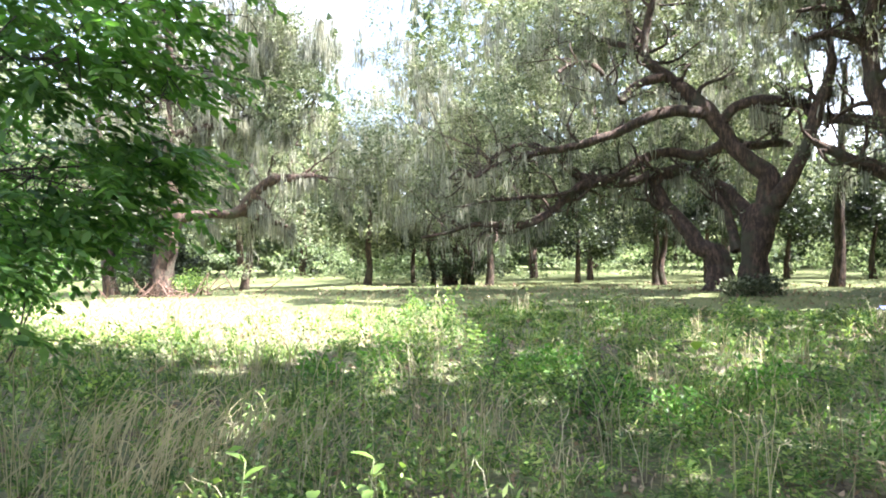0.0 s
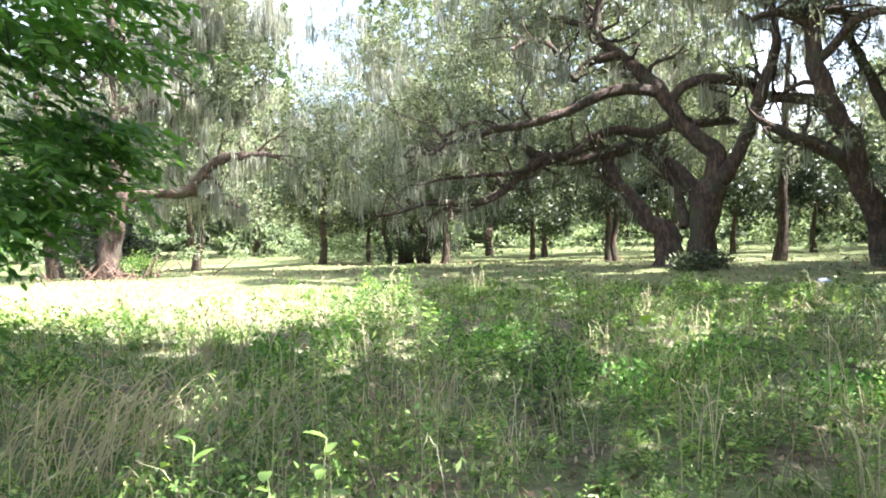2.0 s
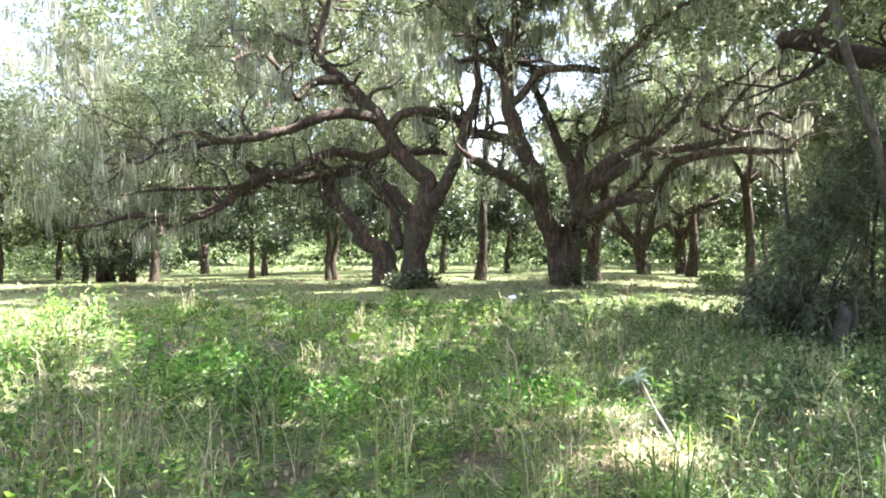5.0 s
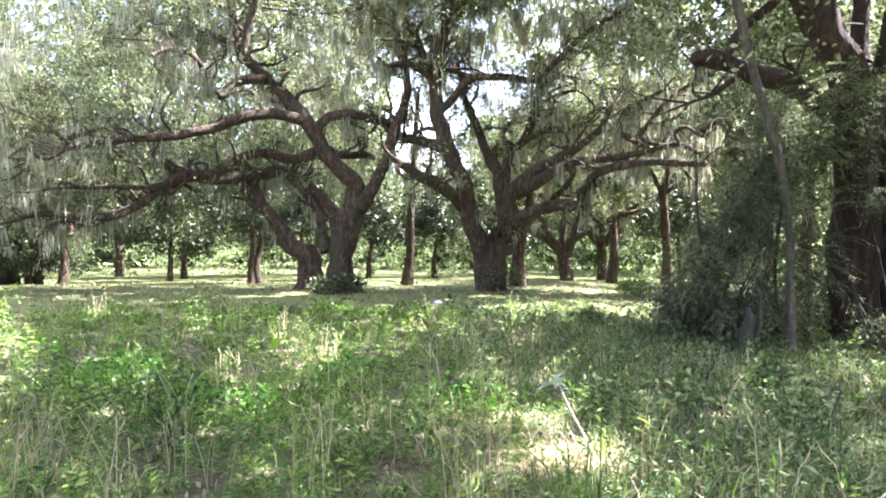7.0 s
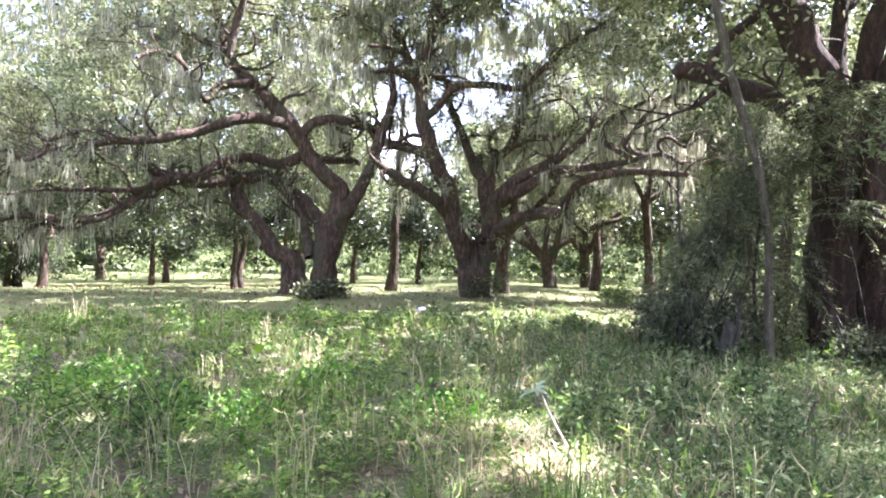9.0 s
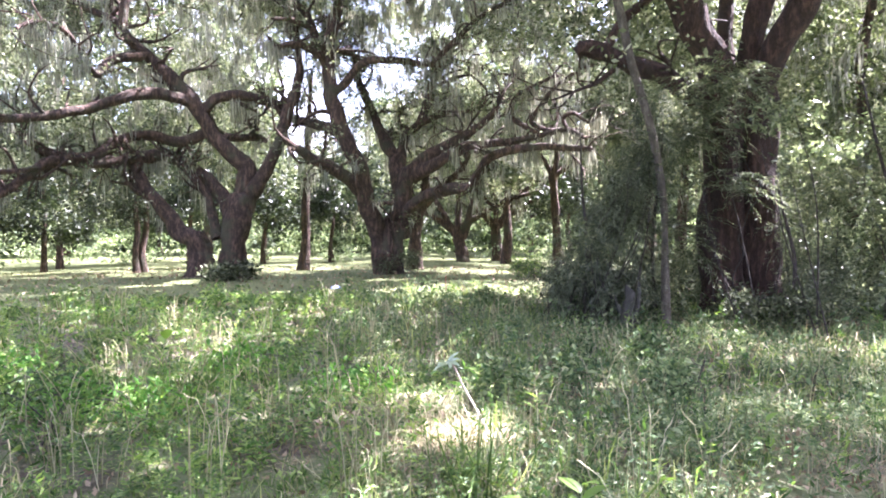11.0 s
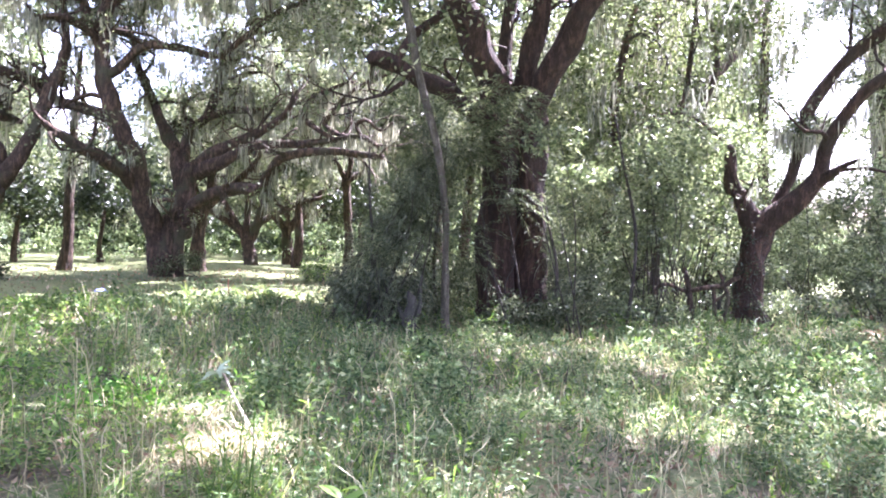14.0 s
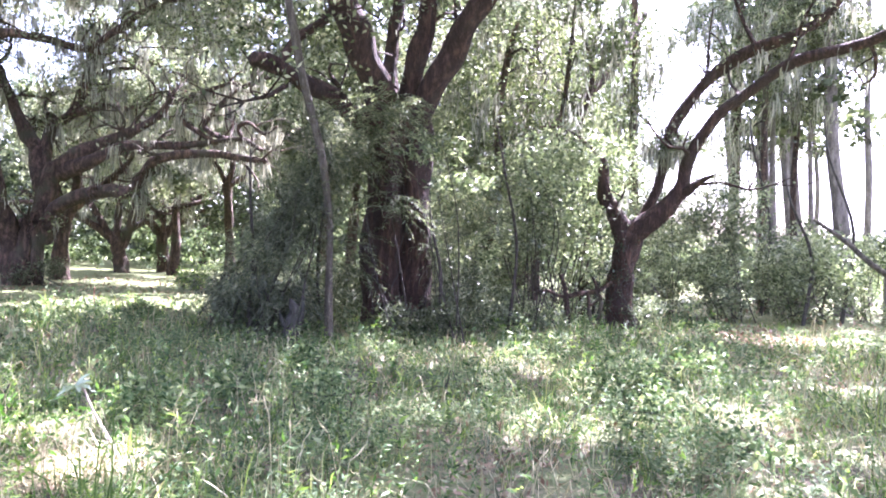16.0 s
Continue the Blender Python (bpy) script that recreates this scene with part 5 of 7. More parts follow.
trunk_tree("understory_tree", (17.2, 5.6, 0), (17.0, 4.6, 7.5), 0.16, "thin understory tree hung with vines", [(16.8, 4.4, 5.6, 2.0, 1.8, 2.4, 160)], 88, leaf=0.11, each=26, clump=0.19, leaf_mat=LIGHT_LEAF, moss=30, bend=0.15)
trunk_tree("understory_tree", (20.5, 5.0, 0), (20.2, 5.2, 10), 0.18, "thin understory tree hung with vines", [(20.0, 6.0, 6.0, 2.6, 2.4, 3.4, 330)], 89, leaf=0.12, each=20, clump=0.2, leaf_mat=LIGHT_LEAF, moss=40, bend=0.15)
trunk_tree("understory_tree", (24.5, 10.5, 0), (24.5, 10.5, 10), 0.2, "thin understory tree in the thicket", [(24.5, 10.5, 5.0, 3.0, 3.0, 4.5, 360)], 90, leaf=0.14, moss=150)


trunk_tree("understory_tree", (16.2, 3.7, 0), (15.4, 2.6, 9.5), 0.07, "slender tree with hanging mossy boughs", [(14.3, 2.4, 6.4, 1.5, 1.5, 1.2, 110), (13.2, 2.6, 7.0, 1.3, 1.2, 1.0, 80), (15.6, 2.2, 5.6, 1.2, 1.0, 1.2, 70)], 120, leaf=0.10, each=26, clump=0.18, leaf_mat=LIGHT_LEAF, moss=24)
trunk_tree("tall_tree", (27.5, -1.0, 0), (27.7, -0.8, 14), 0.2, "tall tree with sparse mossy boughs", [(26.5, -1.5, 9.5, 1.6, 2.2, 1.6, 220), (27.5, 0.2, 11.5, 2.0, 2.0, 1.5, 200), (28.0, 1.5, 10.7, 1.4, 1.3, 0.9, 110), (25.5, -3.0, 10.5, 1.5, 1.8, 1.4, 180), (26.8, 0.6, 7.5, 1.2, 1.2, 1.6, 120)], 121, leaf=0.12, moss=120)
trunk_tree("tall_tree", (25.2, -1.9, 0), (25.3, -1.6, 13), 0.12, "tall tree with sparse mossy boughs", [(25.0, -1.2, 9.2, 1.3, 1.3, 1.4, 120), (25.3, -2.6, 7.2, 1.0, 1.2, 1.2, 60), (24.8, -0.6, 6.6, 0.9, 1.0, 1.6, 70), (25.4, -3.2, 10.2, 1.2, 1.3, 1.0, 70)], 123, leaf=0.12, moss=120)
trunk_tree("tall_tree", (27.0, -3.0, 0), (27.1, -2.7, 14), 0.11, "tall tree with hanging mossy boughs", [(26.2, -2.2, 9.2, 1.0, 1.6, 0.9, 120), (26.6, -4.0, 9.4, 1.2, 1.4, 0.8, 120), (26.4, -0.6, 8.6, 0.9, 1.0, 1.3, 110), (26.8, -5.2, 8.8, 1.0, 1.0, 0.9, 80)], 124, leaf=0.12, moss=150)
trunk_tree("tall_tree", (23.5, 2.2, 0), (23.3, 2.4, 13), 0.17, "tall tree with sparse mossy boughs", [(23.2, 2.6, 8.0, 1.8, 1.8, 2.2, 200)], 122, leaf=0.12, each=18, leaf_mat=LIGHT_LEAF, moss=70, boughs=[[(23.50, 2.09, 9.67, 0.120), (21.50, 2.83, 7.37, 0.140), (19.31, 3.70, 5.55, 0.150), (18.24, 4.36, 4.70, 0.160), (17.69, 4.84, 3.91, 0.120)]])

shrub("leafy_shrub", [(13.3, 4.4, 1.0, 0.7, 0.7, 0.9, 130)], 8, "glossy-leaved shrub beside the great trunk", 153, 0.09, 20, SHRUB_LEAF, clump=0.14)
shrub("leafy_shrub", [(16.4, 4.6, 0.9, 1.4, 0.9, 0.8, 170), (18.6, 2.6, 0.9, 1.2, 0.9, 0.8, 130)], 10, "shady understory shrub behind the dead limb", 154, 0.10, 18, SHRUB_LEAF, clump=0.16)
shrub("low_scrub", [(17.5, 4.2, 0.35, 1.8, 1.4, 0.4, 180)], 8, "low scrub under the understory trees", 140, 0.115, 18, SHRUB_LEAF, clump=0.12)
shrub("low_scrub", [(20.0, 2.2, 0.7, 2.0, 1.6, 0.8, 260)], 8, "dark low scrub under the understory trees", 141, 0.127, 18, CEDAR_LEAF, clump=0.14)
shrub("low_scrub", [(14.5, 8.2, 0.6, 1.6, 1.4, 0.7, 240)], 8, "dark low scrub behind the great trunk", 142, 0.115, 18, CEDAR_LEAF, clump=0.12)
shrub("low_scrub", [(19.0, 9.6, 0.7, 2.2, 1.6, 0.9, 260)], 8, "dark low scrub behind the great trunk", 143, 0.138, 16, CEDAR_LEAF, clump=0.15)
shrub("leafy_shrub", [(19.6, 1.0, 2.4, 1.2, 1.2, 1.8, 230), (20.2, 1.4, 4.6, 1.2, 1.1, 1.4, 160)], 12, "tall pale-leaved shrub behind the bent oak", 144, 0.094, 27, SHRUB_LEAF, clump=0.15)
shrub("leafy_shrub", [(15.3, 0.9, 0.35, 0.7, 0.6, 0.4, 70)], 8, "low weedy shrub round the bent trunk's foot", 145, 0.066, 20, SHRUB_LEAF, clump=0.09)
shrub("ivy_clump", [(15.05, 1.62, 0.7, 0.36, 0.4, 0.7, 34), (15.1, 1.6, 1.8, 0.3, 0.3, 0.5, 10)], 4, "ivy and weeds climbing the bent trunk", 148, 0.06, 24, GLOSS_LEAF, clump=0.12)
shrub("leafy_shrub", [(23.5, -2.4, 1.6, 2.2, 1.6, 1.5, 280)], 10, "understory shrub at the foot of the pines", 146, 0.121, 22, SHRUB_LEAF, gap=0.0, clump=0.16)
trunk_tree("understory_tree", (18.4, 2.9, 0), (18.0, 3.1, 9.5), 0.1, "thin understory tree hung with vines", [(17.8, 3.4, 6.2, 1.6, 1.5, 2.2, 150), (19.4, 2.2, 7.6, 1.3, 1.3, 1.4, 90)], 147, leaf=0.11, each=26, clump=0.19, leaf_mat=LIGHT_LEAF, moss=24, bend=0.15)


BARK_PALE = bark("pale_bark", (0.036, 0.03, 0.023), (0.088, 0.076, 0.058), (0.19, 0.165, 0.128), (0.11, 0.115, 0.078), 1.6)


def pole(name, pts, label, mat, category="tree", sides=8):
    x, y, z, r = pts[0]
    root = thing(name, x, y, float(ground_z(x, y)), label, category)
    v, f = tube(pts, sides, 5, 0.1, 0.15, 3)
    build("trunk", v, f, mat, root, smooth=True)
    return root


pole("leaning_trunk", [(10.08, 5.67, -0.1, 0.075), (10.07, 5.7, 1.2, 0.06), (10.06, 5.72, 2.02, 0.06), (9.96, 5.87, 3.16, 0.065), (9.79, 6.14, 4.3, 0.07), (9.68, 6.28, 5.1, 0.07), (9.59, 6.43, 6.0, 0.06), (9.45, 6.7, 8.5, 0.05)], "thin pale leaning trunk beside the great oak", BARK_PALE)
stump = pole("grey_stump", [(9.35, 5.9, -0.1, 0.17), (9.34, 5.9, 0.12, 0.12), (9.32, 5.92, 0.34, 0.10), (9.36, 5.88, 0.55, 0.085), (9.33, 5.91, 0.68, 0.05), (9.3, 5.93, 0.76, 0.012)], "ragged grey stump in the thicket", BARK_GREY, "stump", 9)
for pts in ([(9.42, 5.84, 0.3, 0.05), (9.46, 5.8, 0.55, 0.035), (9.47, 5.8, 0.85, 0.022), (9.5, 5.78, 1.02, 0.006)], [(9.28, 5.98, 0.25, 0.04), (9.22, 6.03, 0.45, 0.025), (9.2, 6.06, 0.6, 0.006)]):
    v, f = tube(pts, 6, 3, 0.15)
    build("splinter", v, f, BARK_GREY, stump, smooth=True)
for k, (x, y, h, lean) in enumerate([(9.5, 6.9, 3.2, 0.2), (10.5, 6.1, 3.4, -0.25), (12.9, 3.4, 4.2, 0.5), (11.6, 4.4, 2.6, 0.35)]):
    pole("thin_sapling", [(x, y, -0.1, 0.035), (x + lean * 0.3, y - lean * 0.2, h * 0.4, 0.03), (x + lean * 0.4, y + lean * 0.4, h * 0.75, 0.025), (x + lean, y + lean, h, 0.012)], "thin upright sapling stem in the thicket", TWIG, "sapling", 6)
for k, (x, y, h) in enumerate([(19.4, -2.4, 4.2), (21.0, -3.5, 6.0), (22.0, -1.6, 6.5), (18.0, 2.6, 5.0)]):
    pole("thin_sapling", [(x, y, -0.1, 0.05), (x + 0.25 * math.sin(k * 3 + 1), y - 0.2, h * 0.4, 0.042), (x + 0.4 * math.sin(k * 2), y + 0.35, h * 0.75, 0.03), (x + 0.7 * math.sin(k + 1), y + 0.5, h, 0.012)], "thin crooked sapling among the shrubs", BARK_GREY, "sapling", 6)


def dead_limbs():
    """Dark crooked dead wood propped above the ground beside the bent oak."""
    root = thing("dead_limb", 14.2, 2.9, float(ground_z(14.2, 2.9)), "dark crooked dead limb propped on its branches", "dead branch")
    rows = [
        [(14.35, 3.34, 0.47, 0.031), (14.37, 3.27, 0.66, 0.037), (14.40, 3.14, 0.80, 0.037), (14.44, 2.95, 0.82, 0.037), (14.49, 2.75, 0.73, 0.043), (14.52, 2.56, 0.72, 0.049), (14.57, 2.32, 0.79, 0.049), (14.60, 2.13, 0.82, 0.049), (14.63, 1.95, 0.86, 0.049), (14.65, 1.80, 0.97, 0.043), (14.66, 1.68, 1.05, 0.037)],
        [(14.49, 2.71, 1.18, 0.049), (14.51, 2.64, 0.94, 0.055), (14.52, 2.59, 0.70, 0.061), (14.52, 2.57, 0.45, 0.061), (14.53, 2.54, 0.15, 0.061)],
        [(14.60, 2.14, 0.79, 0.037), (14.60, 2.13, 0.62, 0.043), (14.60, 2.12, 0.43, 0.043), (14.61, 2.07, 0.19, 0.037)],
        [(14.62, 1.98, 0.84, 0.037), (14.63, 1.90, 0.73, 0.037), (14.64, 1.88, 0.57, 0.043), (14.63, 1.91, 0.39, 0.043), (14.63, 1.92, 0.20, 0.037)],
        [(14.63, 1.89, 0.74, 0.031), (14.62, 1.99, 0.63, 0.031), (14.60, 2.11, 0.54, 0.031)],
        [(14.61, 2.08, 1.16, 0.024), (14.62, 2.00, 1.00, 0.030), (14.62, 1.97, 0.86, 0.031)]]
    for k, pts in enumerate(rows):
        if k in (1, 2, 3):
            x, y, z, r = pts[-1]
            pts = pts + [(x, y, float(ground_z(x, y)) - 0.05, r)]
        v, f = tube(pts, 7, 4, 0.12, 0.0, k)
        build("limb" if k == 0 else "prop", v, f, BARK, root, smooth=True)


dead_limbs()
pole("bare_branch", [(9.6, -4.5, -0.05, 0.05), (9.2, -3.2, 0.8, 0.045), (9.05, -2.05, 1.51, 0.035), (9.12, -1.68, 1.85, 0.03), (9.17, -1.34, 2.11, 0.02)], "bare grey leaning branch", BARK_PALE, "dead branch", 6)


def vines():
    """Thin vines that climb the great trunk."""
    rng = np.random.default_rng(8)
    root = thing("climbing_vine", 11.6, 5.2, float(ground_z(11.6, 5.2)), "thin grey vines climbing the great trunk", "vine")
    for k, (a, top, r) in enumerate([(2.75, 3.4, 0.008), (3.6, 2.9, 0.011), (4.3, 3.9, 0.007)]):
        pts = []
        for q in np.linspace(0, 1, 13):
            turn = a + 0.22 * math.sin(7 * q + 2.3 * k) + 0.1 * math.sin(17 * q + k) + 0.03 * rng.normal()
            out = 0.60 + 0.03 * rng.normal() + 0.25 * (1 - q) ** 3
            pts.append((12.28 + math.cos(turn) * out, 5.45 + math.sin(turn) * out * 1.15, q * top, r * (1.2 - 0.6 * q)))
        v, f = tube(pts, 5, 3, 0.08)
        build("vine", v, f, BARK_GREY, root, smooth=True)


vines()


# ---- woods beyond ----
def wood_tree(seed, h, w):
    rng = np.random.default_rng(seed)
    root = thing("woodland_tree", 0, 0, 0, "leafy woodland tree closing the far edge", "tree", "far woodland trees")
    pts = [(0, 0, -0.3, 0.24), (0.1, 0.1, h * 0.3, 0.19), (-0.1, 0.2, h * 0.6, 0.14), (0, 0, h * 0.9, 0.06)]
    v, f = tube(pts, 8, 4, 0.1, 0.4, seed)
    build("trunk", v, f, BARK, root, smooth=True)
    rows = []
    for k in range(9):
        a = k * 2.4 + rng.uniform(0, 1)
        q = rng.uniform(0.2, 0.75) * w
        rows.append((math.cos(a) * q, math.sin(a) * q, h * (0.22 + 0.72 * k / 8), w * 0.5, w * 0.5, h * 0.13, 26))
    d = [unit(rng.normal(size=(r[6], 3))) * rng.uniform(0.5, 1, (r[6], 1)) * (r[3], r[4], r[5]) + r[:3] for r in rows]
    v, f = chips(rng, spread(rng, np.concatenate(d), 14, 0.36), 0.34, 0.8)
    build("crown", v, f, FAR_LEAF, root)
    return root


kinds = [wood_tree(60, 13, 4.0), wood_tree(61, 16, 4.5), wood_tree(62, 10, 3.6), wood_tree(63, 14, 3.4)]
rng = np.random.default_rng(99)
spots = []
for k in range(24):
    bearing = -48 + k * 6.1 + rng.uniform(-1, 1)
    far, small = rng.uniform(54, 66), 1.0
    if -9.5 < bearing < -2.0 or 28 < bearing < 36:
        small = 0.45
    if 83 < bearing < 106:
        far, small = rng.uniform(75, 85), 0.25
    spots.append((math.sin(radians(bearing)) * far, math.cos(radians(bearing)) * far, small))
for k in range(6):
    bearing = 118 + k * 30
    spots.append((math.sin(radians(bearing)) * 38, math.cos(radians(bearing)) * 38, 1.0))
for k, (x, y, s) in enumerate(spots):
    m = Matrix.Translation((x, y, float(ground_z(x, y)))) @ Matrix.Rotation(k * 1.9, 4, "Z") @ Matrix.Scale(s * rng.uniform(0.85, 1.2), 4)
    if k < 4:
        kinds[k].matrix_basis = m
    else:
        copy_thing(kinds[k % 4], m)


def far_woods():
    """The wood's edge: undergrowth below in a sunlit colour, hanging boughs above, thinner where the sky opens."""
    rng = np.random.default_rng(5)
    n = 6200
    deg = rng.uniform(-48, 118, n)
    a = np.radians(deg)
    r = rng.uniform(42, 58, n)
    top = 11.5 + 3.0 * np.sin(deg * 0.33) + 2.0 * np.sin(deg * 0.9 + 1) + 1.2 * np.sin(deg * 2.3)
    top = np.where((deg > -8.5) & (deg < -2.5), 5.5, top)
    top = np.where((deg > 28.5) & (deg < 36), 8.0, top)
    top = np.where(deg > 84, np.clip(4.2 - 0.05 * (deg - 84), 2.0, 5.0), top)
    z = rng.uniform(0, 1, n) ** 0.95 * top - 0.3
    low = 2.0 + 1.2 * np.sin(deg * 1.7) * np.sin(deg * 4.1 + 1) + 0.5 * np.sin(deg * 9)
    c = np.stack([np.sin(a) * r, np.cos(a) * r, z], 1)
    gap = lump_noise(c * (1, 1, 1.2), 0.45, 3.0) + 0.35 * lump_noise(c, 1.3, 1.0)
    keep = (z < low) | (gap > -0.05)
    c = c[keep]
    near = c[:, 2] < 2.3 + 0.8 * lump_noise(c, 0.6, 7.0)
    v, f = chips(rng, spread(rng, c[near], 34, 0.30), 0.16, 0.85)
    tagged(build("far_undergrowth", v, f, BRIGHT_LEAF), "pale green undergrowth along the wood's edge, sunlight in its colour", "undergrowth", kind="stuff")
    c = c[~near]
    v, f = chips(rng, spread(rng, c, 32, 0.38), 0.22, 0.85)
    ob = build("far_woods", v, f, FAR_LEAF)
    return tagged(ob, "bright green woodland edge beyond the lawn", "woodland", kind="stuff")


far_woods()


def backdrop():
    """The far treeline: one bumpy leafy curtain far behind everything."""
    deg = np.linspace(-55, 125, 361)
    up = np.linspace(0, 1, 22)
    d, u = np.meshgrid(deg, up, indexing="ij")
    top = 17 + 2.0 * np.sin(d * 0.31 + 1) + 1.5 * np.sin(d * 1.1) + 1.2 * np.sin(d * 2.9 + 2) + 0.8 * np.sin(d * 7.3)
    top = np.where((d > -8.5) & (d < -2.5), 7 + 1.0 * np.sin(d * 3), top)
    top = np.where((d > 28.5) & (d < 36), 8 + 1.0 * np.sin(d * 3), top)
    top = np.where(d > 83, 2.6 + 0.7 * np.sin(d * 2.1) + 0.4 * np.sin(d * 5.7), top)
    r = 84 + 2.2 * np.sin(d * 1.7 + 5 * u) * np.sin(u * 9 + d * 0.6) + 1.3 * np.sin(d * 4.3 - 11 * u) + 4 * u
    a = np.radians(d)
    v = np.stack([np.sin(a) * r, np.cos(a) * r, u * top - 0.6], -1).reshape(-1, 3)
    n = len(up)
    i, j = np.meshgrid(np.arange(len(deg) - 1), np.arange(n - 1), indexing="ij")
    k = (i * n + j).ravel()
    m, nn, links, p = material("treeline", 0.9)
    c = nn.new("ShaderNodeTexCoord").outputs["Object"]
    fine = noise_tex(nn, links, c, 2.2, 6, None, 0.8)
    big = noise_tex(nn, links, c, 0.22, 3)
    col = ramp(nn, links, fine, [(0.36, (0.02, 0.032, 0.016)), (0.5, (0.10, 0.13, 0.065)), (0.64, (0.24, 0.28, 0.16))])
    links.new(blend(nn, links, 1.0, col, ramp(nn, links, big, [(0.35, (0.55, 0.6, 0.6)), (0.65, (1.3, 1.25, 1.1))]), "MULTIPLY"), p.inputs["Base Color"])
    bump = nn.new("ShaderNodeBump")
    bump.inputs["Distance"].default_value = 1.0
    links.new(fine, bump.inputs["Height"])
    links.new(bump.outputs[0], p.inputs["Normal"])
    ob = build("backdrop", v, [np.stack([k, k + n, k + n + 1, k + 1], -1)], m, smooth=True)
    return tagged(ob, "distant leafy treeline behind the wood", "treeline", kind="structure")


backdrop()


def rear_sky_screen():
    """Unseen leafy curtain behind the meadow's near side, added to block sky light."""
    deg = np.linspace(122, 300, 240)
    up = np.linspace(0, 1, 14)
    d, u = np.meshgrid(deg, up, indexing="ij")
    top = 13 + 1.5 * np.sin(d * 0.5) + 1.2 * np.sin(d * 1.7) + 0.8 * np.sin(d * 4.1)
    r = 34 + 1.6 * np.sin(d * 1.9 + 5 * u) * np.sin(u * 7 + d * 0.6) + 0.9 * np.sin(d * 4.9 - 9 * u) + 2 * u
    a = np.radians(d)
    v = np.stack([np.sin(a) * r, np.cos(a) * r, u * top - 0.6], -1).reshape(-1, 3)
    n = len(up)
    i, j = np.meshgrid(np.arange(len(deg) - 1), np.arange(n - 1), indexing="ij")
    k = (i * n + j).ravel()
    ob = build("rear_screen", v, [np.stack([k, k + n, k + n + 1, k + 1], -1)], bpy.data.materials["treeline"], smooth=True)
    return tagged(ob, "unseen leafy curtain behind the meadow that blocks sky light", "treeline", kind="structure")


rear_sky_screen()


def deep_woods():
    """Closed canopy deeper in the wood."""
    rng = np.random.default_rng(6)
    n = 42000
    deg = rng.uniform(-50, 118, n)
    a, r = np.radians(deg), rng.uniform(62, 72, n)
    top = 27 + 4.0 * np.sin(deg * 0.21 + 1) + 2.5 * np.sin(deg * 0.77) + 1.5 * np.sin(deg * 1.9)
    top = np.where((deg > -8.5) & (deg < -2.5), 7.0, top)
    top = np.where((deg > 28.5) & (deg < 36), 9.5, np.where((deg >= 36) & (deg < 43), 15.0, top))
    top = np.where(deg > 84, 3.0, top)
    z = rng.uniform(0, 1, n) ** 0.95 * top - 0.5
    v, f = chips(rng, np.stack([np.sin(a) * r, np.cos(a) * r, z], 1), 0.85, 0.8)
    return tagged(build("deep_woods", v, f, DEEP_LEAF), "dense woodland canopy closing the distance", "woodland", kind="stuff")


deep_woods()

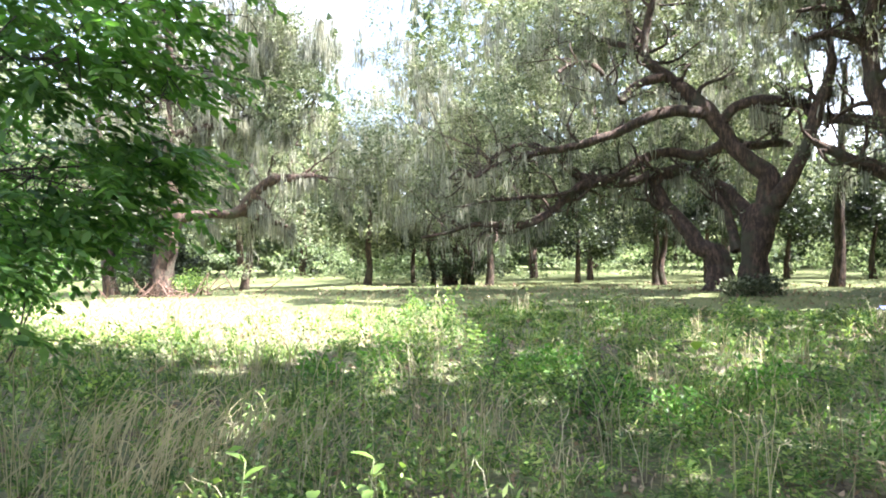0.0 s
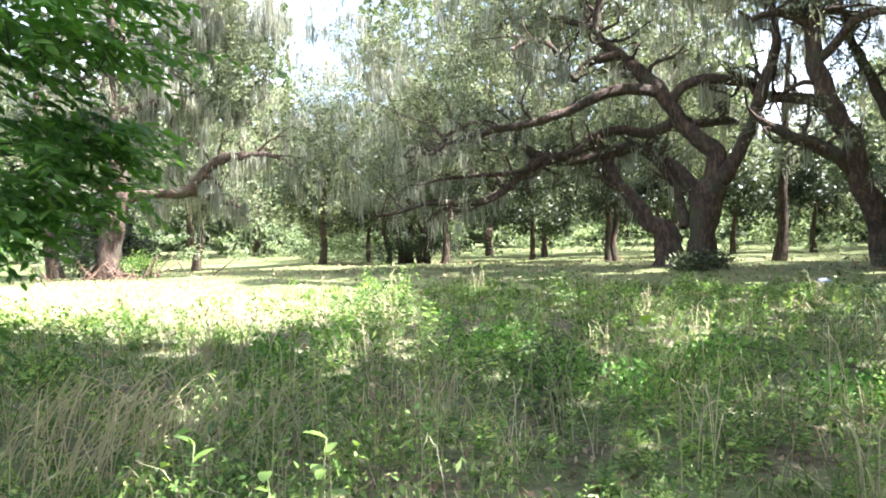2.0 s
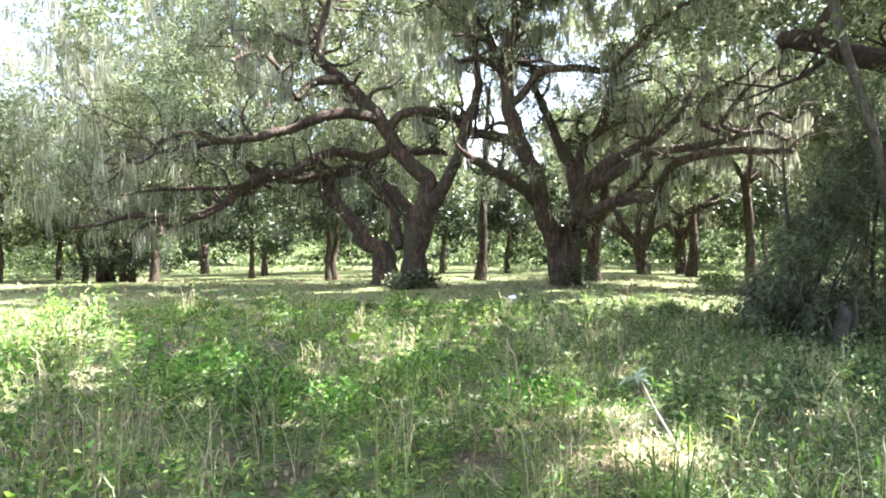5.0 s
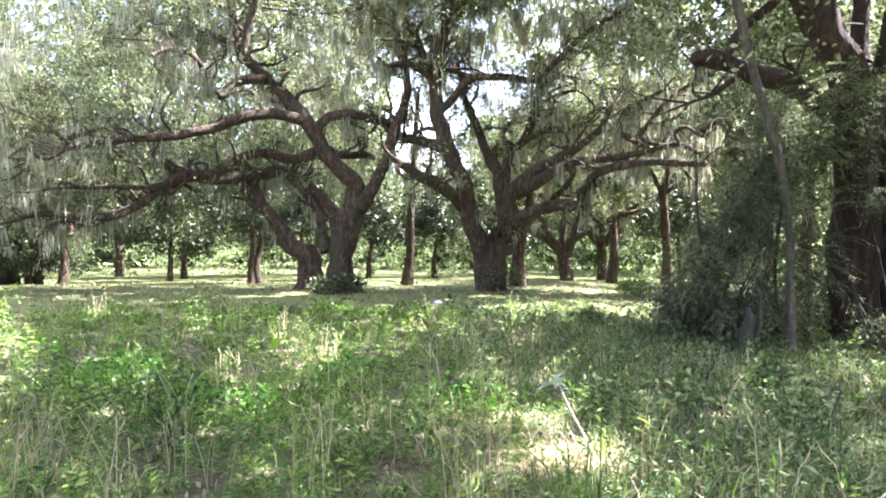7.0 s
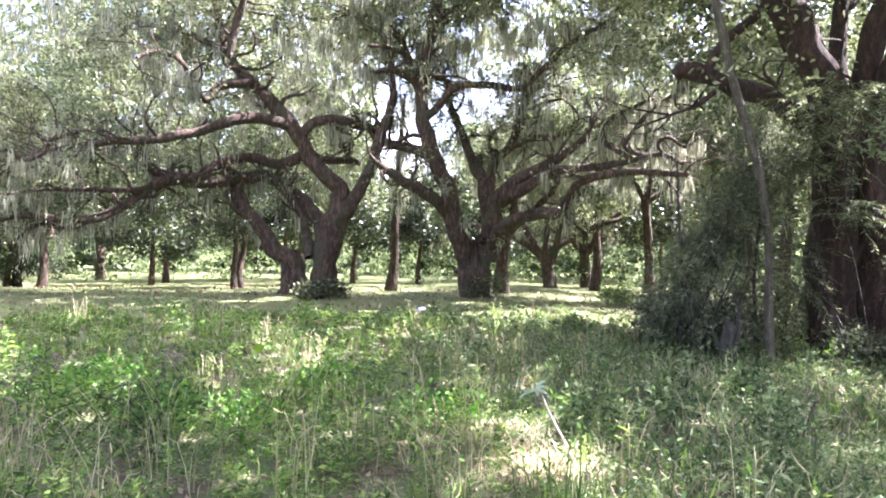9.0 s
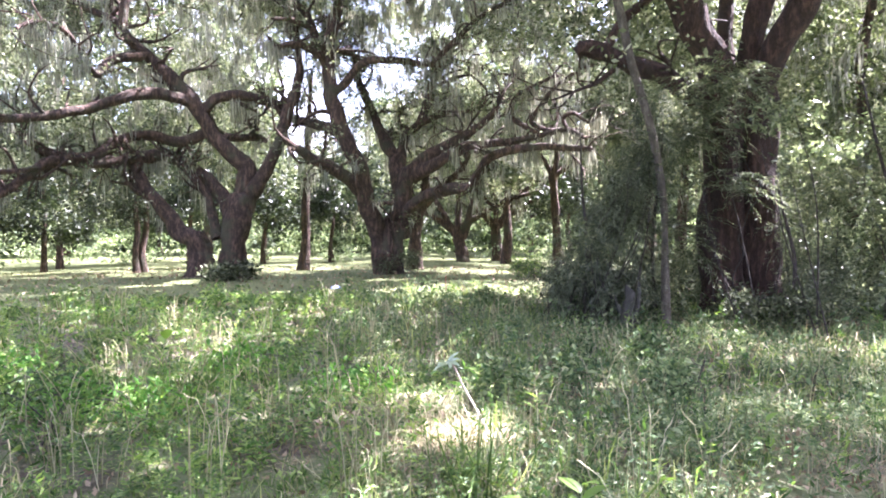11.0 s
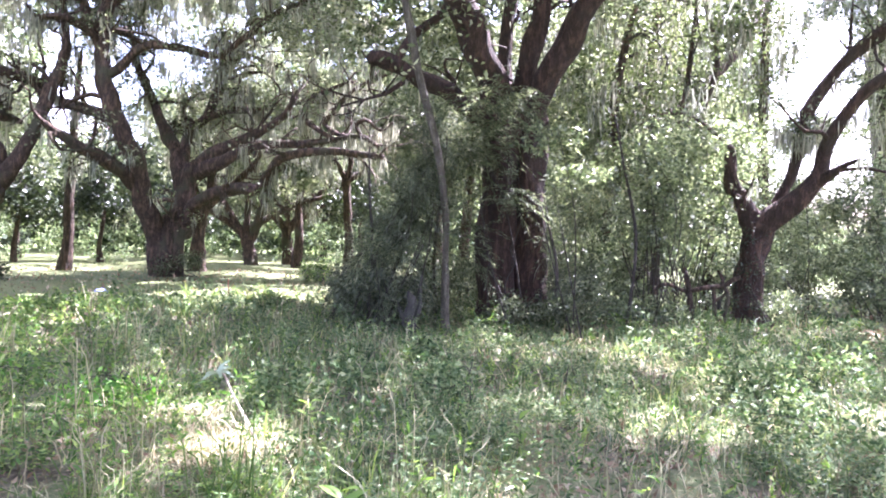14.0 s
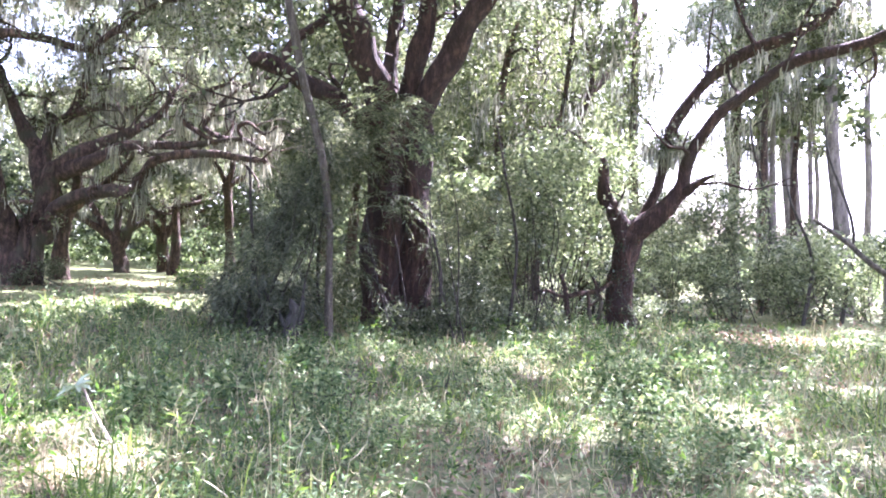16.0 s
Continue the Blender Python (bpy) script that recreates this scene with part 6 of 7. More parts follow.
# ---- broad-leaved tree that overhangs the meadow ----
def broadleaf():
    rng = np.random.default_rng(31)
    root = thing("broadleaf_tree", -4.6, 3.2, float(ground_z(-4.6, 3.2)), "broad-leaved tree with low overhanging leafy branches", "tree")
    v, f = tube([(-4.6, 3.2, -0.3, 0.2), (-4.5, 3.25, 1.5, 0.16), (-4.4, 3.4, 3.2, 0.13), (-4.3, 3.5, 5.2, 0.08), (-4.2, 3.5, 7.0, 0.04)], 12, 5, 0.08, 0.5, 2)
    build("trunk", v, f, BARK_GREY, root, smooth=True)
    arms = [[(-4.45, 3.3, 2.2, 0.036), (-3.4, 3.7, 2.65, 0.02), (-2.6, 4.1, 2.8, 0.012), (-1.75, 4.5, 2.85, 0.005)], [(-4.4, 3.4, 3.0, 0.036), (-3.3, 4.2, 3.3, 0.027), (-2.6, 4.7, 3.4, 0.012), (-1.7, 5.0, 3.35, 0.005)],
            [(-4.5, 3.3, 1.5, 0.03), (-3.8, 3.8, 1.9, 0.018), (-3.0, 4.4, 2.15, 0.011), (-2.15, 4.9, 2.25, 0.005)], [(-4.5, 3.2, 1.1, 0.024), (-3.6, 3.6, 1.45, 0.012), (-3.1, 4.0, 1.55, 0.008), (-2.8, 4.3, 1.5, 0.004)],
            [(-4.4, 3.4, 3.6, 0.03), (-3.2, 3.7, 3.9, 0.024), (-2.3, 4.0, 4.1, 0.012), (-1.6, 4.3, 4.0, 0.005)], [(-4.4, 3.4, 2.6, 0.03), (-4.0, 4.6, 2.4, 0.024), (-3.6, 5.4, 2.3, 0.012), (-3.2, 6.1, 2.2, 0.006)]]
    for p in arms:
        v, f = tube(p, 7, 5, 0.06)
        build("limb", v, f, TWIG, root, smooth=True)
    (tv, tf), tips = twigs_from(rng, arms, 0.14, (0.25, 0.6), 0.1, 0.15, 0.03)
    build("twigwork", tv, tf, TWIG, root, smooth=True)
    upper = masses(rng, [(-2.5, 4.4, 3.05, 0.9, 0.9, 0.5, 150), (-3.2, 4.4, 4.3, 1.6, 1.6, 1.2, 170), (-2.5, 3.6, 5.5, 2.2, 2.0, 0.9, 90)], -0.2, 4.0, 2.2)
    lower = masses(rng, [(-2.9, 4.9, 2.05, 0.8, 0.8, 0.4, 150), (-2.35, 4.9, 2.25, 0.6, 0.6, 0.3, 80), (-2.95, 4.6, 1.7, 0.5, 0.6, 0.3, 50), (-2.75, 3.9, 1.2, 0.25, 0.4, 0.2, 14), (-2.1, 5.0, 1.9, 0.35, 0.5, 0.12, 22)], -0.1, 6.0, 2.4)
    keep = rng.uniform(0, 1, len(tips)) < np.where(tips[:, 2] > 2.5, 0.3, 0.2)
    cl = np.concatenate([tips[keep], upper, lower])
    v, f = layered_sprays(rng, cl, 12, 0.42, 0.115, 0.46, (0.75, 0.1, -0.12))
    build("crown", v, f, BROAD_LEAF, root)


broadleaf()
shrub("leafy_bush", [(-6.0, 8.8, 1.9, 1.0, 1.0, 1.7, 280), (-6.4, 8.2, 3.4, 1.0, 1.0, 1.0, 150)], 12, "leafy green bush under the broad-leaved tree", 95, 0.09, 12, BROAD_LEAF, clump=0.13, full=True)
shrub("leafy_bush", [(-8.2, 12.2, 1.6, 1.3, 1.2, 1.5, 260)], 12, "leafy green bush at the meadow's edge", 96, 0.10, 16, BROAD_LEAF, clump=0.16)


# ---- meadow ----
def blades(rng, x, y, h, w, lean, name, mat, bent=0.5, lift=0.0):
    n = len(x)
    z = ground_z(x, y) + lift
    yaw = rng.uniform(0, 2 * np.pi, n)
    s = np.stack([np.cos(yaw), np.sin(yaw), np.zeros(n)], 1) * (w * 0.5)[:, None]
    a2 = rng.uniform(0, 2 * np.pi, n)
    tilt = np.abs(rng.normal(size=n)) * lean
    o = np.stack([np.cos(a2), np.sin(a2), np.zeros(n)], 1) * (h * tilt)[:, None]
    p = np.stack([x, y, z - 0.02], 1)
    up = np.stack([np.zeros(n), np.zeros(n), h], 1)
    mid = p + up * 0.6 + o * (1 - bent)
    tip = p + up * np.maximum(1 - 0.35 * tilt[:, None], 0.25) + o * 1.25
    v = np.stack([p - s, p + s, mid + s * 0.8, mid - s * 0.8, tip], 1).reshape(-1, 3)
    k = np.arange(n)[:, None] * 5
    return build(name, v, [k + np.array([0, 1, 2, 3]), k + np.array([3, 2, 4])], mat)


def fronds(rng, x, y, h, leaf, arms=6, pairs=7, width=0.3):
    """Bushy weeds: arching leafy stems from one foot, leaflets left and right with their faces up."""
    n = len(x)
    foot = np.repeat(np.stack([x, y, ground_z(x, y)], 1), arms, axis=0)
    az = rng.uniform(0, 2 * np.pi, n * arms)
    el = rng.uniform(0.75, 1.45, n * arms)
    ln = np.repeat(h, arms) * rng.uniform(0.7, 1.25, n * arms)
    flat = np.stack([np.cos(az), np.sin(az), 0 * az], 1)
    m = pairs * 2
    k = np.tile(np.arange(m), n * arms)
    s = (0.22 + 0.78 * (k // 2 + rng.uniform(0, 0.6, len(k))) / pairs)[:, None]
    rep = lambda a: np.repeat(a, m, axis=0)
    fl, fe, fn = rep(flat), rep(el)[:, None], rep(ln)[:, None]
    pos = rep(foot) + fl * fn * np.cos(fe) * s * (0.6 + 0.5 * s) + np.array((0, 0, 1.0)) * fn * (np.sin(fe) * s - 0.22 * s ** 3)
    side = np.stack([-fl[:, 1], fl[:, 0], 0 * fl[:, 0]], 1) * np.where(k % 2 == 0, 1.0, -1.0)[:, None]
    out = unit(fl * 0.55 + side * 0.8 + rng.normal(size=pos.shape) * 0.25 + (0, 0, 0.1))
    w = unit(np.cross(out, unit(rng.normal(size=pos.shape) * 0.4 + (0, 0, 1.0))))
    ll = (np.repeat(np.repeat(leaf, arms), m) * rng.uniform(0.7, 1.3, len(k)))[:, None] * (1.25 - 0.6 * s)
    w = w * ll * width * 0.5
    v = np.stack([pos, pos + out * ll * 0.45 + w, pos + out * ll, pos + out * ll * 0.45 - w], 1)
    return v.reshape(-1, 3), np.arange(len(pos))[:, None] * 4 + np.arange(4)


def stalks(rng, x, y, h, r, lean):
    """Dry stalks: thin three-sided stems that bow over at a ragged seed head."""
    n = len(x)
    a = rng.uniform(0, 2 * np.pi, n)
    flat = np.stack([np.cos(a), np.sin(a), 0 * a], 1)
    t = (np.abs(rng.normal(size=n)) * lean)[:, None]
    hh = h[:, None]
    foot = np.stack([x, y, ground_z(x, y) - 0.02], 1)
    up = np.array((0, 0, 1.0))
    spine = [foot, foot + up * hh * 0.5 + flat * hh * t * 0.35, foot + up * hh * 0.86 + flat * hh * t * 0.8, foot + up * hh * 0.9 + flat * hh * (t + 0.05), foot + up * hh * (1.0 - 0.1 * t) + flat * hh * (t + 0.12)]
    thick = (1.0, 0.85, 0.7, 1.5, 0.2)
    vs = []
    for p, k in zip(spine, thick):
        for c in range(3):
            b = c * 2.094
            vs.append(p + (r * k)[:, None] * np.array((math.cos(b), math.sin(b), 0)))
    v = np.stack(vs, 1).reshape(-1, 3)
    q = np.array([(i * 3 + c, i * 3 + (c + 1) % 3, i * 3 + 3 + (c + 1) % 3, i * 3 + 3 + c) for i in range(4) for c in range(3)])
    return v, (np.arange(n)[:, None, None] * 15 + q).reshape(-1, 4)


def scatter(rng, n, r0, r1, power=1.0, a0=-50, a1=118):
    """Places on the ground by bearing and range; a low power crowds them towards the near edge."""
    a = np.radians(rng.uniform(a0, a1, n))
    r = r0 + (r1 - r0) * rng.uniform(0, 1, n) ** power
    return np.sin(a) * r, np.cos(a) * r


def bare(x, y):
    """How bare the soil is: paths, litter patches, and sunny gaps cleared to look brighter."""
    p = np.stack([x, y, 0 * x], 1)
    b = lump_noise(p, 1.9, 2.0) * 0.5
    for cx, cy, r in ((3.75, 3.55, 0.5), (4.3, 2.9, 0.4), (4.3, 1.35, 0.6), (4.7, 0.9, 0.55), (6.2, -0.8, 0.5), (10.5, -2.2, 1.2), (16, -1.6, 2.2), (4.1, 0.9, 0.75), (4.5, 0.3, 0.6), (-4.6, 15.4, 3.4), (-8, 17.6, 3.2), (-2.6, 12.8, 1.9), (3.45, 3.5, 0.4), (4.1, 4.65, 0.45)):
        b = b + np.clip(1.3 - np.hypot(x - cx, y - cy) / r, 0, 1)
    return b


LAWN = foliage("lawn_blade", [(0.0, (0.08, 0.105, 0.045)), (0.5, (0.165, 0.185, 0.09)), (1.0, (0.33, 0.32, 0.20))], 0.3, 0.6, (1.1, 1.1, 0.7), 0.2)


def meadow():
    rng = np.random.default_rng(41)
    # grass grows in tufts, with gaps between them
    tx, ty = scatter(rng, 3200, 1.7, 18.5, 1.0)
    keep = (rng.uniform(0, 1, len(tx)) > np.clip(bare(tx, ty), 0, 0.95)) & (lump_noise(np.stack([tx, ty, 0 * tx], 1), 2.2, 15.0) > -0.45)
    tx, ty = tx[keep], ty[keep]
    each = 13
    th = np.repeat(rng.gamma(5.0, 0.040, len(tx)) * np.clip(1 + 1.0 * lump_noise(np.stack([tx, ty, 0 * tx], 1), 1.0, 5.0), 0.5, 1.9), each)
    wide = np.repeat(rng.uniform(0.02, 0.07, len(tx)), each)
    x, y = np.repeat(tx, each) + rng.normal(size=len(th)) * wide, np.repeat(ty, each) + rng.normal(size=len(th)) * wide
    tagged(blades(rng, x, y, th * rng.uniform(0.45, 1.1, len(th)), 0.007 + 0.0011 * np.hypot(x, y), 0.75, "grass_tufts", GRASS), "arching tufts of green and dry meadow grass", "grass", kind="stuff")
    tx, ty = scatter(rng, 1000, 0.3, 13, 0.8, 116, 312)
    each = 12
    x, y = np.repeat(tx, each) + rng.normal(size=len(tx) * each) * 0.06, np.repeat(ty, each) + rng.normal(size=len(tx) * each) * 0.06
    tagged(blades(rng, x, y, rng.gamma(5.0, 0.035, len(x)), np.full(len(x), 0.012), 0.75, "rear_grass", GRASS), "meadow grass on the near side of the clearing", "grass", kind="stuff")
    x, y = scatter(rng, 36000, 1.6, 21, 0.95)
    r = np.hypot(x, y)
    patch = lump_noise(np.stack([x, y, 0 * x], 1), 0.9, 5.0)
    keep = rng.uniform(0, 1, len(x)) > np.clip(bare(x, y), 0, 0.9)
    keep &= rng.uniform(0, 1, len(x)) < np.clip(0.55 - 0.9 * lump_noise(np.stack([x, y, 0 * x], 1), 1.1, 9.0), 0.15, 1.0)
    edge = 17.5 + 1.5 * np.sin(np.arctan2(x, y) * 9)
    keep &= r < edge + rng.normal(size=len(x))
    x, y, r, patch = x[keep], y[keep], r[keep], patch[keep]
    h = rng.gamma(3.2, 0.045, len(x)) * np.clip(1 + 1.3 * patch, 0.35, 2.4) + 0.05
    tagged(blades(rng, x, y, h, 0.004 + 0.0011 * r, 1.1, "meadow_grass", GRASS), "tall uneven green meadow grass with dry blades", "grass", kind="stuff")
    x, y = scatter(rng, 16000, 14, 42, 1.2)
    tagged(blades(rng, x, y, rng.uniform(0.03, 0.10, len(x)), 0.014 + 0.0011 * np.hypot(x, y), 0.6, "lawn_grass", LAWN), "short mown lawn grass under the oaks", "grass", kind="stuff")
    # dry stalks stand in loose bunches
    tx, ty = scatter(rng, 620, 2.2, 17, 1.15)
    keep = lump_noise(np.stack([tx, ty, 0 * tx], 1), 1.3, 31.0) + rng.normal(size=len(tx)) * 0.3 > np.where(tx * 0.9 - ty * 0.45 < 1.6, -0.15, 0.25)
    tx, ty = tx[keep], ty[keep]
    each = 8
    x, y = np.repeat(tx, each) + rng.normal(size=len(tx) * each) * 0.11, np.repeat(ty, each) + rng.normal(size=len(tx) * each) * 0.11
    v, f = stalks(rng, x, y, np.repeat(rng.uniform(0.35, 0.68, len(tx)), each) * rng.uniform(0.5, 1.15, len(x)), 0.0022 + 0.00042 * np.hypot(x, y), 0.32)
    tagged(build("dry_stalks", v, [f], STRAW), "dry straw-coloured grass stalks in the meadow", "grass", kind="stuff")
    x, y = scatter(rng, 6000, 1.8, 14, 1.1, 30, 114)
    keep = lump_noise(np.stack([x, y, 0 * x], 1), 1.4, 3.3) > -0.35
    x, y = x[keep], y[keep]
    red = lump_noise(np.stack([x, y, 0 * x], 1), 2.3, 6.1) > 0.15
    tagged(blades(rng, x[red], y[red], rng.uniform(0.15, 0.42, red.sum()), 0.0045 + 0.0009 * np.hypot(x[red], y[red]), 1.3, "reddish_dry_grass", RED_STRAW), "reddish brown dry grass leaning over the weeds", "grass", kind="stuff")
    x, y = x[~red], y[~red]
    tagged(blades(rng, x, y, rng.uniform(0.12, 0.34, len(x)), 0.004 + 0.0008 * np.hypot(x, y), 1.5, "flattened_straw", STRAW), "flattened pale dry grass among the weeds", "grass", kind="stuff")
    # Straw thickened where sun falls, so its pale colour brightens the pools of light.
    x = np.concatenate([rng.normal(cx, s, k) for cx, cy, s, k in ((4.0, 4.6, 0.2, 600), (3.5, 3.5, 0.2, 700), (-4.6, 15.2, 1.6, 3000), (-7.8, 17.2, 1.6, 2400), (-2.6, 12.6, 0.9, 1300), (-11.5, 20, 1.6, 1200), (7.4, -0.3, 0.6, 700), (8.5, -0.9, 0.5, 400), (9.3, 2.2, 0.5, 500), (8.7, 1.2, 0.4, 300))])
    y = np.concatenate([rng.normal(cy, s, k) for cx, cy, s, k in ((4.0, 4.6, 0.2, 600), (3.5, 3.5, 0.2, 700), (-4.6, 15.2, 1.6, 3000), (-7.8, 17.2, 1.6, 2400), (-2.6, 12.6, 0.9, 1300), (-11.5, 20, 1.6, 1200), (7.4, -0.3, 0.6, 700), (8.5, -0.9, 0.5, 400), (9.3, 2.2, 0.5, 500), (8.7, 1.2, 0.4, 300))])
    tagged(blades(rng, x, y, rng.uniform(0.06, 0.2, len(x)), 0.006 + 0.0010 * np.hypot(x, y), 2.0, "sun_gap_straw", STRAW), "flattened straw in the sunny gaps, added pale to brighten them", "grass", kind="stuff")
    # weeds: small plants with many leaves
    x, y = scatter(rng, 4200, 1.7, 18, 1.3)
    keep = (lump_noise(np.stack([x, y, 0 * x], 1), 1.1, 9.0) > -0.25) & (rng.uniform(0, 1, len(x)) > np.clip(bare(x, y), 0, 0.8))
    x, y = x[keep], y[keep]
    r = np.hypot(x, y)
    hgt = rng.uniform(0.10, 0.46, len(x)) * np.clip(1 + 1.3 * lump_noise(np.stack([x, y, 0 * x], 1), 1.4, 13.0), 0.35, 2.1)
    each = 22
    px, py = np.repeat(x, each), np.repeat(y, each)
    ph = np.repeat(hgt, each)
    ph = ph * rng.uniform(0.25, 1.05, len(ph))
    px = px + rng.normal(size=len(px)) * (0.05 + 0.14 * ph)
    py = py + rng.normal(size=len(py)) * (0.05 + 0.14 * ph)
    p = np.stack([px, py, ground_z(px, py) + ph], 1)
    v, f = leaf_cards(rng, p, np.repeat((0.025 + 0.0031 * r) * rng.uniform(0.6, 1.7, len(r)), each) * rng.uniform(0.7, 1.3, len(p)), 0.36, 0.15, False, 1.3)
    f = f[0]
    dull = (np.repeat(x * 0.9 - y * 0.45 + 1.2 * lump_noise(np.stack([x, y, 0 * x], 1), 0.8, 3.0), each) > 2.0)
    tagged(build("meadow_weeds", v, [f[~dull]], WEED), "low leafy green weeds among the grass", "weeds", kind="stuff")
    tagged(build("pale_weeds", v, [f[dull]], GREY_WEED), "low greyish green weeds in the drier meadow", "weeds", kind="stuff")
    # a dense carpet of small-leaved weeds over the drier side
    # fine grey-green grass leaning every way between the weeds of the drier side
    x, y = scatter(rng, 15000, 1.8, 15, 1.05, 30, 116)
    keep = (x * 0.9 - y * 0.45 + lump_noise(np.stack([x, y, 0 * x], 1), 0.8, 3.0) > 1.6) & (lump_noise(np.stack([x, y, 0 * x], 1), 1.5, 51.0) > -0.3) & (rng.uniform(0, 1, len(x)) > np.clip(bare(x, y), 0, 0.9))
    x, y = x[keep], y[keep]
    tagged(blades(rng, x, y, rng.uniform(0.14, 0.40, len(x)), 0.0042 + 0.0009 * np.hypot(x, y), 0.85, "fine_grass", GREY_GRASS), "fine grey-green grass leaning between the weeds", "grass", kind="stuff")
    x, y = scatter(rng, 1500, 1.7, 13, 1.15, 36, 116)
    keep = lump_noise(np.stack([x, y, 0 * x], 1), 1.6, 27.0) > -0.3
    x, y = x[keep], y[keep]
    r = np.hypot(x, y)
    each = 22
    ph = np.repeat(rng.uniform(0.08, 0.36, len(x)) * np.clip(1 + lump_noise(np.stack([x, y, 0 * x], 1), 1.3, 8.0), 0.5, 1.7), each) * rng.uniform(0.2, 1.05, len(x) * each)
    px, py = np.repeat(x, each) + rng.normal(size=len(ph)) * (0.05 + 0.15 * ph), np.repeat(y, each) + rng.normal(size=len(ph)) * (0.05 + 0.15 * ph)
    v, f = leaf_cards(rng, np.stack([px, py, ground_z(px, py) + ph], 1), np.repeat(0.024 + 0.0031 * r, each), 0.34, 0.2, False, 1.2)
    tagged(build("small_weeds", v, f, GREY_WEED), "dense small-leaved dull green weeds", "weeds", kind="stuff")
    # bushy weeds with feathered stems, fresh green towards the lawn, duller on the drier side
    x, y = scatter(rng, 3500, 1.9, 17, 1.2)
    keep = (lump_noise(np.stack([x, y, 0 * x], 1), 1.9, 44.0) > np.where(x * 0.9 - y * 0.45 > 2.0, 0.12, -0.15)) & (rng.uniform(0, 1, len(x)) > np.clip(bare(x, y), 0, 0.95))
    x, y = x[keep], y[keep]
    r = np.hypot(x, y)
    v, f = fronds(rng, x, y, rng.uniform(0.14, 0.42, len(x)) * np.clip(1 + 0.8 * lump_noise(np.stack([x, y, 0 * x], 1), 0.9, 17.0), 0.6, 1.5), (0.030 + 0.0036 * r) * rng.uniform(0.7, 1.4, len(r)))
    dull = np.repeat(x * 0.9 - y * 0.45 + 1.2 * lump_noise(np.stack([x, y, 0 * x], 1), 0.8, 3.0), 84) > 2.0
    tagged(build("feathery_weeds", v, [f[~dull]], WEED), "bushy feathery green weeds among the grass", "weeds", kind="stuff")
    tagged(build("dull_feathery_weeds", v, [f[dull]], GREY_WEED), "bushy feathery greyish weeds in the drier meadow", "weeds", kind="stuff")
    # taller weeds with narrow leaves along an upright stem
    x, y = scatter(rng, 1500, 1.9, 16, 1.2)
    keep = lump_noise(np.stack([x, y, 0 * x], 1), 0.8, 21.0) > -0.1
    x, y = x[keep], y[keep]
    r = np.hypot(x, y)
    hgt = rng.uniform(0.18, 0.5, len(x))
    each = 16
    ph = np.repeat(hgt, each) * rng.uniform(0.2, 1.0, len(x) * each)
    px, py = np.repeat(x, each) + rng.normal(size=len(ph)) * 0.012, np.repeat(y, each) + rng.normal(size=len(ph)) * 0.012
    v, f = leaf_cards(rng, np.stack([px, py, ground_z(px, py) + ph], 1), np.repeat(0.05 + 0.003 * r, each), 0.24, 0.45, False, 0.5)
    tagged(build("narrow_weeds", v, f, WEED), "upright narrow-leaved green weeds in the meadow", "weeds", kind="stuff")
    x, y = scatter(rng, 7000, 13, 36, 1.0)
    p = np.stack([x, y, ground_z(x, y) + 0.03], 1)
    v, f = leaf_cards(rng, p, 0.07 + 0.0025 * np.hypot(x, y), 0.55, 0.0, False, 4.0)
    tagged(build("lawn_litter", v, f, LITTER), "fallen brown leaves scattered over the lawn", "leaf litter", kind="stuff")
    x, y = scatter(rng, 30000, 1.5, 16, 1.3)
    keep = rng.uniform(0, 1, len(x)) < 0.4 + bare(x, y)
    x, y = x[keep], y[keep]
    x, y = np.append(x, rng.normal(14.6, 1.3, 1300)), np.append(y, rng.normal(-1.3, 0.6, 1300))
    p = np.stack([x, y, ground_z(x, y) + 0.012 + rng.uniform(0, 0.02, len(x))], 1)
    v, f = leaf_cards(rng, p, (0.045 + 0.0018 * np.hypot(x, y)) * rng.uniform(0.6, 1.6, len(x)), 0.55, 0.15, False, 1.4)
    tagged(build("leaf_litter", v, f, LITTER), "fallen brown dead leaves on the soil", "leaf litter", kind="stuff")


meadow()


def brush_pile():
    """A low heap of reddish dead branches by the left oak."""
    rng = np.random.default_rng(77)
    root = thing("brush_pile", -11.6, 28.6, float(ground_z(-11.6, 28.6)), "low heap of reddish dead branches on the lawn", "brush pile")
    mat = plain("dead_wood", (0.10, 0.055, 0.04), (0.185, 0.115, 0.085), 0.85, 9)
    for k in range(44):
        x, y = -11.6 + rng.normal() * 1.2, 28.6 + rng.normal() * 0.5
        a, l, h = rng.uniform(0, 6.28), rng.uniform(0.25, 0.6), rng.uniform(0.0, 0.35)
        d = np.array([math.cos(a) * l, math.sin(a) * l, rng.uniform(-0.1, 0.5)])
        g = float(ground_z(x, y))
        p = np.array([x, y, g + h])
        if p[2] - d[2] < g:
            p[2] = g + abs(d[2])
        v, f = tube([(*(p - d), 0.03), (*(p + rng.normal(size=3) * 0.05), 0.025), (*(p + d), 0.01)], 5, 3, 0.05)
        build("dead_branch", v, f, mat, root, smooth=True)


brush_pile()


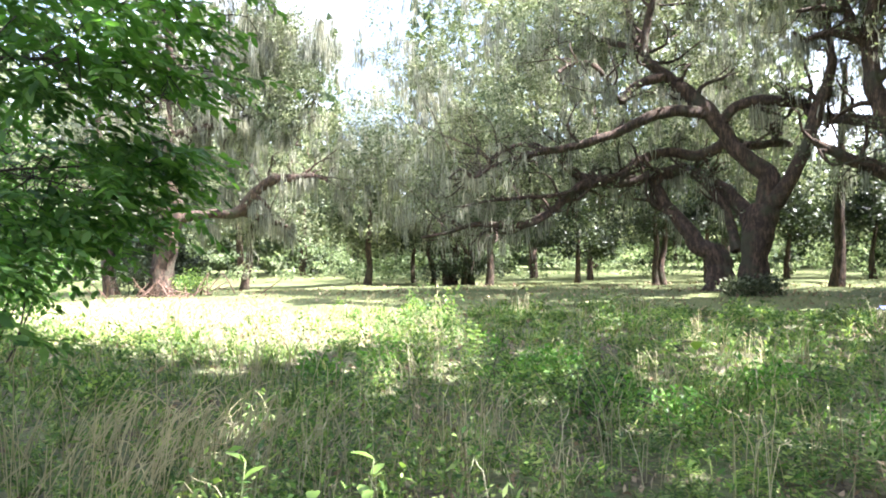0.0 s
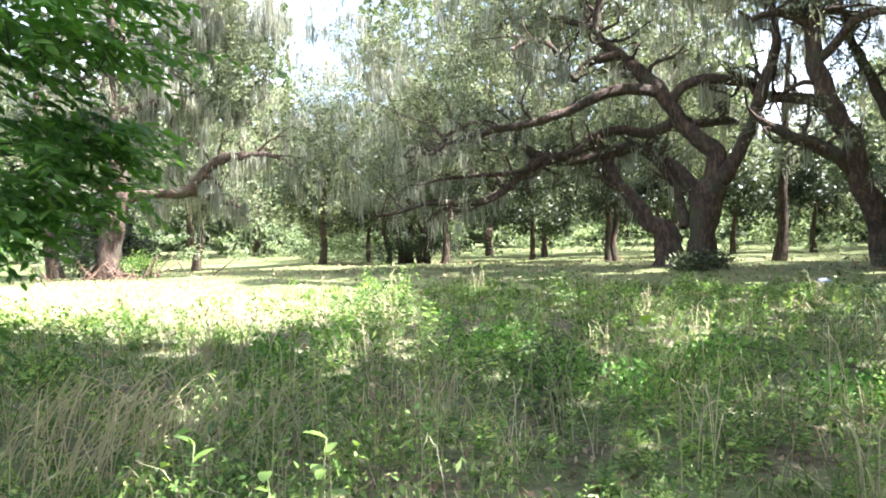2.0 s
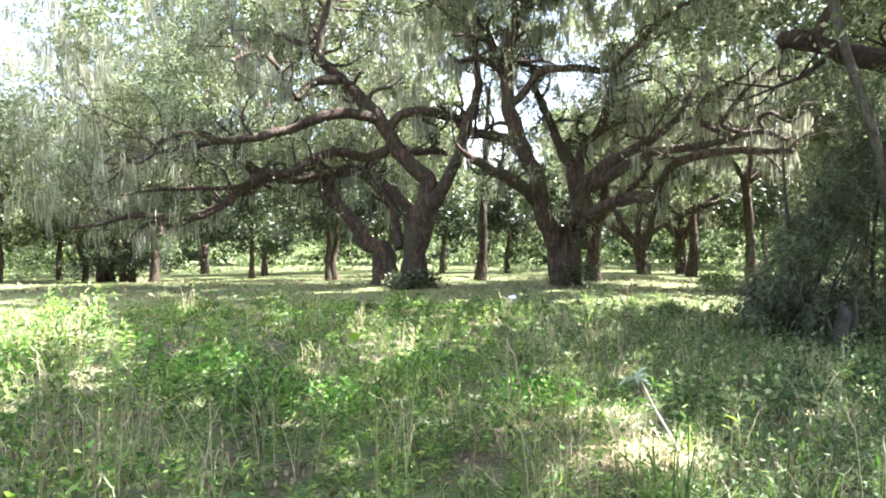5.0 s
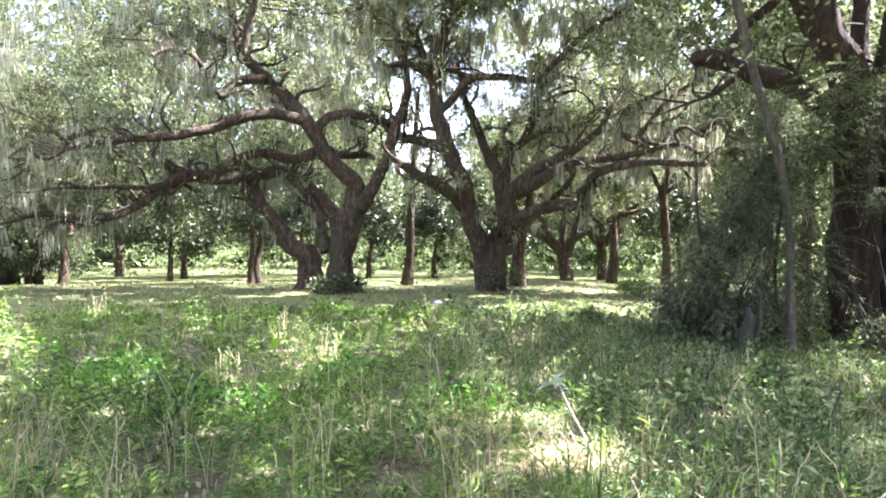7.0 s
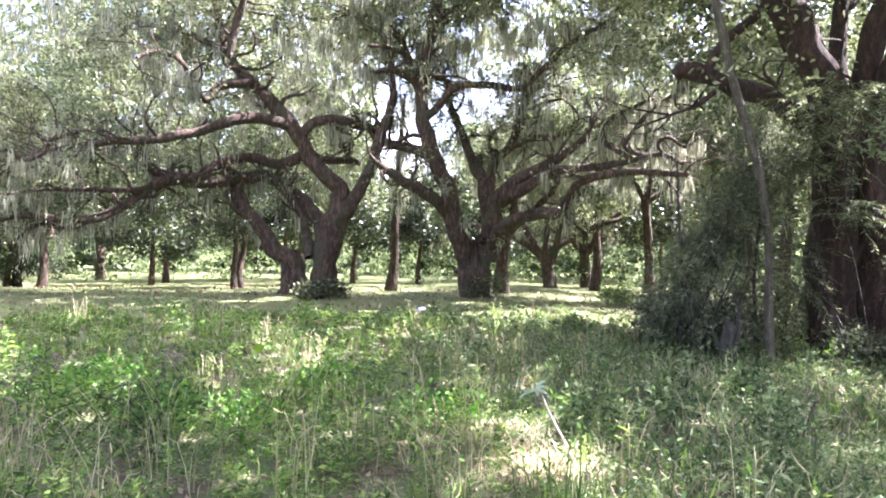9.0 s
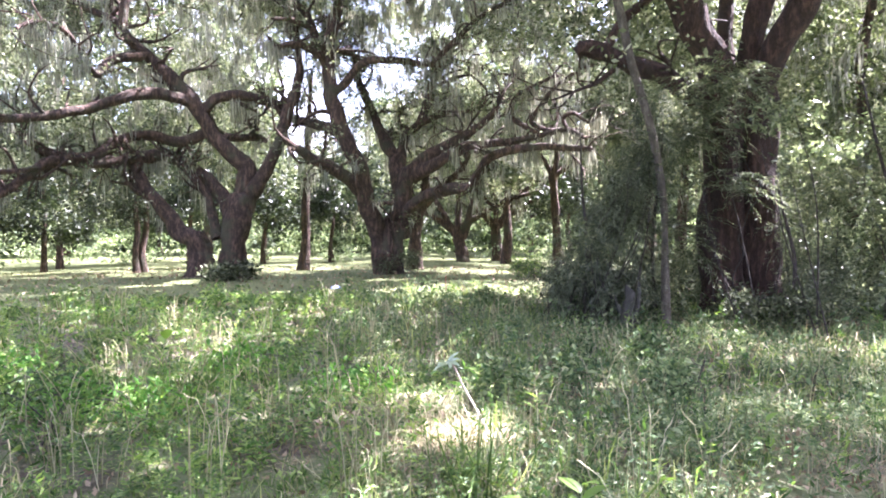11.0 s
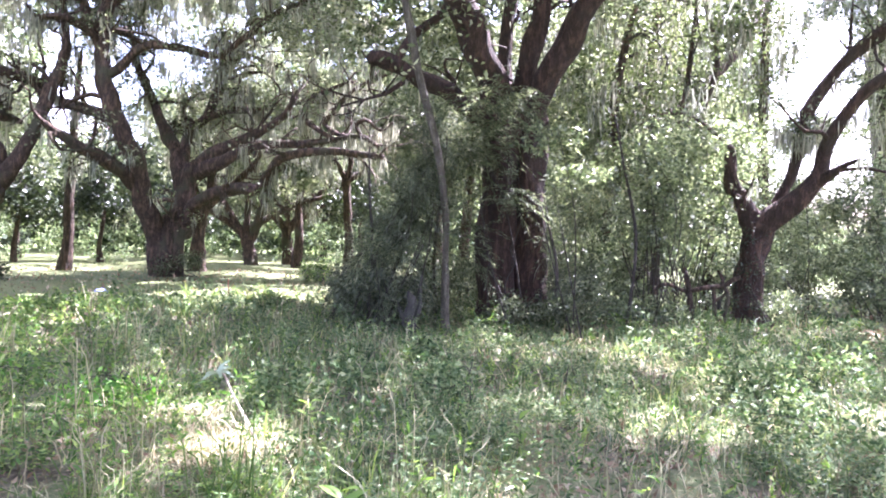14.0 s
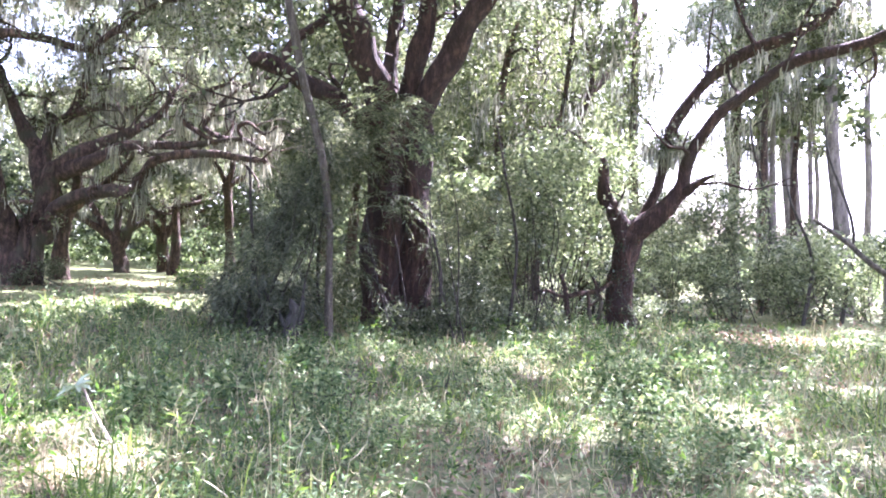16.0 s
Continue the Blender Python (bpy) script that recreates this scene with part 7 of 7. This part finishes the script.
def tuft(x, y, n, h, spreadr, dx, dy, label, seed):
    """A tuft of dry grass: leaning straw stalks."""
    rng = np.random.default_rng(seed)
    root = thing("dry_grass_tuft", x, y, float(ground_z(x, y)), label, "grass tuft", "dry tufts")
    for k in range(int(n * 0.6)):
        a, b = x + rng.normal() * spreadr, y + rng.normal() * spreadr
        g = float(ground_z(a, b))
        hh = h * rng.uniform(0.45, 1.1)
        lx, ly = dx * hh + rng.normal() * 0.35 * hh, dy * hh + rng.normal() * 0.35 * hh
        bow = rng.uniform(0.7, 1.1)
        v, f = tube([(a, b, g - 0.03, 0.0045), (a + lx * 0.35, b + ly * 0.35, g + hh * 0.5, 0.0042), (a + lx * 0.75 * bow, b + ly * 0.75 * bow, g + hh * 0.85, 0.0028), (a + lx * 1.1 * bow, b + ly * 1.1 * bow, g + hh * rng.uniform(0.92, 1.1), 0.0012)], 3, 2, 0)
        build("stalk", v, f, STRAW, root)


tuft(-1.75, 4.8, 75, 0.62, 0.26, 0.45, 0.0, "collapsed tuft of dry straw grass", 1)
tuft(-2.35, 4.5, 55, 0.6, 0.3, 0.6, 0.1, "leaning tuft of dry straw grass", 2)
tuft(-1.9, 4.2, 80, 0.6, 0.25, 0.5, 0.05, "collapsed tuft of dry straw grass", 13)
tuft(-2.7, 5.3, 70, 0.6, 0.3, 0.5, 0.0, "leaning tuft of dry straw grass", 14)
tuft(-1.0, 5.0, 50, 0.5, 0.2, 0.25, 0.0, "leaning tuft of dry straw grass", 15)
tuft(-2.1, 7.2, 60, 0.55, 0.3, 0.1, 0.0, "upright tuft of dry straw grass", 16)
tuft(-1.4, 5.6, 60, 0.5, 0.2, 0.1, -0.1, "upright tuft of dry straw grass", 3)
tuft(-3.0, 4.9, 30, 0.75, 0.18, 0.15, 0.0, "tall sparse dry grass stalks", 4)
tuft(0.35, 5.2, 40, 0.5, 0.2, 0.2, 0.0, "upright tuft of dry straw grass", 5)
tuft(1.5, 5.6, 45, 0.5, 0.25, 0.1, 0.1, "upright tuft of dry straw grass", 6)
tuft(-0.3, 7.6, 50, 0.55, 0.3, 0.0, 0.0, "upright tuft of dry straw grass", 7)
tuft(2.3, 6.8, 45, 0.6, 0.3, 0.05, 0.0, "upright tuft of dry straw grass", 8)
tuft(3.3, 9.0, 45, 0.6, 0.4, 0.0, 0.0, "upright tuft of dry straw grass", 9)
tuft(-2.8, 9.0, 60, 0.6, 0.35, 0.0, 0.0, "upright tuft of dry straw grass", 10)
tuft(7.5, 4.9, 40, 0.5, 0.3, -0.1, 0.1, "leaning tuft of dry straw grass", 11)
tuft(5.2, 3.4, 24, 0.45, 0.25, 0.1, 0.0, "sparse tuft of dry straw grass", 12)


def leaf_mesh(length, width):
    """One ovate leaf with a folded midrib and a drooping tip, along +x."""
    vs, fs = [], []
    n = 6
    for k in range(n + 1):
        s = k / n
        w = width * 0.5 * math.sin(math.pi * min(1, s * 0.94 + 0.06)) ** 0.8
        droop = -0.25 * length * s * s
        vs += [(s * length, -w, droop + w * 0.25), (s * length, 0, droop), (s * length, w, droop + w * 0.25)]
    for k in range(n):
        a = k * 3
        fs += [(a, a + 3, a + 4, a + 1), (a + 1, a + 4, a + 5, a + 2)]
    return np.array(vs), np.array(fs)


def sapling(x, y, h, leaves, size, label, seed, lean=(0, 0), name="sapling"):
    rng = np.random.default_rng(seed)
    g = float(ground_z(x, y))
    root = thing(name, x, y, g, label, "sapling", "broad-leaved saplings")
    pts = [(x, y, g - 0.03, 0.006), (x + lean[0] * 0.4, y + lean[1] * 0.4, g + h * 0.5, 0.005), (x + lean[0], y + lean[1], g + h, 0.003)]
    v, f = tube(pts, 6, 4, 0.0)
    stem = build("stem", v, f, plain_stem, root, smooth=True)
    c = spline(pts, 10)
    lv, lf = leaf_mesh(size, size * 0.52)
    for k in range(leaves):
        q = c[int((0.35 + 0.65 * (k + 1) / leaves) * (len(c) - 1))]
        m = Matrix.Translation(Vector(q[:3])) @ Matrix.Rotation(k * 2.4 + rng.uniform(-0.4, 0.4), 4, "Z") @ Matrix.Rotation(-rng.uniform(0.1, 0.8), 4, "Y") @ Matrix.Scale(rng.uniform(0.7, 1.15), 4)
        w = np.array([m @ Vector(p) for p in lv])
        build("leaf", w, [lf], SAPLING_LEAF, stem, smooth=True)
    return root


plain_stem = plain("green_stem", (0.14, 0.18, 0.07), (0.22, 0.25, 0.11))
sapling(-1.02, 3.2, 0.58, 5, 0.13, "bright green sapling with pointed oval leaves", 1, (0.06, 0.02))
sapling(-0.42, 3.4, 0.52, 5, 0.14, "bright green sapling with broad oval leaves", 2, (0.05, 0.0))
sapling(-0.62, 3.3, 0.40, 3, 0.13, "bright green sapling with broad oval leaves", 3, (-0.03, 0.0))
sapling(2.6, 1.8, 0.42, 8, 0.14, "low yellow-green sapling with broad leaves", 4, (0.08, 0.0))
sapling(2.35, 1.95, 0.36, 6, 0.14, "low yellow-green sapling with broad leaves", 5, (-0.04, 0.05))
sapling(4.15, 3.35, 0.28, 6, 0.13, "small yellow-green sapling by the fallen branch", 6, (0.03, 0.0))
sapling(4.6, 1.75, 0.40, 8, 0.10, "small yellow-green sapling in the grass", 7, (0.0, 0.04))
sapling(0.3, 8.6, 0.62, 12, 0.16, "light green leafy weed standing above the grass", 8, (0.1, 0.0))
sapling(2.6, 7.3, 0.5, 8, 0.2, "light green leafy weed standing above the grass", 9, (0.1, 0.0))
shrub("weed_clump", [(5.6, 2.9, 0.22, 0.38, 0.38, 0.24, 60)], 8, "leafy weed clump with small pale leaves", 91, 0.055, 14, GREY_WEED, "weed", clump=0.08, stem_r=0.006, full=True)
shrub("weed_clump", [(6.2, 0.2, 0.2, 0.5, 0.45, 0.3, 80)], 8, "leafy weed clump with small pale leaves", 92, 0.055, 14, GREY_WEED, "weed", clump=0.09, stem_r=0.006, full=True)
shrub("weed_clump", [(7.9, 0.6, 0.25, 0.6, 0.5, 0.32, 80)], 8, "leafy weed clump with small pale leaves", 93, 0.06, 14, GREY_WEED, "weed", clump=0.1, stem_r=0.006, full=True)
shrub("weed_clump", [(1.1, 6.2, 0.25, 0.6, 0.5, 0.3, 80)], 8, "leafy weed clump with fresh green leaves", 94, 0.055, 14, WEED, "weed", clump=0.1, stem_r=0.006, full=True)


FRESH = foliage("fresh_weed_leaf", [(0.0, (0.06, 0.16, 0.035)), (0.5, (0.12, 0.26, 0.06)), (1.0, (0.24, 0.40, 0.11))], 0.42, 0.5, (1.15, 1.4, 0.4), 0.3)
for k, (x, y) in enumerate([(0.51, 9.9), (1.68, 7.35), (0.77, 7.48), (3.35, 6.99), (3.11, 8.82), (1.49, 5.98), (3.61, 5.11), (4.7, 4.21), (6.36, 3.42), (1.36, 8.48), (1.5, 6.66), (-0.64, 8.68), (-1.53, 8.03), (-3.58, 7.04), (1.86, 5.46), (7.48, 4.24), (6.93, 2.3), (8.52, 0.42), (5.95, -0.5), (5.66, 4.2), (5.91, 8.61), (10.08, 9.81), (10.29, -0.23), (9.41, 1.17)]):
    w = 0.22 + 0.05 * (k % 4) + 0.015 * math.hypot(x, y)
    shrub("weed_clump", [(x, y, 0.16, w, w * 0.8, 0.2 + 0.03 * (k % 3), 34)], 7, ("bushy fresh green weed above the grass", "pale leafy weed above the grass", "ferny bright green weed in the meadow")[k % 3] if x < 4.6 else "bushy greyish green weed above the grass", 200 + k, 0.05 + 0.003 * math.hypot(x, y), 13, (FRESH, WEED, FRESH)[k % 3] if x < 4.6 else GREY_WEED, "weed", clump=0.09, stem_r=0.005, full=True, width=(0.5, 0.5, 0.3)[k % 3])


def fallen_branch():
    root = thing("fallen_branch", 3.75, 3.6, float(ground_z(3.75, 3.6)), "thin bare fallen branch with grey-green leaves at its tip", "branch")
    pts = [(3.70, 3.15, 0.02, 0.014), (3.73, 3.42, 0.07, 0.013), (3.82, 3.66, 0.19, 0.012), (3.93, 3.95, 0.34, 0.010), (4.02, 4.15, 0.45, 0.008), (4.02, 4.22, 0.48, 0.005)]
    v, f = tube(pts, 7, 5, 0.1)
    stick = build("stick", v, f, plain("pale_stick", (0.22, 0.17, 0.14), (0.34, 0.28, 0.23), 0.8, 20), root, smooth=True)
    rng = np.random.default_rng(3)
    lv, lf = leaf_mesh(0.12, 0.045)
    for k in range(13):
        m = Matrix.Translation((4.02 - 0.006 * k + rng.uniform(-0.02, 0.02), 4.2 + rng.uniform(-0.03, 0.03), 0.47 + rng.uniform(0, 0.035))) @ Matrix.Rotation(k * 2.4, 4, "Z") @ Matrix.Rotation(rng.uniform(-0.9, 0.5), 4, "Y") @ Matrix.Rotation(rng.uniform(-0.7, 0.7), 4, "X")
        build("leaf", np.array([m @ Vector(p) for p in lv]), [lf], DRY_LEAF, stick, smooth=True)


DRY_LEAF = foliage("grey_green_leaf", [(0.0, (0.24, 0.31, 0.25)), (1.0, (0.36, 0.42, 0.35))], 0.2)
fallen_branch()


def blue_sheet():
    """A crumpled scrap of blue plastic lying in the grass."""
    rng = np.random.default_rng(12)
    n = 9
    i, j = np.meshgrid(np.arange(n), np.arange(n), indexing="ij")
    x, y = (i / (n - 1) - 0.5) * 0.30, (j / (n - 1) - 0.5) * 0.2
    z = 0.16 + 0.07 * np.sin(9 * x + 2) * np.cos(11 * y) - 0.5 * (x * x + y * y) + rng.normal(size=x.shape) * 0.012
    top = np.stack([x + 9.6, y + 14.7, z + ground_z(9.6, 14.7)], -1).reshape(-1, 3)
    low = top - (0, 0, 0.01)
    a = (i[:-1, :-1] * n + j[:-1, :-1]).ravel()
    q = np.stack([a, a + n, a + n + 1, a + 1], -1)
    root = thing("blue_sheet", 9.6, 14.7, float(ground_z(9.6, 14.7)), "crumpled scrap of blue plastic sheet in the grass", "litter")
    build("sheet", np.vstack([top, low]), [q, q[:, ::-1] + n * n], plain("blue_plastic", (0.14, 0.18, 0.42), (0.22, 0.26, 0.52), 0.35), root, smooth=True)


blue_sheet()


def marker_stake():
    """A short weathered orange stake standing in the grass."""
    x, y = 11.3, 12.4
    g = float(ground_z(x, y))
    root = thing("marker_stake", x, y, g, "short weathered orange-red stake standing in the grass", "stake")
    v, f = tube([(x, y, g - 0.1, 0.018), (x + 0.004, y, g + 0.2, 0.018), (x - 0.006, y + 0.004, g + 0.38, 0.017), (x - 0.004, y, g + 0.5, 0.015)], 6, 3, 0.04)
    build("post", v, f, plain("orange_paint", (0.20, 0.09, 0.06), (0.32, 0.16, 0.11), 0.8, 14), root)

marker_stake()
